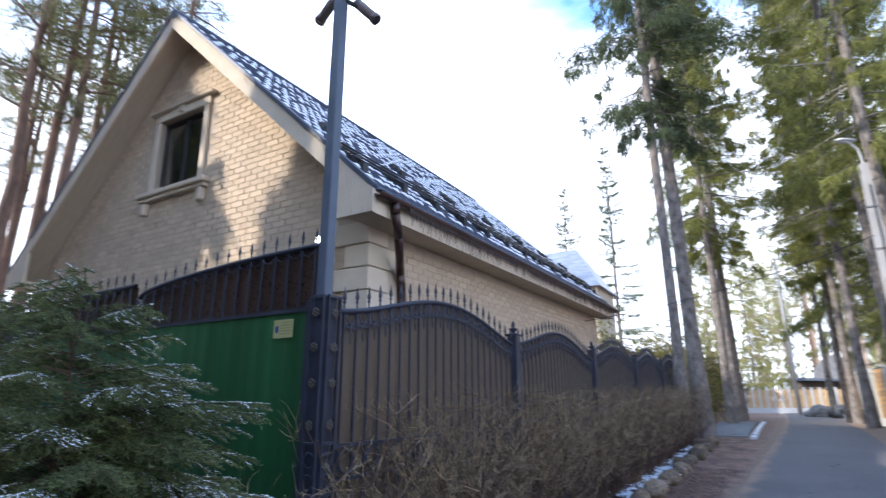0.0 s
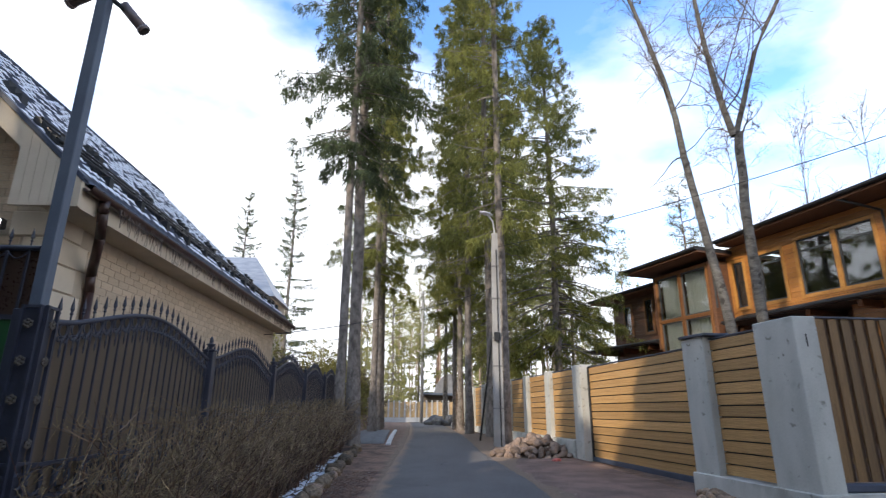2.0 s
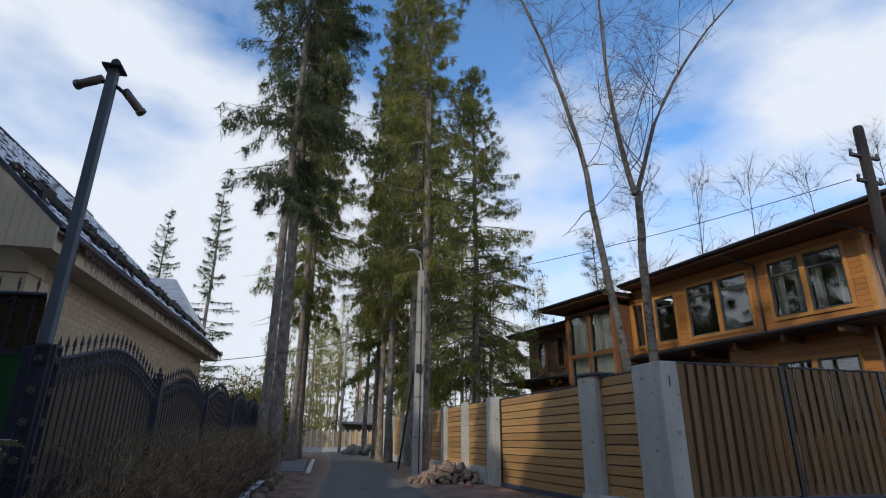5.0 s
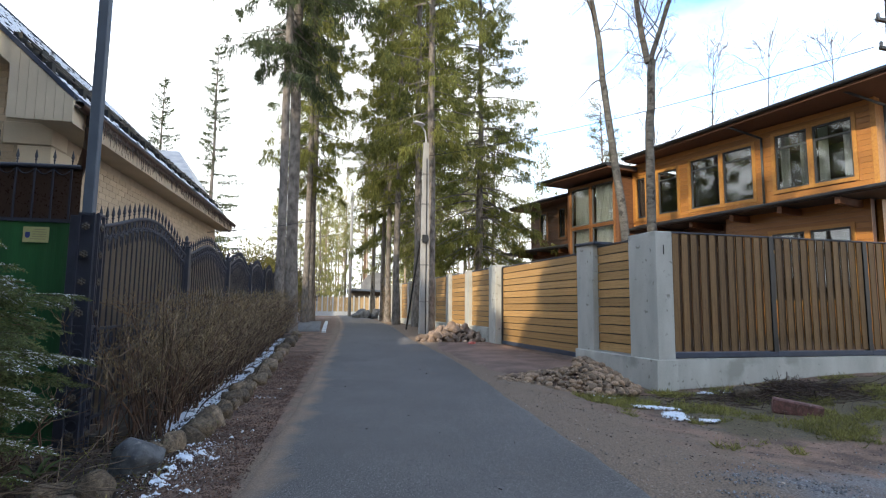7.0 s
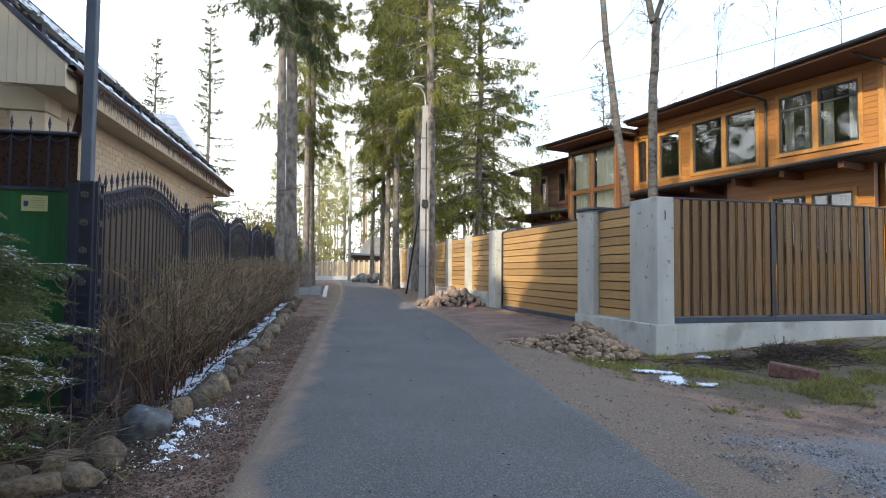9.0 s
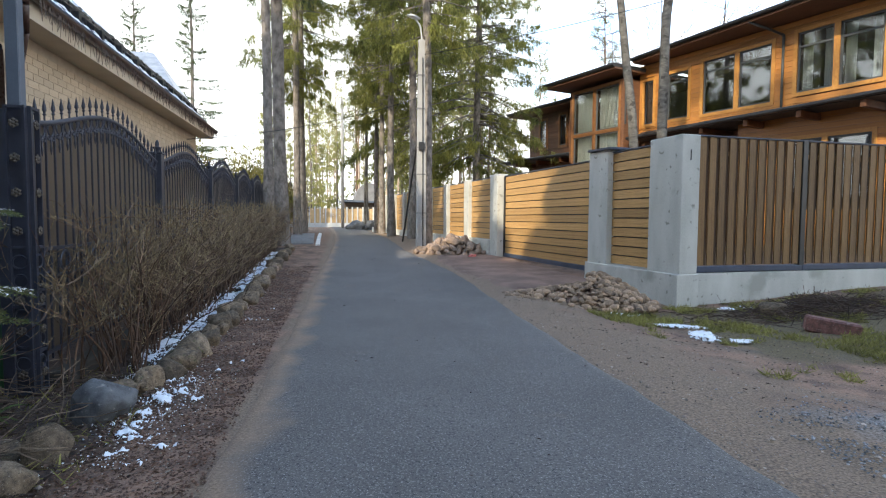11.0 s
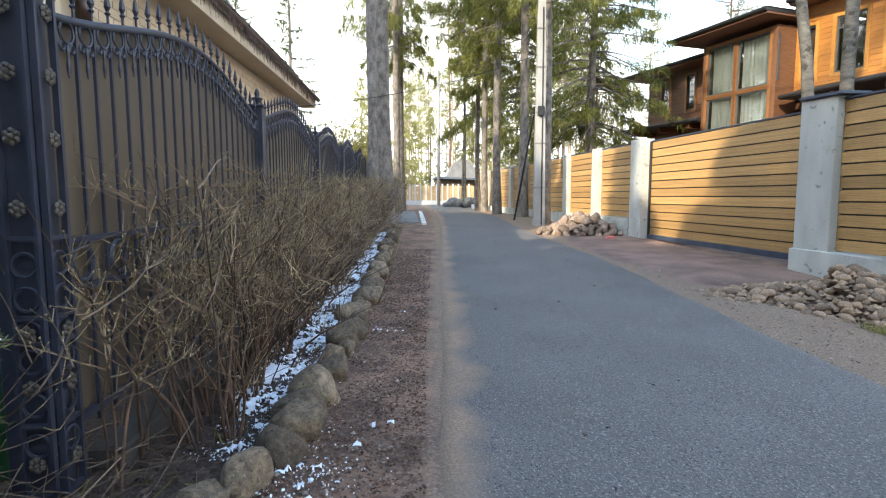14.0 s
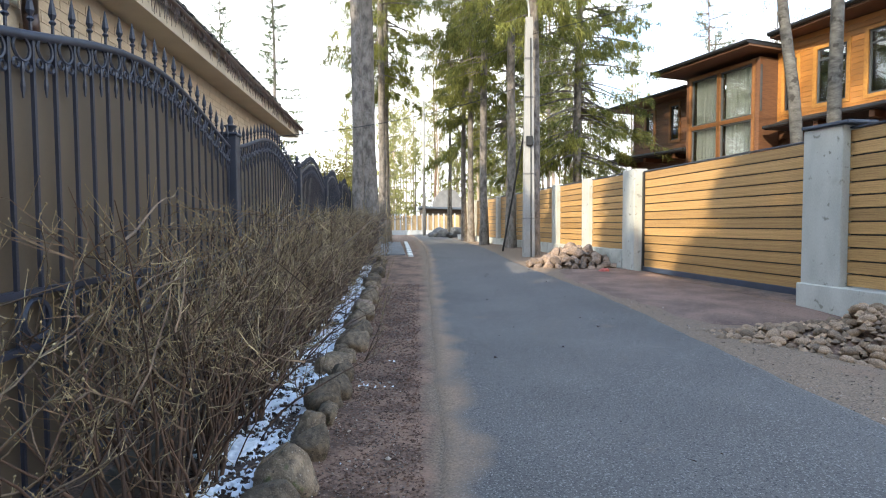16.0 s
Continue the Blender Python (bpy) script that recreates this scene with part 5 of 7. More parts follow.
def bare_tree(seed, forks, trunk_r, label, twigs=1.0, group="bare birches", levels=4, slim=1.0, rise=(0.2, 1.2), reach=(1.5, 4.0)):
    """A leafless tree: trunk lines given as polylines of (x, y, z), and branching limbs and twigs grown from them."""
    rng = np.random.default_rng(seed)
    t = thing("birch_tree", Matrix.Identity(4), label, "tree", group)
    L0, R0 = [], []
    K = 14
    stems = []
    for pts, r0, r1 in forks:
        pts = np.array(pts, float)
        s = np.linspace(0, 1, len(pts))
        u = np.linspace(0, 1, K)
        ln = np.stack([np.interp(u, s, pts[:, j]) for j in range(3)], -1) + np.cumsum(rng.normal(0, 0.02, (K, 3)), axis=0) * np.array([1, 1, 0])
        L0.append(ln)
        R0.append(np.linspace(r0, r1, K))
        stems.append((ln, r0, r1))
    v, f = tubes(np.array(L0), np.array(R0), 10)
    part_np("trunk", v, f, M_BIRCH, t, "pale grey mottled trunk", True)
    lim, lr = [], []

    def grow(base, direction, L, r, depth):
        k = 5
        d = direction / np.linalg.norm(direction)
        pts = [base]
        for i in range(k - 1):
            d = d + rng.normal(0, 0.16, 3) + np.array([0, 0, 0.05])
            d /= np.linalg.norm(d)
            pts.append(pts[-1] + d * L / (k - 1))
        pts = np.array(pts)
        lim.append(pts)
        lr.append(np.linspace(r, r * 0.35, k) * slim)
        if depth:
            for i in range(int(rng.integers(4, 7) * twigs)):
                q = rng.uniform(0.25, 1.0)
                bp = np.array([np.interp(q * (k - 1), np.arange(k), pts[:, j]) for j in range(3)])
                nd = d + rng.normal(0, 0.75, 3)
                grow(bp, nd, L * rng.uniform(0.3, 0.62), max(0.003, r * 0.5), depth - 1)

    for ln, r0, r1 in stems:
        n = int(15 * twigs) if ln[-1, 2] > 11 else 2
        for i in range(n):
            q = rng.uniform(0.42 if ln[-1, 2] > 11 else 0.9, 1.0) if ln[0, 2] < 1 else rng.uniform(0.05, 1.0)
            bp = np.array([np.interp(q * (K - 1), np.arange(K), ln[:, j]) for j in range(3)])
            az = rng.uniform(0, 2 * math.pi)
            grow(bp, np.array([math.cos(az), math.sin(az), rng.uniform(*rise)]), rng.uniform(*reach), 0.012 + 0.02 * (1 - q) + 0.3 * r1, levels - 2)
    v, f = tubes(np.array(lim), np.array(lr), 3)
    tagged(part_np("branchwork", v, f, M_TWIG, t, "fine leafless branches"), kind="stuff")
    return t


def put(t, x, y, s=1.0, rz=0.0, first=[]):
    m = pose(x, y, gz(x, y) - 0.02, 0, 0, rz) @ Matrix.Scale(s, 4)
    for nm, s0 in first:
        if nm == t.name:
            return copy_thing(t, m @ Matrix.Scale(1 / s0, 4))
    first.append((t.name, s))
    t.matrix_basis = m
    return t


rp = random.Random(4)
sp_a = spruce(11, 34.0, 10.0, 3.3, 0.205, "tall mature spruce beside the lane with a bare lower trunk", 16, 0.8, 1.35, 0.55)
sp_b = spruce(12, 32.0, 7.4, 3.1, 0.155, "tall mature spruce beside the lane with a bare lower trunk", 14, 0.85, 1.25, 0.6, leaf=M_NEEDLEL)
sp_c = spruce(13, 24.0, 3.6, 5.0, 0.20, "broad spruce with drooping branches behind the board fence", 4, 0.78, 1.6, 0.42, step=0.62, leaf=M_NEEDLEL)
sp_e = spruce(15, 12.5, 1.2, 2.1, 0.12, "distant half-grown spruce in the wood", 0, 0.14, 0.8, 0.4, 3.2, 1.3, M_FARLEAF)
# coarse spruce for rows out of view, made only to block light
sp_s = spruce(16, 22.0, 1.2, 2.3, 0.20, "unseen tall spruce behind the start of the lane, added to cast shade", 0, 0.19, 1.2, 0.2, 9.0, 1.5, tufts=False)
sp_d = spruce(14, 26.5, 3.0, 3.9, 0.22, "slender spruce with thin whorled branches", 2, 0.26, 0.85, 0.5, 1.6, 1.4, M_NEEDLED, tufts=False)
# the left pair takes the shaded needle tone, right-hand trees the sunlit one
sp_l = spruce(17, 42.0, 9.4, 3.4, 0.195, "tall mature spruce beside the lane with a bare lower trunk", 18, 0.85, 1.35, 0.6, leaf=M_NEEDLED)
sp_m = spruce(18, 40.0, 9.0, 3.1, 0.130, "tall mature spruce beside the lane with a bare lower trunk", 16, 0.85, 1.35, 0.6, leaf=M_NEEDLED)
put(sp_l, -1.83, 17.3)
put(sp_m, -2.13, 16.0, 1.0, 40)
put(sp_b, -1.62, 25.5, 1.0, 130)
put(sp_b, -1.45, 28.0, 1.0, 170)
put(sp_a, -1.5, 31.0, 1.0, 200)
put(sp_b, 3.25, 21.3, 1.0, 80)
put(sp_b, 2.76, 24.3, 0.98, 200)
put(sp_b, 3.12, 17.5, 0.97, 20)
put(sp_b, 2.80, 28.4, 0.92, 300)
put(sp_b, 2.72, 30.4, 0.84, 250)
put(sp_c, 7.38, 25.9)
put(sp_c, 5.6, 32.0, 1.05, 120)
put(sp_d, -18.7, 60.2, 0.98)
put(sp_d, -12.5, 56.6, 1.08, 70)
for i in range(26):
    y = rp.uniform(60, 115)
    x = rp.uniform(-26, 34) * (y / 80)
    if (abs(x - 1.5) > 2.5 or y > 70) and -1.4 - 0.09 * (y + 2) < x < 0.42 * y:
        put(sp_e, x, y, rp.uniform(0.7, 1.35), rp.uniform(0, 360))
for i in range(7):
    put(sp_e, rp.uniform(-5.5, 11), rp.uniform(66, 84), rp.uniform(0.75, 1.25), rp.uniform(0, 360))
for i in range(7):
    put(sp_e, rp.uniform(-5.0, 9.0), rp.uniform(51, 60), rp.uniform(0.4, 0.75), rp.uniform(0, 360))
# far pines carry painted sunlight in their pale bark and needles
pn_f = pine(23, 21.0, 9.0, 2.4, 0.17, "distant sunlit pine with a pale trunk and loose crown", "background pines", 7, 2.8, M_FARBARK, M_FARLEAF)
pn_a = pine(21, 24.0, 11.0, 2.3, 0.26, "tall pine with a bare reddish trunk")
pn_b = pine(22, 21.0, 8.0, 2.6, 0.18, "pine with a long loose crown")
first_pines = [(-21.5, 8.4), (-23.0, 10.4), (-20.9, 7.15), (-24.0, 13.2), (-28, 10), (-30, 15), (-26, 16), (-20.4, 8.5), (-33, 12), (-27, 12.5), (-20.5, 12.2)]
spots = [(x, y, 1.0) for x, y in first_pines]
for i in range(48):
    y = rp.uniform(40, 105)
    x = rp.uniform(-18, 22) * (y / 60)
    if (y > 64 or abs(x - float(lane_x(np.float64(min(y, 60))))) > 2.2) and x > -1.4 - 0.09 * (y + 2):
        spots.append((x, y, rp.uniform(0.75, 1.05)))
spots += [(24.5, 43.0, 0.98), (27.5, 47.0, 0.9), (22.0, 52.0, 0.85)]
# unseen wood behind, towards the low sun, gaps and heights set to shape shade
for r, a0 in enumerate((-12.5, -15.0)):
    for i in range(20):
        p = -14.1 + i * 1.25 + 0.6 * r + rp.uniform(-0.15, 0.15)
        a = a0 + rp.uniform(-0.5, 0.5)
        if -10.0 < p < -7.7:
            if p < -8.95:
                put(sp_s, 0.66 * a + 0.75 * p, 0.75 * a - 0.66 * p, 0.74, 40 * i)
            continue
        tall = 0.92 if p < -10 else 0.60 if -5.5 < p < -3.2 else 0.57 if -7.6 < p <= -6.3 else 0.64 if -1.7 < p < -1.0 else 0.80
        put(sp_s, 0.66 * a + 0.75 * p, 0.75 * a - 0.66 * p, tall * rp.uniform(0.96, 1.04), rp.uniform(0, 360))
# one taller unseen spruce, added to shade the villa facade
put(sp_s, 0.66 * -18.5 + 0.75 * 0.2, 0.75 * -18.5 - 0.66 * 0.2, 1.2, 75)
# more unseen wood behind the start of the walk, added to dim sky light
for i in range(9):
    put(sp_s, rp.uniform(4, 30), rp.uniform(-30, -16), rp.uniform(0.8, 1.0), rp.uniform(0, 360))
# loose unseen pines towards the sun, added to mottle its light
for i in range(11):
    a = rp.uniform(-0.55, 0.75)
    r = rp.uniform(17, 38)
    d = Matrix.Rotation(a, 3, "Z") @ SUN_FROM
    side = 0.75 * d.x * r - 0.66 * d.y * r
    if -10.2 < side < -6.6 or -6.2 < side < -3.0:
        continue
    spots.append((d.x * r - 1.0, d.y * r + 1.0, rp.uniform(0.8, 1.1)))
# three unseen pines close behind, added to dapple the villa facade
for p, a, k in ((-1.5, -9.0, 1.06), (0.7, -8.2, 1.10), (2.4, -9.6, 1.14)):
    put(pn_a, 0.66 * a + 0.75 * p, 0.75 * a - 0.66 * p, k, 90 * k)
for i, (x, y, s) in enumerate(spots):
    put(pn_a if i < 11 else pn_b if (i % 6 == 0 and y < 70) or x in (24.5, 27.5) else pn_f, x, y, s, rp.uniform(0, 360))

bi_1 = bare_tree(31, [([(0, 0, -0.3), (-0.25, 0.15, 4.0), (-0.50, 0.3, 6.6), (-0.72, 0.42, 9.2), (-0.86, 0.52, 11.7), (-1.36, 0.81, 14.3), (-1.85, 1.1, 17.0), (-2.6, 1.55, 19.8), (-3.2, 1.9, 22.0)], 0.17, 0.03), ([(-0.70, 0.41, 9.1), (-0.95, 0.62, 9.4), (-1.10, 0.74, 9.3), (-1.45, 1.02, 8.85), (-1.80, 1.28, 8.5)], 0.035, 0.008)], 0.16, "leaning bare birch with a pale mottled trunk", 1.2, levels=5, slim=0.72)
bi_2 = bare_tree(32, [([(0, 0, -0.3), (-0.22, 0.15, 4.0), (-0.19, 0.13, 7.6), (-0.10, 0.07, 10.05)], 0.18, 0.14), ([(-0.10, 0.07, 9.95), (-0.44, 0.28, 12.9), (-0.53, 0.35, 15.9), (-0.52, 0.34, 19.5), (-0.55, 0.36, 22.0)], 0.12, 0.02),
                      ([(-0.10, 0.07, 9.95), (0.20, -0.14, 11.0), (0.78, -0.51, 13.1), (1.65, -1.08, 14.95), (2.6, -1.7, 16.5), (3.6, -2.3, 17.7), (4.6, -2.9, 19.5)], 0.10, 0.015)], 0.17, "forked bare birch with a pale mottled trunk", 1.12, levels=5, slim=0.72)
put(bi_1, 9.88, 14.72)
put(bi_2, 10.70, 14.57)
bi_3 = bare_tree(33, [([(0, 0, -0.3), (0.1, 0.1, 5), (0.0, 0.3, 10.0), (0.3, 0.1, 16.0)], 0.09, 0.012)], 0.09, "distant bare birch behind the timber house", 1.5, levels=4, slim=1.1, rise=(0.9, 2.4), reach=(1.2, 2.6))
for x, y, s in ((27.5, 40.0, 1.0), (31.0, 37.0, 1.03), (35.0, 34.5, 1.05), (38.0, 31.0, 1.0), (42.0, 28.0, 1.08)):
    put(bi_3, x, y, s * 1.42, rp.uniform(0, 360))

for x, y, r in ((2.55, 37.1, 0.0), (2.78, 37.6, 70.0)):
    put(bi_3, x, y, 1.15, r)

# ---- lamp post by the gate ----
lamp = thing("street_lamp", pose(2.77, 16.75, gz(2.77, 16.75)), "tapered concrete lamp pole with a bent arm and pale head", "street lamp")
b = bmesh.new()
q = [b.verts.new(p) for p in ((-0.165, -0.11, -0.3), (0.165, -0.11, -0.3), (0.165, 0.11, -0.3), (-0.165, 0.11, -0.3), (-0.10, -0.08, 6.9), (0.10, -0.08, 6.9), (0.10, 0.08, 6.9), (-0.10, 0.08, 6.9))]
for f in ((0, 1, 5, 4), (1, 2, 6, 5), (2, 3, 7, 6), (3, 0, 4, 7), (4, 5, 6, 7), (3, 2, 1, 0)):
    b.faces.new([q[i] for i in f])
part("pole", b, M_POLEL, lamp, "tapered pale concrete pole")
for z in (1.1, 2.4, 3.3, 4.6, 5.7):
    k = 0.165 - 0.065 * (z + 0.3) / 7.2
    part("band", boxed(-k - 0.008, k + 0.008, -0.114, 0.114, z, z + 0.045), M_POLEC, lamp, "steel strap round the pole")
part("cable_run", rod(bmesh.new(), (0.05, -0.125, 0.0), (0.03, -0.105, 6.3), 0.018, 0.018, 6), M_BLACK, lamp, "dark cable running up the pole")
arm = np.array([[(0.0, -0.05, 6.2), (0.0, -0.05, 7.0), (-0.06, -0.12, 7.3), (-0.25, -0.3, 7.46), (-0.55, -0.48, 7.52)]])
v, f = tubes(arm, np.full((1, 5), 0.03), 8)
part_np("arm", v, f, M_LAMP, lamp, "bent pale steel arm", True)
part("lamp_head", lathe(bmesh.new(), [(0.03, 0), (0.10, 0.05), (0.12, 0.3), (0.07, 0.52), (0.02, 0.56)], 12,
                        pose(-0.5, -0.45, 7.52) @ Matrix.Rotation(radians(-50), 4, "Z") @ Matrix.Rotation(radians(-88), 4, "X") @ Matrix.Diagonal((1, 0.5, 1, 1))), M_LAMP, lamp, "pale street lamp head", True)

# ---- stones, snow and plants on the ground ----


def stone_mesh(name, seed, material, sub=3, rough=0.22, square=2.0):
    bm = bmesh.new()
    bmesh.ops.create_icosphere(bm, subdivisions=sub, radius=1.0)
    r = random.Random(seed)
    o = Vector((r.uniform(-50, 50), r.uniform(-50, 50), r.uniform(-50, 50)))
    cuts = [(Vector((r.gauss(0, 1), r.gauss(0, 1), r.gauss(0, 0.8))).normalized(), r.uniform(0.60, 0.95)) for _ in range(11)] if rough > 0.18 else []
    for v in bm.verts:
        n = v.co.normalized()
        k = 1 + rough * noise.noise(n * 1.1 + o) * 1.6 + 0.35 * rough * noise.noise(n * 3.1 + o) + 0.10 * rough * noise.noise(n * 8 + o)
        c = n * k / (abs(n.x) ** square + abs(n.y) ** square + abs(n.z) ** square) ** (1 / square)
        for d, lim in cuts:
            over = c.dot(d) - lim
            if over > 0:
                c = c - d * over * 0.85
        c.z = max(c.z, -0.72)
        v.co = c
    me = bpy.data.meshes.new(name)
    bm.to_mesh(me)
    bm.free()
    me.shade_smooth()
    me.materials.append(material)
    return me


ME_STONES = [stone_mesh("stone", 40 + i, M_ROCK, 3, 0.24, 3.2) for i in range(9)]
ME_HEAP = [stone_mesh("boulder", 50 + i, M_HEAP, 3, 0.25, 2.4) for i in range(8)]
ME_COBBLES = [stone_mesh("cobble", 60 + i, M_COBBLE, 2, 0.16) for i in range(5)]
ME_GREY = stone_mesh("stone", 81, M_GRANITE, 4, 0.22, 2.1)
rs = random.Random(8)


def stone(x, y, sx, sy, sz, rz, me, label, group, name="border_stone", sink=0.45, z=None, tilt=(0, 0)):
    zz = (gz(x, y) if z is None else z) + sz * (0.72 - sink)
    return tagged(share(name, me, pose(x, y, zz, tilt[0], tilt[1], rz) @ Matrix.Diagonal((sx, sy, sz, 1))), label, "stone", group)


stone(-1.96, 2.22, 0.205, 0.155, 0.165, 25, ME_GREY, "large grey-blue granite boulder at the end of the border", "border stones", "boulder", 0.2)
row = [(-2.02, 1.64, 0.15, 0.13), (-2.26, 1.58, 0.13, 0.09), (-2.05, 1.28, 0.13, 0.08), (-2.24, 1.20, 0.17, 0.09), (-2.47, 1.40, 0.12, 0.07), (-2.62, 1.35, 0.12, 0.08), (-1.97, 2.58, 0.10, 0.09), (-1.87, 2.76, 0.12, 0.11), (-1.78, 3.0, 0.13, 0.12), (-1.74, 3.23, 0.14, 0.12)]
for x, y, s, h in row:
    stone(x, y, s, s * 0.8, h, rs.uniform(0, 360), rs.choice(ME_STONES), "mossy field stone sunk in the bed by the boulder", "border stones", sink=0.34, tilt=(rs.uniform(-12, 12), rs.uniform(-12, 12)))
y = 3.46
while y < 16.2:
    s = rs.uniform(0.12, 0.215)
    x = -1.74 + 0.020 * (y - 3.2) + rs.uniform(-0.06, 0.05)
    stone(x, y, s * rs.uniform(0.62, 0.82), s * rs.uniform(0.9, 1.1), s * rs.uniform(0.62, 0.85), rs.uniform(-25, 25), rs.choice(ME_STONES + ME_HEAP[:1]),
          "earth-stained field stone half sunk beside the hedge bed", "border stones", sink=0.36, tilt=(rs.uniform(-14, 14), rs.uniform(-14, 14)))
    y += s * rs.uniform(1.55, 1.9)
# boulders heaped round the lamp pole
for i in range(95):
    a, r = i * 2.39996, ((i + 0.5) / 95) ** 0.5
    x, y = 3.34 + 1.22 * r * math.cos(a), 14.3 + 0.95 * r * math.sin(a)
    if (x - 2.77) ** 2 + (y - 16.75) ** 2 < 0.08:
        continue
    s = rs.uniform(0.10, 0.185) * (1.1 - 0.3 * r)
    stone(x, y, s, s * rs.uniform(0.75, 1), s * rs.uniform(0.6, 0.9), rs.uniform(0, 360), rs.choice(ME_HEAP), "rounded boulder in a heap by the lamp pole", "heaped boulders", "boulder",
          0.45, gz(x, y) + max(0, 0.40 * (1 - r * 1.15)) + rs.uniform(-0.03, 0.05), (rs.uniform(-20, 20), rs.uniform(-20, 20)))
# cobbles tipped by the corner pillar
pile = thing("cobble_pile", pose(3.58, 6.1, gz(3.58, 6.1), 0, 0, -30), "tipped heap of washed tan cobbles before the concrete footing", "stone pile")


def cobble_spot(rs):
    a, r = rs.uniform(0, 2 * math.pi), rs.uniform(0, 1) ** 0.62
    u, w = r * math.cos(a), r * math.sin(a)
    x = u * (0.85 if u > 0 else 1.85)
    y = w * 0.78
    h = 0.40 * max(0, 1 - (r * 1.02) ** 1.2) * (1.15 if u > -0.1 else 0.80)
    return x, y, h


for i in range(300):
    x, y, h = cobble_spot(rs)
    s = rs.uniform(0.040, 0.074)
    share("cobble", rs.choice(ME_COBBLES), pose(x, y, h + s * 0.25, rs.uniform(-30, 30), rs.uniform(-30, 30), rs.uniform(0, 360)) @ Matrix.Diagonal((s * 1.15, s * 0.9, s * 0.75, 1)), pile)
core = bmesh.new()
bmesh.ops.create_icosphere(core, subdivisions=3, radius=1.0)
for v in core.verts:
    v.co = Vector((v.co.x * (0.72 if v.co.x > 0 else 1.4), v.co.y * 0.66, max(v.co.z, 0) ** 1.6 * 0.30 - 0.04))
part("pile_core", core, M_DIRT, pile, "sand and grit under the cobbles")
more = np.array([cobble_spot(rs) for _ in range(1200)])
more[:, 2] += 0.012


def lumps(p, size, flat, rng):
    """Small uneven octahedra."""
    n = len(p)
    d = np.array([[1, 0, 0], [0, 1, 0], [-1, 0, 0], [0, -1, 0], [0, 0, 1], [0, 0, -1]], float)
    a = rng.uniform(0, 2 * math.pi, n)
    size = np.broadcast_to(size, n)
    v = np.repeat(d[None], n, 0) * rng.uniform(0.7, 1.3, (n, 6, 1)) * size[:, None, None]
    v[..., 2] *= flat
    x, y = v[..., 0].copy(), v[..., 1].copy()
    v[..., 0], v[..., 1] = x * np.cos(a)[:, None] - y * np.sin(a)[:, None], x * np.sin(a)[:, None] + y * np.cos(a)[:, None]
    v += p[:, None, :]
    f = np.array([[0, 1, 4], [1, 2, 4], [2, 3, 4], [3, 0, 4], [1, 0, 5], [2, 1, 5], [3, 2, 5], [0, 3, 5]])
    return v.reshape(-1, 3), (np.arange(n)[:, None, None] * 6 + f[None]).reshape(-1, 3)


v, f = lumps(more, np.random.default_rng(3).uniform(0.028, 0.052, 1200), 0.75, np.random.default_rng(4))
tagged(part_np("cobble_rest", v, f, M_COBBLE, pile), kind="stuff")


def snow_sheet(x0, x1, y0, y1, cut, seed, label, keep=None, step=0.019, frag=0.85):
    """A thin ragged crust of snow: a fine grid of which only the blotches of a noise are kept."""
    bm = bmesh.new()
    o = Vector((seed * 3.1, seed * 1.7, 0))
    nx, ny = int((x1 - x0) / step) + 1, int((y1 - y0) / step) + 1
    vs = {}

    def height(i, j):
        x, y = x0 + i * step, y0 + j * step
        e = min(i, nx - 1 - i, j, ny - 1 - j) * step
        k = 0.7 * noise.noise(Vector((x * 2.6, y * 2.6, 0)) + o) + 0.7 * noise.noise(Vector((x * 8, y * 8, 0)) + o) + 0.6 * noise.noise(Vector((x * 20, y * 20, 0)) + o) + frag * noise.noise(Vector((x * 34, y * 34, 0)) + o)
        return k - cut - max(0, 0.12 - e) * 4 - (keep(x, y) if keep else 0)

    hs = {(i, j): height(i, j) for i in range(nx) for j in range(ny)}
    for (i, j), h in hs.items():
        if h > -0.12:
            x, y = x0 + i * step, y0 + j * step
            grain = 0.007 * noise.noise(Vector((x * 55, y * 55, 3)) + o) + 0.004 * noise.noise(Vector((x * 130, y * 130, 7)) + o)
            vs[i, j] = bm.verts.new((x + 0.3 * step * noise.noise(Vector((x * 90, y * 90, 1))), y + 0.3 * step * noise.noise(Vector((x * 90, y * 90, 5))), gz(x, y) + 0.014 + max(-0.004, min(0.018, h * 0.05)) + grain))
    for i in range(nx - 1):
        for j in range(ny - 1):
            q = [(i, j), (i + 1, j), (i + 1, j + 1), (i, j + 1)]
            if all(k in vs for k in q) and sum(hs[k] for k in q) > 0:
                bm.faces.new([vs[k] for k in q])
    loose = [v for v in bm.verts if not v.link_faces]
    bmesh.ops.delete(bm, geom=loose, context="VERTS")
    return tagged(part("snow_patch", bm, M_SNOW, None, "", True), label, "snow", "snow patches", "stuff")


snow_sheet(-2.35, -1.55, 3.0, 7.5, -0.10, 1, "thin strip of old snow between the hedge and the border stones", lambda x, y: 3.2 * max(0, abs(x + 1.96 - 0.02 * (y - 3)) - 0.14) + 0.35 * max(0, 4.3 - y), 0.011, 1.15)
snow_sheet(-2.25, -1.4, 7.5, 14.8, -0.30, 2, "thin strip of old snow between the hedge and the border stones", lambda x, y: 3.2 * max(0, abs(x + 1.93 - 0.02 * (y - 3)) - 0.13), 0.026)
snow_sheet(-2.0, -1.25, 1.3, 3.0, 0.36, 3, "melting blotches of snow beside the boulder", lambda x, y: 2.4 * abs(x + 1.70 - 0.1 * (y - 2.2)) - 0.25, 0.010, 0.75)
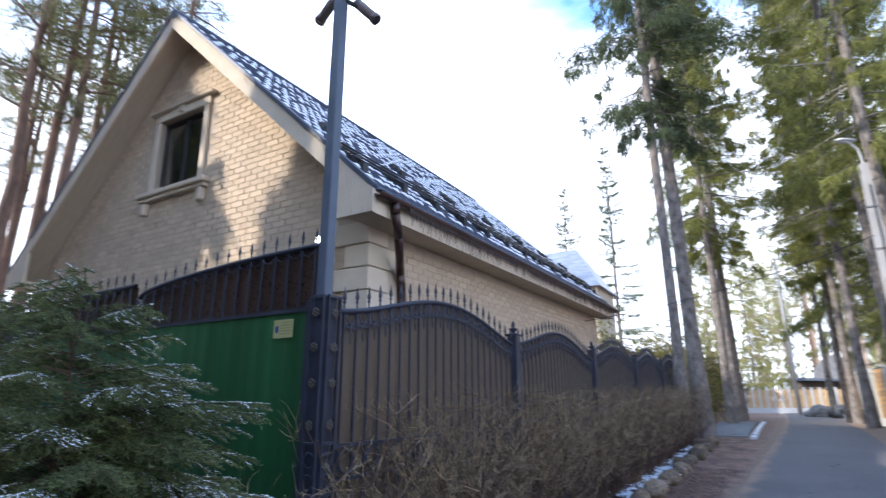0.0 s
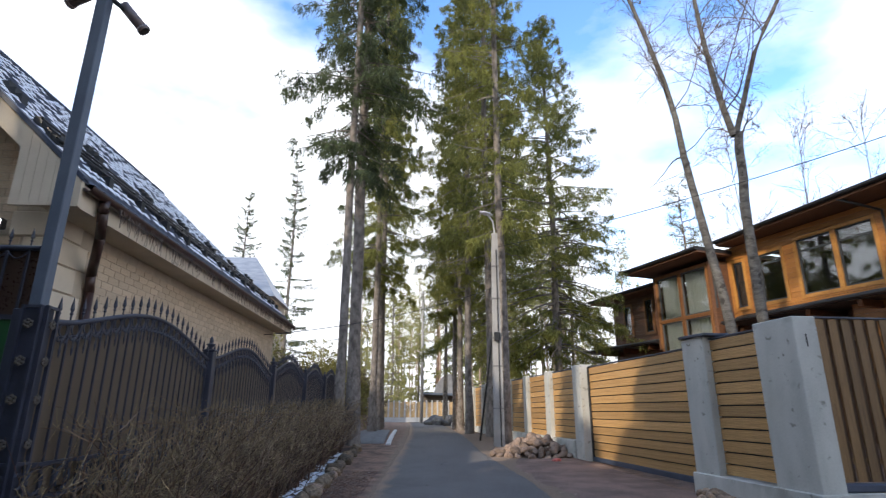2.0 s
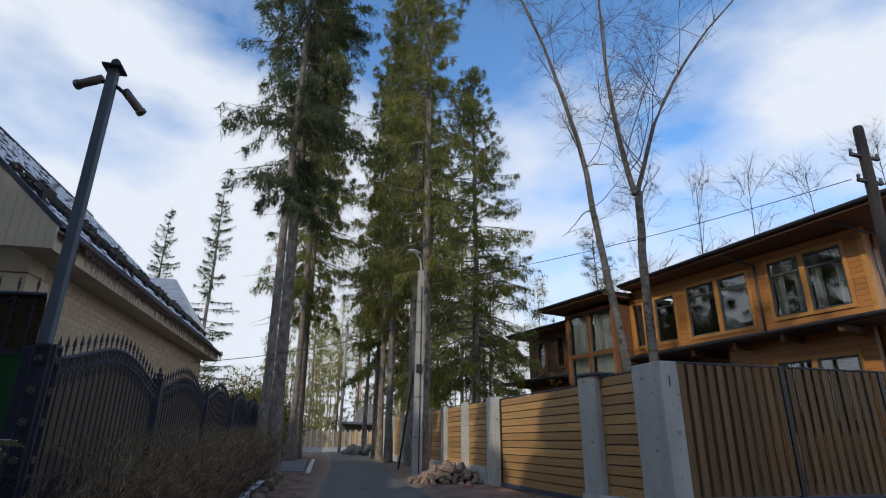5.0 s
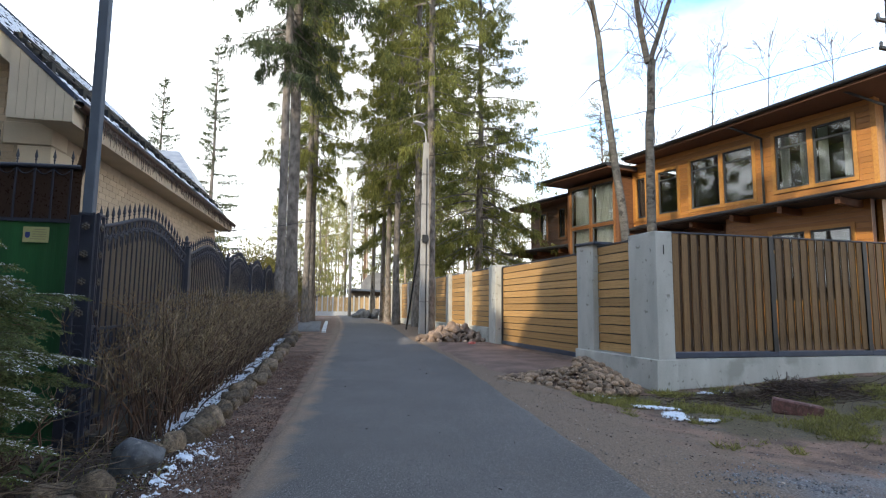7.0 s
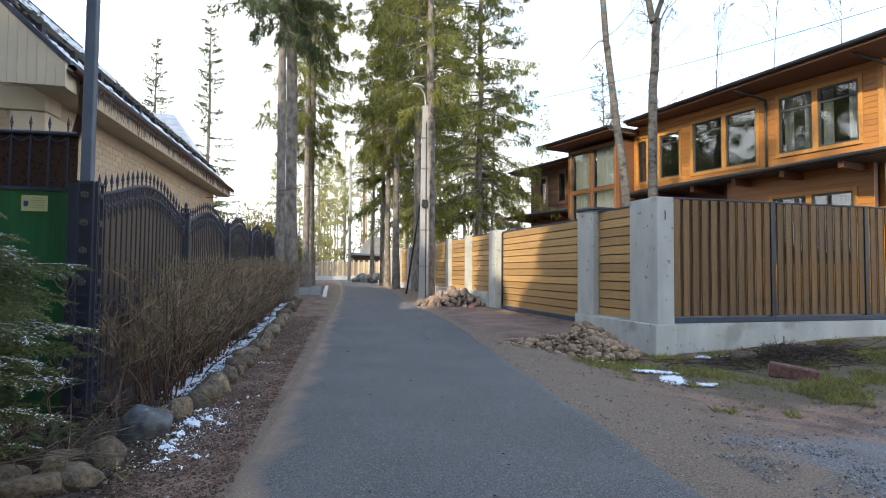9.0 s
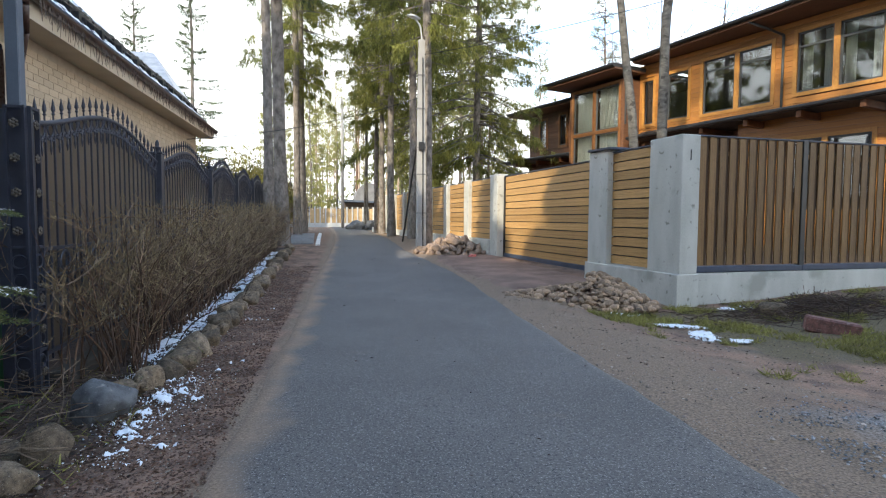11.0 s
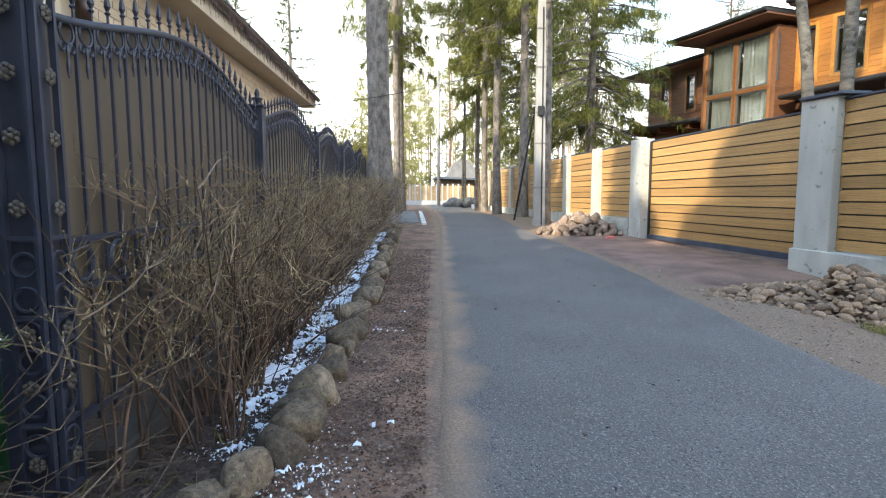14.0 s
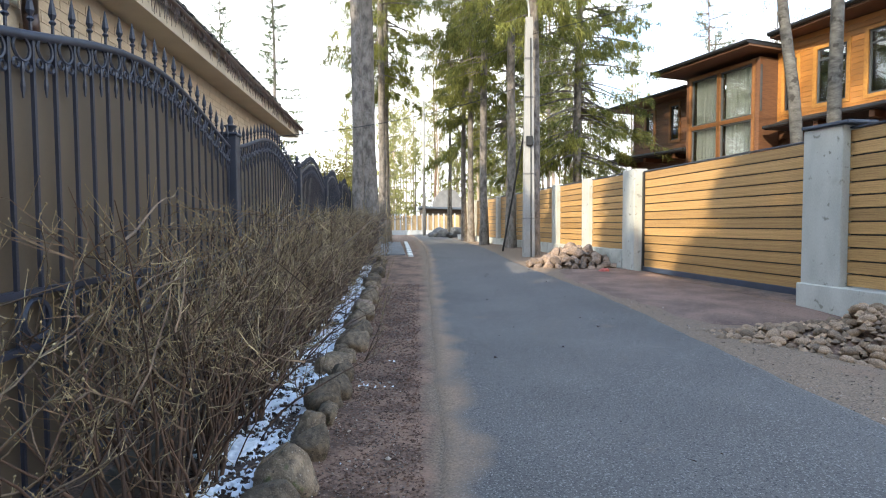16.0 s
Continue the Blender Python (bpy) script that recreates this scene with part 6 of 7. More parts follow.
snow_sheet(-1.6, -1.1, 3.0, 6.4, 0.72, 4, "scattered crumbs of snow on the needle-strewn verge")
snow_sheet(3.1, 4.4, 3.2, 4.9, 0.08, 5, "melting snow patch on the grass by the corner", lambda x, y: 1.5 * min((((x - cx) * ux + (y - cy) * uy) / a) ** 2 + (((y - cy) * ux - (x - cx) * uy) / b) ** 2 for cx, cy, ux, uy, a, b in ((3.64, 3.86, 0.58, 0.81, 0.50, 0.19), (3.74, 4.42, 1.0, -0.1, 0.36, 0.16), (3.92, 3.58, 1.0, 0.0, 0.17, 0.12))) - 1.0, 0.012, 1.1)
snow_sheet(5.1, 6.6, 5.30, 5.62, 0.10, 7, "thin slivers of snow at the foot of the picket fence", None, 0.016, 0.4)
snow_sheet(3.2, 4.0, 4.9, 5.5, 0.45, 6, "melting crumbs of snow beside the cobbles")

# loose crumbs of snow round the strip
rng = np.random.default_rng(61)
n = 3200
cy = np.where(np.arange(n) < 2600, 3.0 + 11.0 * rng.uniform(0, 1, n) ** 1.6, rng.uniform(1.4, 3.0, n))
cx = np.where(cy > 3, -1.97 + 0.02 * (cy - 3), -1.70 + 0.1 * (cy - 2.2)) + rng.normal(0, 0.14, n)
p = np.column_stack([cx, cy, ground_z(cx, cy) + 0.012])
v, f = lumps(p, rng.uniform(0.002, 0.0065, n), 0.8, rng)
tagged(part_np("snow_crumbs", v, f, M_SNOW), "loose crumbs of melting snow in the hedge bed", "snow", kind="stuff")

# hedge of bare shrubs
def shrub(seed, label, fine=1.0, stems=30):
    """A clipped leafless shrub: arching stems from one stool, side twigs that curve upwards, fine twiglets and buds."""
    rng = np.random.default_rng(seed)
    t = thing("hedge_shrub", Matrix.Identity(4), label, "shrub", "clipped hedge")
    main, mr, twig, tr, tip, pr, bud = [], [], [], [], [], [], []
    s, s7, s3 = np.linspace(0, 1, 10), np.linspace(0, 1, 7), np.linspace(0, 1, 3)
    for i in range(stems):
        b0 = np.array([rng.uniform(-0.20, 0.08), rng.uniform(-0.32, 0.32), -0.02])
        H = rng.uniform(0.72, 1.20)
        lean = np.array([rng.normal(0.06, 0.24), rng.normal(0, 0.36), 0.0])
        wob = np.cumsum(np.cumsum(rng.normal(0, 0.0085, (10, 3)), axis=0), axis=0)
        pts = b0 + np.array([0, 0, H]) * s[:, None] + lean * (s ** 1.6)[:, None] + wob
        main.append(pts)
        r = rng.uniform(0.004, 0.012)
        mr.append(np.linspace(r, 0.0013, 10))
        for j in range(int(rng.integers(6, 9) * fine)):
            q = rng.uniform(0.28, 1.0) ** 0.7
            bp = np.array([np.interp(q, s, pts[:, k]) for k in range(3)])
            d = np.array([rng.normal(0.12, 0.8), rng.normal(0, 0.8), rng.uniform(0.1, 1.1)])
            d /= np.linalg.norm(d)
            L = rng.uniform(0.12, 0.44)
            bend = np.array([rng.normal(0, 0.25), rng.normal(0, 0.25), rng.uniform(0.0, 0.45)]) * L
            tw = bp + d * (s7 * L)[:, None] + bend * (s7 ** 2)[:, None] + np.cumsum(rng.normal(0, 0.007, (7, 3)), axis=0) * s7[:, None] ** 0.5
            top = 1.25 + rng.uniform(-0.10, 0.05)
            over = np.maximum(tw[:, 2] - top, 0)
            tw[:, 2] -= over * 0.85
            twig.append(tw)
            tr.append(np.linspace(rng.uniform(0.0019, 0.0044), 0.0012, 7) / fine ** 0.5)
            for m in range(int(rng.integers(2, 5))):
                bq = tw[int(rng.integers(1, 7))]
                d2 = d + rng.normal(0, 0.65, 3) + np.array([0, 0, 0.35])
                d2 /= np.linalg.norm(d2)
                l2 = rng.uniform(0.03, 0.13)
                tl = bq + d2 * (s3 * l2)[:, None] + np.array([0, 0, 0.2 * l2]) * (s3 ** 2)[:, None] + rng.normal(0, 0.004, (3, 3)) * s3[:, None]
                tip.append(tl)
                pr.append(np.array([0.0019, 0.0015, 0.0009]) / fine ** 0.5)
                bud += [tl[1], tl[2]]
    v, f = tubes(np.array(main), np.array(mr), 5)
    tagged(part_np("stem_mass", v, f, M_STEM, t, "bare reddish-brown stems", True), kind="stuff")
    v, f = tubes(np.array(tip), np.array(pr), 3)
    vb, fb = lumps(np.array(bud), rng.uniform(0.0022, 0.0040, len(bud)) / fine ** 0.5, 1.5, rng)
    faces = f.tolist() + (fb + len(v)).tolist()
    tagged(part_np("tip_mass", np.concatenate([v, vb]), faces, M_TIP, t, "short olive-tan twiglets with swelling buds"), kind="stuff")
    v, f = tubes(np.array(twig), np.array(tr), 3)
    tagged(part_np("twig_mass", v, f, M_HTWIG, t, "tangled fine twigs"), kind="stuff")
    return t


shrubs = [shrub(91 + i, "bare clipped shrub with tangled grey-brown twigs before the fence") for i in range(3)]
shrubs += [shrub(96 + i, "bare clipped shrub with tangled grey-brown twigs before the fence", 0.55) for i in range(2)]
y, i = 3.42, 0
while y < 15.9:
    x = -2.17 + 0.012 * (y - 3) + rs.uniform(-0.03, 0.03)
    put(shrubs[i % 3] if y < 8.5 else shrubs[3 + i % 2], x, y, rs.uniform(1.02, 1.11), rs.uniform(-16, 16))
    y += rs.uniform(0.50, 0.60)
    i += 1


sparse = shrub(99, "sparse bare shrub before the corner pier", 0.6, 9)
put(sparse, -2.80, 2.38, 0.78, 77)
put(sparse, -2.36, 3.02, 0.92, 15)


def young_fir(seed, height, reach, label, fine=1.0):
    """A bushy young fir: close whorls of flat fronds, each twig with its needles, snow along the tops of the outer twigs."""
    rng = np.random.default_rng(seed)
    t = thing("young_fir", Matrix.Identity(4), label, "tree", "young firs")
    K = 5
    s = np.linspace(0, 1, K)
    up = np.array([0, 0, 1.0])
    zz = np.linspace(-0.1, height, 12)
    line = np.column_stack([np.cumsum(rng.normal(0, 0.006, (12, 2)), axis=0), zz])
    v, f = tubes(line[None], np.linspace(0.026, 0.003, 12)[None], 8)
    part_np("trunk", v, f, M_STEM, t, "thin brown stem", True)
    wood, wr, twigs = [], [], []
    for k in range(5):
        twigs.append((line[6 + k:8 + k], 0.2, 0.0))
    z = 0.16
    while z < height - 0.05:
        rel = z / height
        out = reach * float(np.interp(rel, [0, 0.15, 0.5, 0.60, 0.70, 0.85, 1.0], [0.62, 0.84, 1.0, 0.94, 0.66, 0.42, 0.10]))
        snowy = 0.75 if rel > 0.25 else 0.3
        for _ in range(int(rng.integers(10, 13) if rel < 0.64 else rng.integers(7, 10))):
            az = rng.uniform(0, 2 * math.pi)
            L = out * rng.uniform(0.45, 1.06)
            o = np.array([math.cos(az), math.sin(az), 0])
            side = np.array([-o[1], o[0], 0])
            rise = rng.uniform(0.10, 0.42) + 0.7 * max(0, rel - 0.62)
            dz = rise * s - (0.34 - 0.22 * rel) * s ** 2
            pts = np.array([0, 0, z + rng.uniform(-0.07, 0.07)]) + o * (s * L)[:, None] + up * (dz * L)[:, None] + np.cumsum(rng.normal(0, 0.007, (K, 3)), axis=0)
            wood.append(pts)
            wr.append(np.linspace(0.002 + 0.004 * L, 0.0018, K))
            white = rng.random() < snowy
            twigs.append((pts[1:], L * 0.75, 0.8 if white else 0.0))
            n = int(L / 0.040)
            for i in range(n):
                q = 0.18 + 0.82 * i / max(1, n)
                bp = np.array([np.interp(q, s, pts[:, k]) for k in range(3)])
                sd = 1 if i % 2 else -1
                d = o * rng.uniform(0.6, 0.95) + side * sd * rng.uniform(0.5, 0.85) + up * rng.uniform(-0.22, 0.06)
                d /= np.linalg.norm(d)
                TL = (0.09 + 0.30 * L * (1 - q)) * rng.uniform(0.7, 1.2)
                tp = bp + d * (s * TL)[:, None] - up * (0.26 * TL * s ** 2)[:, None]
                wood.append(tp)
                wr.append(np.linspace(0.0020, 0.0011, K))
                snow = 1.0 if white and q > 0.42 and rng.random() < 0.42 else 0.0
                twigs.append((tp, TL, snow))
                if TL > 0.12:
                    for j in (1, 2, 3):
                        d2 = d + side * rng.choice([-1, 1]) * 0.75 + rng.normal(0, 0.13, 3)
                        d2 /= np.linalg.norm(d2)
                        sp = tp[j] + d2 * (s * TL * 0.45)[:, None] - up * (0.13 * TL * s ** 2)[:, None]
                        twigs.append((sp, TL * 0.45, snow * 0.7))
        z += rng.uniform(0.085, 0.115)
    v, f = tubes(np.array(wood), np.array(wr), 3)
    tagged(part_np("twig_mass", v, f, M_STEM, t, "brown twigs"), kind="stuff")
    P, D, S, SD = [], [], [], []
    for tp, L, snow in twigs:
        n = max(6, int(L / 0.0042 * fine))
        q = rng.uniform(0, len(tp) - 1, n)
        p = np.stack([np.interp(q, np.arange(len(tp)), tp[:, k]) for k in range(3)], -1)
        ax = tp[-1] - tp[0]
        ax = ax / (np.linalg.norm(ax) + 1e-9)
        d = rng.normal(0, 1, (n, 3))
        d[:, 2] = d[:, 2] * 0.55 + 0.2
        d -= (d @ ax)[:, None] * ax
        d /= np.linalg.norm(d, axis=1, keepdims=True) + 1e-9
        P.append(p)
        D.append(d + ax * 0.9)
        if snow:
            k = max(3, int(L / 0.0068 * fine * snow))
            q = rng.uniform(0.12, 1, k) * (len(tp) - 1)
            S.append(np.stack([np.interp(q, np.arange(len(tp)), tp[:, j]) for j in range(3)], -1) + up * 0.009 + rng.normal(0, 0.0045, (k, 3)) * np.array([1, 1, 0.4]))
            SD.append(ax + rng.normal(0, 0.40, (k, 3)) * np.array([1, 1, 0.3]))
    P, D, S, SD = np.concatenate(P), np.concatenate(D), np.concatenate(S), np.concatenate(SD)
    v, f = blades(P, D, rng.uniform(0.018, 0.030, len(P)), rng.uniform(0.0050, 0.0085, len(P)) / fine ** 0.5, rng)
    tagged(part_np("needle_mass", v, f, M_FIR, t, "short green needles"), kind="stuff")
    SD /= np.linalg.norm(SD, axis=1, keepdims=True)
    cr = np.cross(SD, up + rng.normal(0, 0.7, (len(S), 3)))
    ln, w = rng.uniform(0.012, 0.024, (len(S), 1)), rng.uniform(0.0022, 0.0048, (len(S), 1))
    v = np.stack([S, S + SD * ln * 0.45 + cr * w / 2, S + SD * ln, S + SD * ln * 0.45 - cr * w / 2], 1).reshape(-1, 3)
    tagged(part_np("snow_dusting", v, np.arange(len(v)).reshape(-1, 4), M_SNOW, t, "thin coat of snow on the upper sides of the twigs"), kind="stuff")
    return t


fir = young_fir(111, 1.95, 1.05, "young fir dusted with snow before the green sheet fence")
put(fir, -3.12, 1.50)
fir_b = young_fir(112, 2.1, 1.1, "second young fir dusted with snow further along the green sheet fence", 0.25)
put(fir_b, -4.75, 1.6)

# grass by the corner and in the bed
rng = np.random.default_rng(17)
pts = []
while len(pts) < 22000:
    x, y = rng.uniform(2.9, 9.5), rng.uniform(1.9, 5.78)
    if noise.noise(Vector((x * 1.1, y * 1.1, 4))) + 0.5 * noise.noise(Vector((x * 4, y * 4, 2))) > -0.02 + 0.30 * max(0, 3.4 - y) + 0.1 * max(0, x - 7):
        pts.append((x, y, gz(x, y)))
pts = np.array(pts)
d = rng.normal(0, 0.6, (len(pts), 3))
d[:, 2] = rng.uniform(0.3, 1.0, len(pts))
v, f = blades(pts, d, rng.uniform(0.03, 0.12, len(pts)), rng.uniform(0.006, 0.013, len(pts)), rng)
tagged(part_np("grass", v, f, M_GRASS), "short thin spring grass by the fence corner", "grass", kind="stuff")
pts = np.column_stack([rng.uniform(-2.9, -1.75, 420), rng.uniform(1.0, 3.3, 420), np.zeros(420)])
d = rng.normal(0, 0.9, (420, 3))
d[:, 2] = rng.uniform(0.15, 0.9, 420)
v, f = blades(pts, d, rng.uniform(0.05, 0.16, 420), rng.uniform(0.005, 0.012, 420), rng)
tagged(part_np("grass", v, f, M_GRASS), "sparse weeds in the bed beside the young fir", "grass", kind="stuff")
weed = thing("weed_plant", pose(-2.55, 2.05, gz(-2.55, 2.05)), "low green weed with broad strap leaves beside the boulder", "plant")
for k in range(8):
    az, L, w = k * 0.83 + rng.uniform(-0.2, 0.2), rng.uniform(0.16, 0.28), rng.uniform(0.014, 0.022)
    v, f = [], []
    for q in np.linspace(0, 1, 7):
        r, z = L * q, 0.02 + 0.35 * L * math.sin(2.3 * q)
        hw = w * math.sin(math.pi * (0.12 + 0.88 * q)) + 0.001
        for sg in (-1, 0, 1):
            v.append((r * math.cos(az) - sg * hw * math.sin(az), r * math.sin(az) + sg * hw * math.cos(az), z + 0.006 * abs(sg)))
    for i in range(6):
        for j in range(2):
            a = i * 3 + j
            f.append((a, a + 1, a + 4, a + 3))
    part_np("leaf", v, f, M_WEED, weed, "", True)
n = 170
c = np.column_stack([rng.uniform(-3.1, -2.05, n), rng.uniform(1.3, 3.0, n), rng.uniform(0.02, 0.16, n)])
c = c[(c[:, 0] + 2.02) ** 2 + (c[:, 1] - 2.25) ** 2 > 0.06]
n = len(c)
d = rng.normal(0, 1, (n, 3)) * np.array([1, 1, 0.25])
d /= np.linalg.norm(d, axis=1, keepdims=True)
ln = c[:, None, :] + d[:, None, :] * (np.linspace(-0.5, 0.5, 6)[None, :, None] * rng.uniform(0.15, 0.75, (n, 1, 1))) + np.cumsum(rng.normal(0, 0.012, (n, 6, 3)), axis=1)
ln[..., 2] = np.maximum(ln[..., 2], 0.012)
v, f = tubes(ln, np.repeat(rng.uniform(0.001, 0.0035, (n, 1)), 6, 1), 4)
tagged(part_np("dead_stalks", v, f, M_TWIG), "dead stalks and fallen sticks in the bed by the pier", "sticks", kind="stuff")
n = 90
ry = rng.uniform(-0.5, 14, n)
rx = lane_x(ry) + rng.uniform(-1.1, 1.25, n)
p = np.column_stack([rx, ry, ground_z(rx, ry) + 0.037])
d = rng.normal(0, 1, (n, 3)) * np.array([1, 1, 0.08])
v, f = blades(p, d, rng.uniform(0.012, 0.05, n), rng.uniform(0.006, 0.02, n), rng)
tagged(part_np("road_litter", v, f, M_BRUSH), "dark leaf and bark bits lying on the asphalt", "litter", kind="stuff")
# needles, cones and twigs lying on the verge
pts = np.column_stack([rng.uniform(-1.8, -1.14, 16000), 0.2 + 11 * rng.uniform(0, 1, 16000) ** 1.4, np.zeros(16000)])
pts[:, 0] += 0.05 * (pts[:, 1] - 3)
pts[:, 2] = ground_z(pts[:, 0], pts[:, 1]) + 0.012
d = rng.normal(0, 1, (len(pts), 3))
d[:, 2] *= 0.12
v, f = blades(pts, d, rng.uniform(0.012, 0.04, len(pts)), rng.uniform(0.003, 0.007, len(pts)), rng)
tagged(part_np("needle_litter", v, f, M_LITTER), "brown needles and twig litter on the verge", "litter", kind="stuff")

pts = np.column_stack([rng.uniform(-3.6, -1.75, 4500), rng.uniform(0.6, 3.2, 4500), np.zeros(4500)])
pts = np.concatenate([pts, np.column_stack([rng.uniform(-2.42, -1.85, 3600), rng.uniform(3.0, 8.5, 3600), np.zeros(3600)])])
pts[:, 2] = ground_z(pts[:, 0], pts[:, 1]) + 0.014
d = rng.normal(0, 1, (len(pts), 3))
d[:, 2] *= 0.2
v, f = blades(pts, d, rng.uniform(0.02, 0.07, len(pts)), rng.uniform(0.006, 0.02, len(pts)), rng)
tagged(part_np("leaf_litter", v, f, M_BRUSH), "dark leaf litter in the bed under the young fir and the hedge", "litter", kind="stuff")
# dead leaves and twig bits on the other verge
pts = np.column_stack([rng.uniform(1.7, 6.5, 1800), rng.uniform(1.2, 7.0, 1800), np.zeros(1800)])
pts = pts[(pts[:, 0] > lane_x(pts[:, 1]) + 1.5) & (pts[:, 0] < 4.5) | (pts[:, 1] < 5.6) & (pts[:, 0] > 4.0)]
pts[:, 2] = ground_z(pts[:, 0], pts[:, 1]) + 0.014
d = rng.normal(0, 1, (len(pts), 3))
d[:, 2] *= 0.15
v, f = blades(pts, d, rng.uniform(0.012, 0.05, len(pts)), rng.uniform(0.004, 0.012, len(pts)), rng)
tagged(part_np("leaf_litter", v, f, M_BRUSH), "brown leaf and twig litter on the verge by the fence corner", "litter", kind="stuff")
n = 9000
cy = 0.2 + 10.0 * rng.uniform(0, 1, n) ** 1.5
cx = -1.86 + 0.74 * rng.uniform(0, 1, n) ** 1.25 + 0.035 * (cy - 3)
p = np.column_stack([cx, cy, ground_z(cx, cy) + 0.006])
v, f = lumps(p, rng.uniform(0.004, 0.012, n), 0.6, rng)
tagged(part_np("soil_crumbs", v, f, M_LITTER), "crumbs of red-brown earth and bark on the verge", "litter", kind="stuff")
# grit and pebbles
n = 8000
gx_, gy_ = rng.uniform(0, 1, n), -0.6 + 12.5 * rng.uniform(0, 1, n) ** 1.5
left = rng.uniform(0, 1, n) < 0.35
px_ = np.where(left, -1.85 + 0.62 * gx_ + 0.05 * (gy_ - 3), lane_x(gy_) + 1.30 + 0.02 * np.clip(gy_ - 3, -4, 6) + 4.0 * gx_ ** 1.6)
ok = px_ < 4.55 - 0.0735 * (gy_ - 5.74)
px_, gy_ = px_[ok], gy_[ok]
p = np.column_stack([px_, gy_, ground_z(px_, gy_) + 0.012])
v, f = lumps(p, rng.uniform(0.003, 0.008, len(p)) * (1 + 1.3 * (rng.uniform(0, 1, len(p)) > 0.94)), 0.7, rng)
tagged(part_np("pebbles", v, f, M_PEBBLE), "grit and small pebbles on the verges", "pebbles", kind="stuff")

gp = np.column_stack([rng.uniform(1.9, 5.2, 5200), rng.normal(0.75, 0.42, 5200), np.zeros(5200)])
gp = gp[(gp[:, 0] > lane_x(gp[:, 1]) + 1.75) & (np.sin(gp[:, 0] * 5 + 2 * np.sin(gp[:, 1] * 6)) > -0.5)]
gp[:, 2] = ground_z(gp[:, 0], gp[:, 1]) + 0.010
v, f = lumps(gp, rng.uniform(0.004, 0.011, len(gp)), 0.7, rng)
tagged(part_np("gravel", v, f, M_GRAVEL), "loose grey gravel spread beside the lane", "gravel", kind="stuff")

# ---- bricks of the cream house ----
tmp = boxed(-0.5, 0.5, -0.02, 0.008, 0, 1)
ME_BRICK = bpy.data.meshes.new("brick")
tmp.to_mesh(ME_BRICK)
tmp.free()
ME_BRICK.materials.append(M_BRICK)
PITCH, BL, BH = 0.092, 0.262, 0.081
rest_g, rest_s = [], []


def brick_block(c, sx, sy, sz):
    k = np.array([[-1, -1, -1], [1, -1, -1], [1, 1, -1], [-1, 1, -1], [-1, -1, 1], [1, -1, 1], [1, 1, 1], [-1, 1, 1]], float) / 2
    return k * np.array([sx, sy, sz]) + np.array(c)


n_loose = 0
for r in range(62):
    z = 1.95 + r * PITCH
    x = WLX + (0 if r % 2 else BL / 2)
    while x < WX - 0.36:
        a, c = x, x + BL - 0.012
        c = min(c, WX - (0.36 if int((z - 0.25) / 0.29) % 2 else 0.52))
        x += BL
        if c - a < 0.05 or z + BH > min(gable_top(a), gable_top(c)) - 0.02:
            continue
        if z + BH > WIN[2] - 0.15 and z < WIN[3] + 0.22 and c > WIN[0] - 0.18 and a < WIN[1] + 0.18:
            continue
        if a > -6.3 and z > 2.1 and n_loose < 300:
            n_loose += 1
            share("brick", ME_BRICK, Matrix.Translation(((a + c) / 2, WY, z)) @ Matrix.Rotation(math.pi, 4, "Z") @ Matrix.Diagonal((c - a, 1, BH, 1)), wall_g)
        else:
            rest_g.append(brick_block(((a + c) / 2, WY + 0.006, z + BH / 2), c - a, 0.028, BH))
n_loose = 0
for r in range(15):
    z = 1.85 + r * PITCH
    y = WY + 0.55 + (0 if r % 2 else BL / 2)
    while y < FY - 0.7:
        a, c = y, y + BL - 0.012
        y += BL
        if n_loose < 280 and a < 10.0:
            n_loose += 1
            share("brick", ME_BRICK, Matrix.Translation((WX, (a + c) / 2, z)) @ Matrix.Rotation(-math.pi / 2, 4, "Z") @ Matrix.Diagonal((c - a, 1, BH, 1)), wall_s)
        else:
            rest_s.append(brick_block((WX - 0.006, (a + c) / 2, z + BH / 2), 0.028, c - a, BH))
BF_ = np.array([[0, 3, 2, 1], [4, 5, 6, 7], [0, 1, 5, 4], [1, 2, 6, 5], [2, 3, 7, 6], [3, 0, 4, 7]])
for blocks, w in ((rest_g, wall_g), (rest_s, wall_s)):
    v = np.concatenate(blocks)
    f = (np.arange(len(blocks))[:, None, None] * 8 + BF_[None]).reshape(-1, 4)
    tagged(part_np("brickwork", v, f, M_BRICK, w), kind="stuff")

# snow caught on the tiles, snow guard, hanging light string, floodlight
rng = np.random.default_rng(23)
L = math.hypot(EX - RX, RZ - EZ)
sx_, nz_ = (EX - RX) / L, (RZ - EZ) / L
P = []
for c in range(20):
    for k in range(60):
        if c and rng.random() < 0.72:
            s = (c + rng.uniform(0.3, 0.4)) / 20
            yy = GY + (k + 0.5 + rng.uniform(-0.1, 0.1)) * (FY - GY) / 60
            P.append((EX + (RX - EX) * s + 0.074 * nz_, yy, EZ + (RZ - EZ) * s + 0.074 * sx_))
P = np.array(P)
n = len(P)
along, down = np.array([0, 1.0, 0]), np.array([sx_, 0, -nz_])
up = np.array([nz_, 0, sx_])
v, f = [], []
for k, ang in enumerate(np.arange(8) * math.pi / 4):
    r = rng.uniform(0.75, 1.15, (n, 1))
    v.append(P + along * (0.070 * math.cos(ang)) * r + down * (0.090 * math.sin(ang)) * r - up * 0.014)
v = np.stack([*v, P + up * 0.012], 1).reshape(-1, 3)
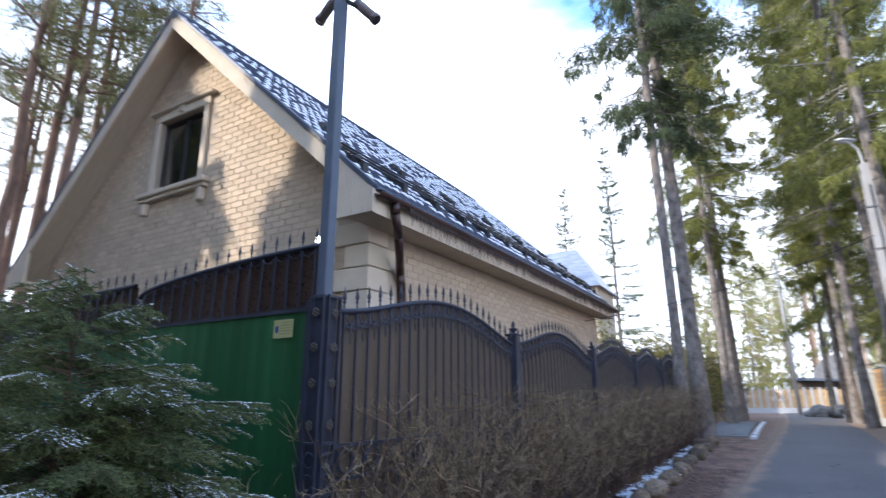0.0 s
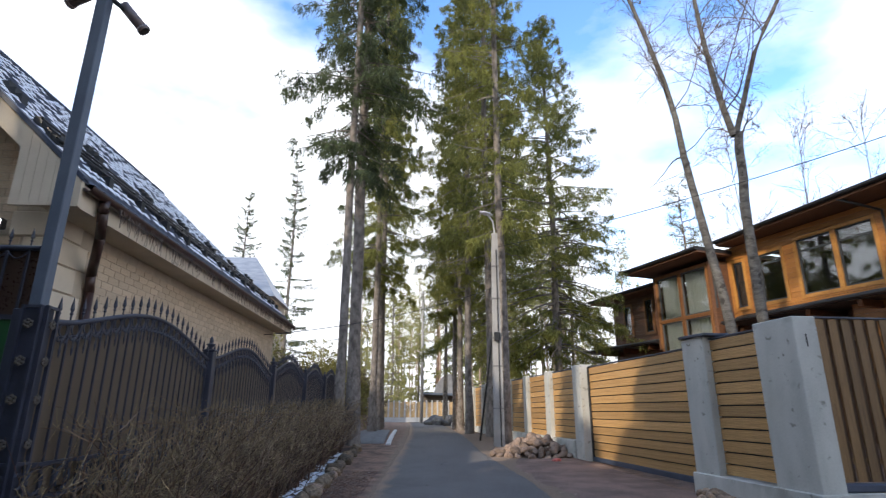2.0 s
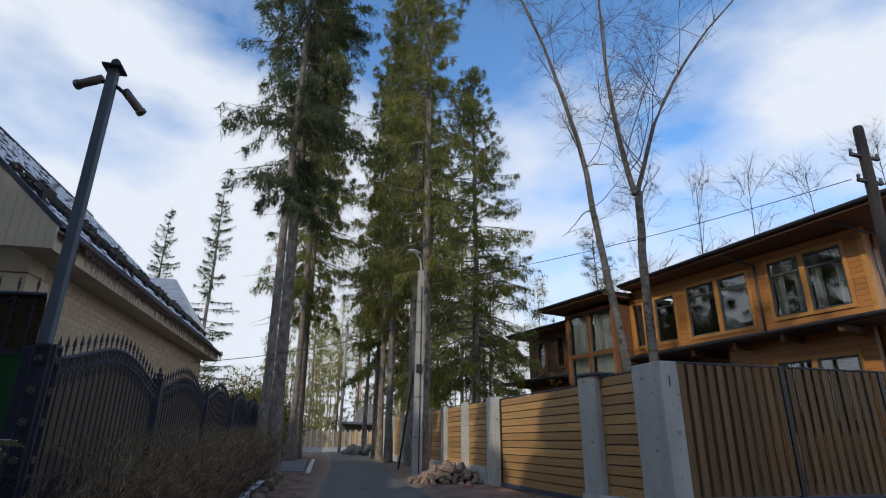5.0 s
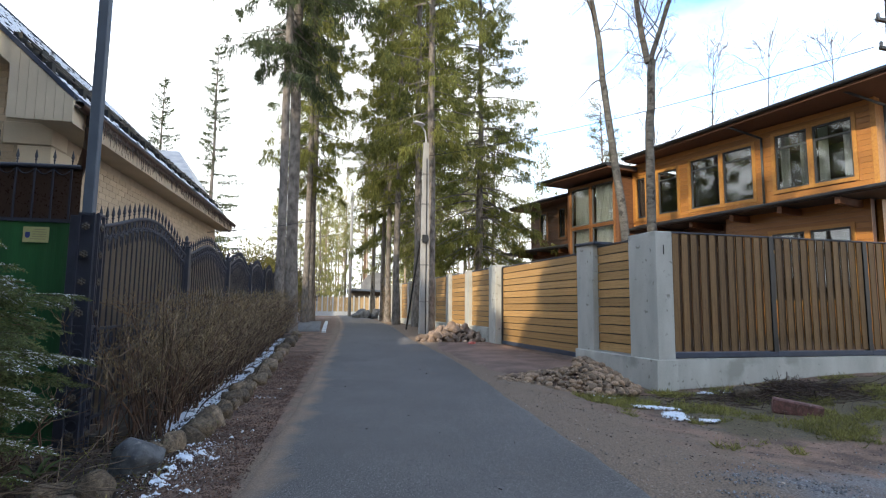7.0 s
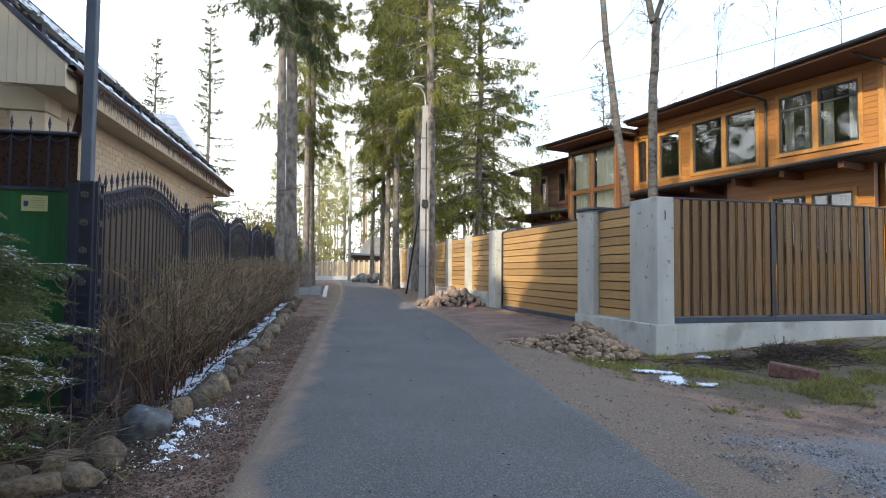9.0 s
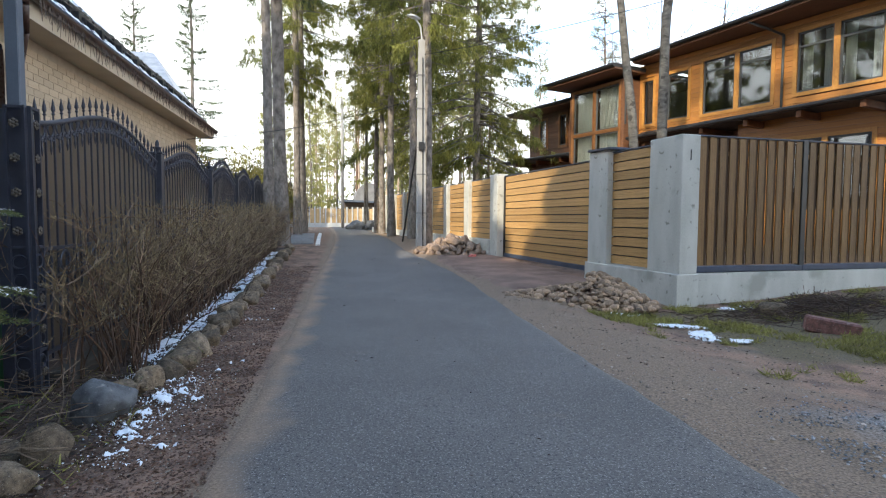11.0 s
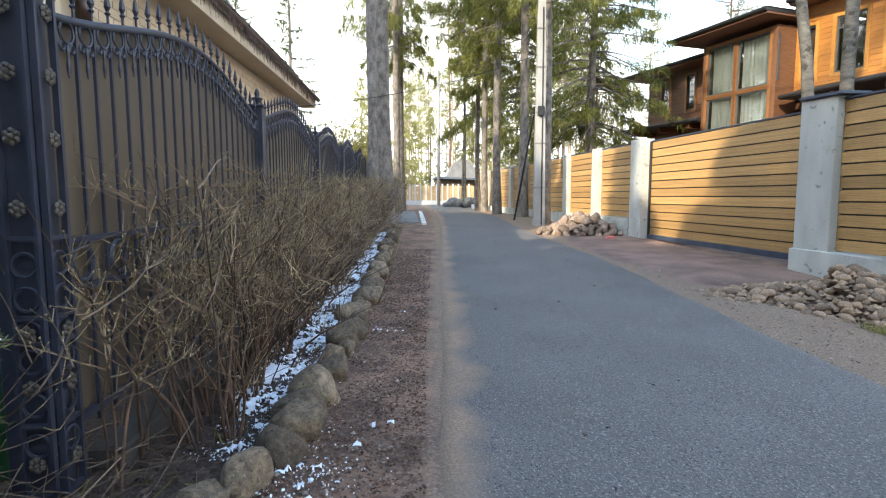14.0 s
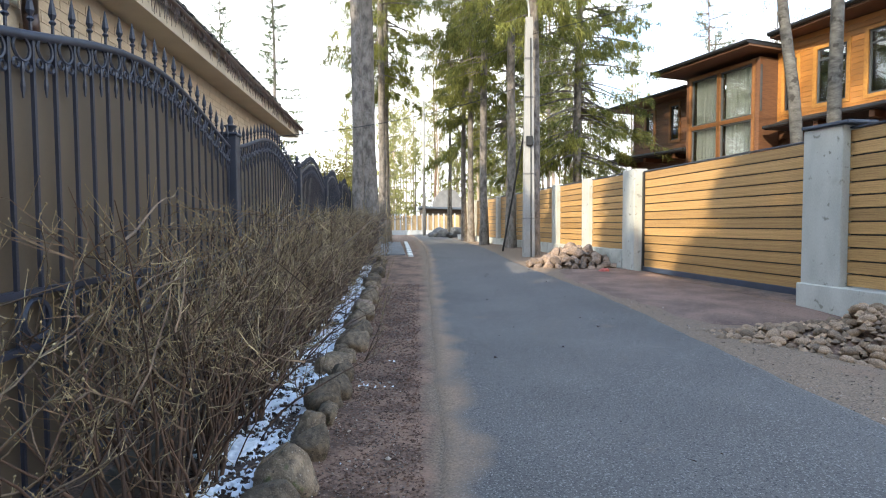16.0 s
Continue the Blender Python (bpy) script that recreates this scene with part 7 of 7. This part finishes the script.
f = (np.arange(n)[:, None, None] * 9 + np.array([[k, (k + 1) % 8, 8] for k in range(8)])[None]).reshape(-1, 3)
tagged(part_np("roof_snow", v, f, M_SNOW, house, "melting snow caught in the roof tiles"), kind="stuff")
guard = part_np("snow_guard_rail", *tubes(np.array([[(EX - 0.55 - 0.14 * i * 0.7 + 0.13 * nz_, yy, EZ + (0.55 + 0.14 * i * 0.7) * slope_r + 0.13 * sx_ + 0.02 * i) for yy in np.linspace(GY + 0.2, FY - 0.2, 8)] for i in range(3)]),
                                          np.full((3, 8), 0.014), 6), M_BLACK, house, "black tubular snow guard rails")
for k in range(13):
    yy = GY + 0.35 + k * 0.88
    b = bmesh.new()
    for i in range(4):
        x = EX - 0.42 - 0.11 * i
        z = EZ + (EX - x) * slope_r
        box(b, x - 0.05, x + 0.05, yy - 0.05 - 0.01 * i, yy + 0.05, z + 0.02, z + 0.17 + 0.02 * (i % 2))
    part("snow_guard_bracket", b, M_BLACK, guard)
    if k % 2 == 0:
        b = bmesh.new()
        for i in range(3):
            x = EX - 1.35 - 0.09 * i
            z = EZ + (EX - x) * slope_r
            box(b, x - 0.05, x + 0.05, yy + 0.35, yy + 0.47, z + 0.02, z + 0.16)
        part("snow_guard_bracket", b, M_BLACK, guard)
ys = rng.uniform(GY + 0.6, FY - 0.1, 420)
drop = rng.uniform(0.05, 0.27, 420)
ln = np.stack([np.stack([EX + 0.12 + rng.normal(0, 0.01, 420), ys + rng.normal(0, 0.012, 420), EZ - 0.06 - h * drop], -1) for h in (0, 0.5, 1)], 1)
v, f = tubes(ln, np.full((420, 3), 0.0032), 3)
tagged(part_np("hanging_light_string", v, f, M_GUTTER, house, "unlit light string hanging from the gutter"), kind="stuff")
flood = thing("floodlight", pose(-4.48, 4.72, 3.16), "small lit floodlight on a bracket before the gable", "floodlight")
part("housing", boxed(-0.10, 0.10, -0.05, 0.03, -0.055, 0.055, 0.01), M_BLACK, flood)
part("lamp_face", boxed(-0.085, 0.085, -0.058, -0.052, -0.04, 0.04), glow_mat("lit_floodlight", (1.0, 0.97, 0.88), 9.0), flood, "glowing white face")
part("arm", rod(bmesh.new(), (0, 0.02, -0.05), (0, 0.06, -0.2), 0.012, 0.012, 8), M_BLACK, flood)

# ---- small things by the corner ----
brick1 = part("loose_block", box(bmesh.new(), -0.28, 0.28, -0.10, 0.10, 0, 0.19, None, 0.02), M_REDBRICK)
brick1.matrix_basis = pose(5.38, 3.80, gz(5.38, 3.80) - 0.02, 0, 8, -38)
tagged(brick1, "worn red stone block lying on the grass", "block")
stone(5.55, 4.9, 0.22, 0.17, 0.15, 20, ME_STONES[2], "brown field stone by the picket footing", "corner stones", "field_stone", 0.3)
scrap = bmesh.new()
bmesh.ops.create_icosphere(scrap, subdivisions=3, radius=1.0)
for v in scrap.verts:
    k = 1 + 0.5 * noise.noise(v.co * 2.3 + Vector((4, 1, 7)))
    v.co = Vector((v.co.x * 0.13 * k, v.co.y * 0.10 * k, max(v.co.z, -0.2) * 0.055 * k))
scrap = part("cloth_scrap", scrap, mat("faded_pink_cloth", (0.55, 0.17, 0.16), (0.36, 0.10, 0.10), 0.9, 14, 5, 0.5, fine=60), None, "", True)
scrap.matrix_basis = pose(3.44, 12.7, gz(3.44, 12.7) + 0.03, 0, 0, 30)
tagged(scrap, "crumpled scrap of faded pink cloth by the boulders", "scrap")
rngd = np.random.default_rng(29)
n = 1100
c = np.column_stack([rngd.normal(6.3, 0.85, n), rngd.normal(4.85, 0.33, n), np.zeros(n)])
c[:, 2] = ground_z(c[:, 0], c[:, 1]) + 0.24 * np.exp(-((c[:, 0] - 6.3) / 0.9) ** 2 - ((c[:, 1] - 4.85) / 0.35) ** 2) * rngd.uniform(0.2, 1, n)
d = rngd.normal(0, 1, (n, 3)) * np.array([1, 1, 0.22])
d /= np.linalg.norm(d, axis=1, keepdims=True)
ln = c[:, None, :] + d[:, None, :] * (np.linspace(-0.5, 0.5, 5)[None, :, None] * rngd.uniform(0.15, 0.6, (n, 1, 1))) + rngd.normal(0, 0.01, (n, 5, 3))
v, f = tubes(ln, np.repeat(rngd.uniform(0.002, 0.006, (n, 1)), 5, 1), 3)
tagged(part_np("brushwood", v, f, M_BRUSH), "low heap of cut brushwood beside the picket fence", "brushwood", kind="stuff")

# ---- wires, far pole, far fence ----
util = thing("utility_pole", pose(11.0, 6.75, 0.0, 0, 3, 0), "dark wooden utility pole with insulators on cross arms", "utility pole")
part("pole", rod(bmesh.new(), (0, 0, -0.3), (0, 0, 8.35), 0.14, 0.11, 12), M_OLDPOLE, util, "", True)
for z, w in ((7.60, 0.40), (6.95, 0.34)):
    a = part("cross_arm", boxed(-w, w, -0.04, 0.04, z - 0.035, z + 0.035, 0.004), M_BLACK, util)
    for x in (-w + 0.03, w - 0.03):
        part("insulator", lathe(bmesh.new(), [(0.015, 0), (0.04, 0.02), (0.03, 0.05), (0.045, 0.07), (0.02, 0.12)], 8, Matrix.Translation((x, 0, z + 0.035))), M_POLE, a, "", True)
part("cap", lathe(bmesh.new(), [(0.11, 0), (0.10, 0.05), (0.03, 0.09)], 10, Matrix.Translation((0, 0, 8.35))), M_BLACK, util)


def wire(a, b_, sag, r=0.010, name="overhead_cable", label="thin dark overhead cable"):
    a, b_ = np.array(a), np.array(b_)
    s = np.linspace(0, 1, 24)
    p = a + (b_ - a) * s[:, None]
    p[:, 2] -= sag * 4 * s * (1 - s)
    v, f = tubes(p[None], np.full((1, 24), r), 5)
    return tagged(part_np(name, v, f, M_BLACK, None, "", True), label, "cable", "overhead cables")


wire((10.85, 6.75, 6.95), (2.80, 16.75, 6.7), 0.25)
wire((-3.98, 13.6, 3.2), (2.76, 16.72, 5.3), 0.25)
wire((2.80, 16.85, 6.5), (3.0, 46.0, 6.6), 0.6)
far_pole = tagged(part("far_pole", rod(bmesh.new(), (1.26, 42.0, 0.2), (1.26, 42.0, 10.5), 0.14, 0.10, 10), M_POLEL, None, "", True), "pale concrete pole at the far end of the lane", "pole")
prop = tagged(part("pole_prop", rod(bmesh.new(), (2.52, 19.3, gz(2.52, 19.3) - 0.1), (2.72, 16.95, 4.1), 0.035, 0.03, 8), M_BLACK), "dark leaning prop beside the lamp pole", "prop")
tagged(part("junction_box", boxed(2.66, 2.86, 16.55, 16.66, 3.5, 3.78, 0.02), M_BLACK), "dark cable junction box on the lamp pole", "junction box")

far = thing("far_fence", pose(-3.2, 47.0, gz(-2, 47)), "distant pale board fence with white posts across the lane's end", "fence")
for k in range(17):
    part("post", boxed(k * 0.46 - 0.06, k * 0.46 + 0.06, -0.1, 0.1, -0.2, 1.78), M_LAMP, far, "white post")
    for j in range(3):
        part("board", boxed(k * 0.46 + 0.065 + j * 0.115, k * 0.46 + 0.168 + j * 0.115, -0.03, 0.03, 0.40, 1.60 + 0.03 * ((k + j) % 3)), M_FARFENCE, far)
    part("plinth", boxed(k * 0.46 + 0.062, k * 0.46 + 0.398, -0.08, 0.08, -0.2, 0.38), M_LAMP, far, "white plinth")
shed = thing("far_house", pose(4.6, 60.0, 0.3), "distant house with a dark flat porch and a pale vaulted roof", "house")
part("wall", boxed(-2.6, 4.0, -2, 3, 0, 2.5), M_ROOM, shed, "dim brown wall")
part("porch_roof", box(bmesh.new(), -2.9, 4.3, -2.8, 3.2, 2.5, 2.72, Matrix.Rotation(radians(2), 4, "Y"), 0.02), M_POLE, shed, "blue-grey sheet porch roof")
b = bmesh.new()
arc = [(-1.2 + 1.55 * (1 - math.cos(a)), 2.7 + 2.1 * math.sin(a)) for a in np.linspace(0, math.pi, 13)]
qa = [b.verts.new((x, -0.5, z)) for x, z in arc]
qb = [b.verts.new((x, 3.0, z)) for x, z in arc]
for k in range(12):
    b.faces.new((qa[k], qa[k + 1], qb[k + 1], qb[k]))
b.faces.new(qa)
b.faces.new(qb)
part("vaulted_roof", b, M_POLEC, shed, "grey vaulted roof")
for i in range(34):
    x, y = 2.55 + rs.uniform(-1.0, 1.0), 38.0 + rs.uniform(-1.0, 1.0)
    s = rs.uniform(0.30, 0.70)
    stone(x, y, s, s * 0.8, s * 0.7, rs.uniform(0, 360), ME_GREY, "grey boulder heaped beside the far lane", "far boulders", "boulder", 0.3)
# pale paved lay-by and kerb beyond the hedge
layby = tagged(part("layby_bed", boxed(-2.2, -0.80, 17.6, 27.5, 0.0, 0.30, 0.01), M_POLEC), "pale paved lay-by beside the lane", "paving", kind="structure")
for r in range(20):
    y = 17.7 + 0.49 * r
    for k in range(3):
        x = -2.12 + 0.44 * k
        part("paver", boxed(x, x + 0.43, y, y + 0.48, gz(-1.5, y) - 0.08, gz(-1.5, y) + 0.045, 0.006), M_POLEC, layby)
kerb = tagged(part("kerb_bed", boxed(-0.72, -0.58, 17.2, 27.5, 0.0, 0.26), M_POLEC), "white kerb along the paved lay-by", "kerb", kind="structure")
for r in range(10):
    y = 17.2 + 1.03 * r
    x = -0.74 + 0.014 * r
    part("kerb_stone", boxed(x, x + 0.15, y, y + 1.02, gz(-0.7, y) - 0.08, gz(-0.7, y) + 0.06, 0.012), M_LAMP, kerb)


def evergreen_bush(seed, h, r, m, label):
    rng = np.random.default_rng(seed)
    t = thing("bush", Matrix.Identity(4), label, "bush", "bushes beyond the fence")
    st = [np.array([0, 0, 0]) + np.array([rng.normal(0, r * 0.5), rng.normal(0, r * 0.5), h * rng.uniform(0.5, 0.95)]) * np.linspace(0, 1, 5)[:, None] for _ in range(26)]
    v, f = tubes(np.array(st), np.repeat(np.linspace(0.02, 0.006, 5)[None], 26, 0), 4)
    tagged(part_np("stem_mass", v, f, M_TWIG, t), kind="stuff")
    n = 6500
    u = rng.normal(0, 1, (n, 3))
    u /= np.linalg.norm(u, axis=1, keepdims=True)
    rr = rng.uniform(0.45, 1.0, (n, 1)) * (1 + 0.25 * np.sin(5 * u[:, :1] + 3 * u[:, 2:]))
    p = u * rr * np.array([r, r, h / 2]) + np.array([0, 0, h / 2])
    v, f = blades(p, u + rng.normal(0, 0.7, (n, 3)), rng.uniform(0.08, 0.22, n), rng.uniform(0.03, 0.06, n), rng)
    tagged(part_np("leaf_mass", v, f, m, t), kind="stuff")
    return t


bu_1 = evergreen_bush(51, 3.0, 1.2, M_GRASS, "dense olive-green bush beyond the wrought fence")
bu_2 = evergreen_bush(52, 2.6, 1.3, M_TWIG, "rusty leafless bush beyond the wrought fence")
for k, (x, y, s) in enumerate(((-4.6, 21.0, 1.15), (-3.6, 23.0, 1.2), (-4.2, 26.0, 1.3), (-3.3, 29.0, 1.2), (-3.0, 34.0, 1.2), (-5.5, 19.5, 1.2))):
    put(bu_1 if k % 2 else bu_2, x, y, s, 50 * k)
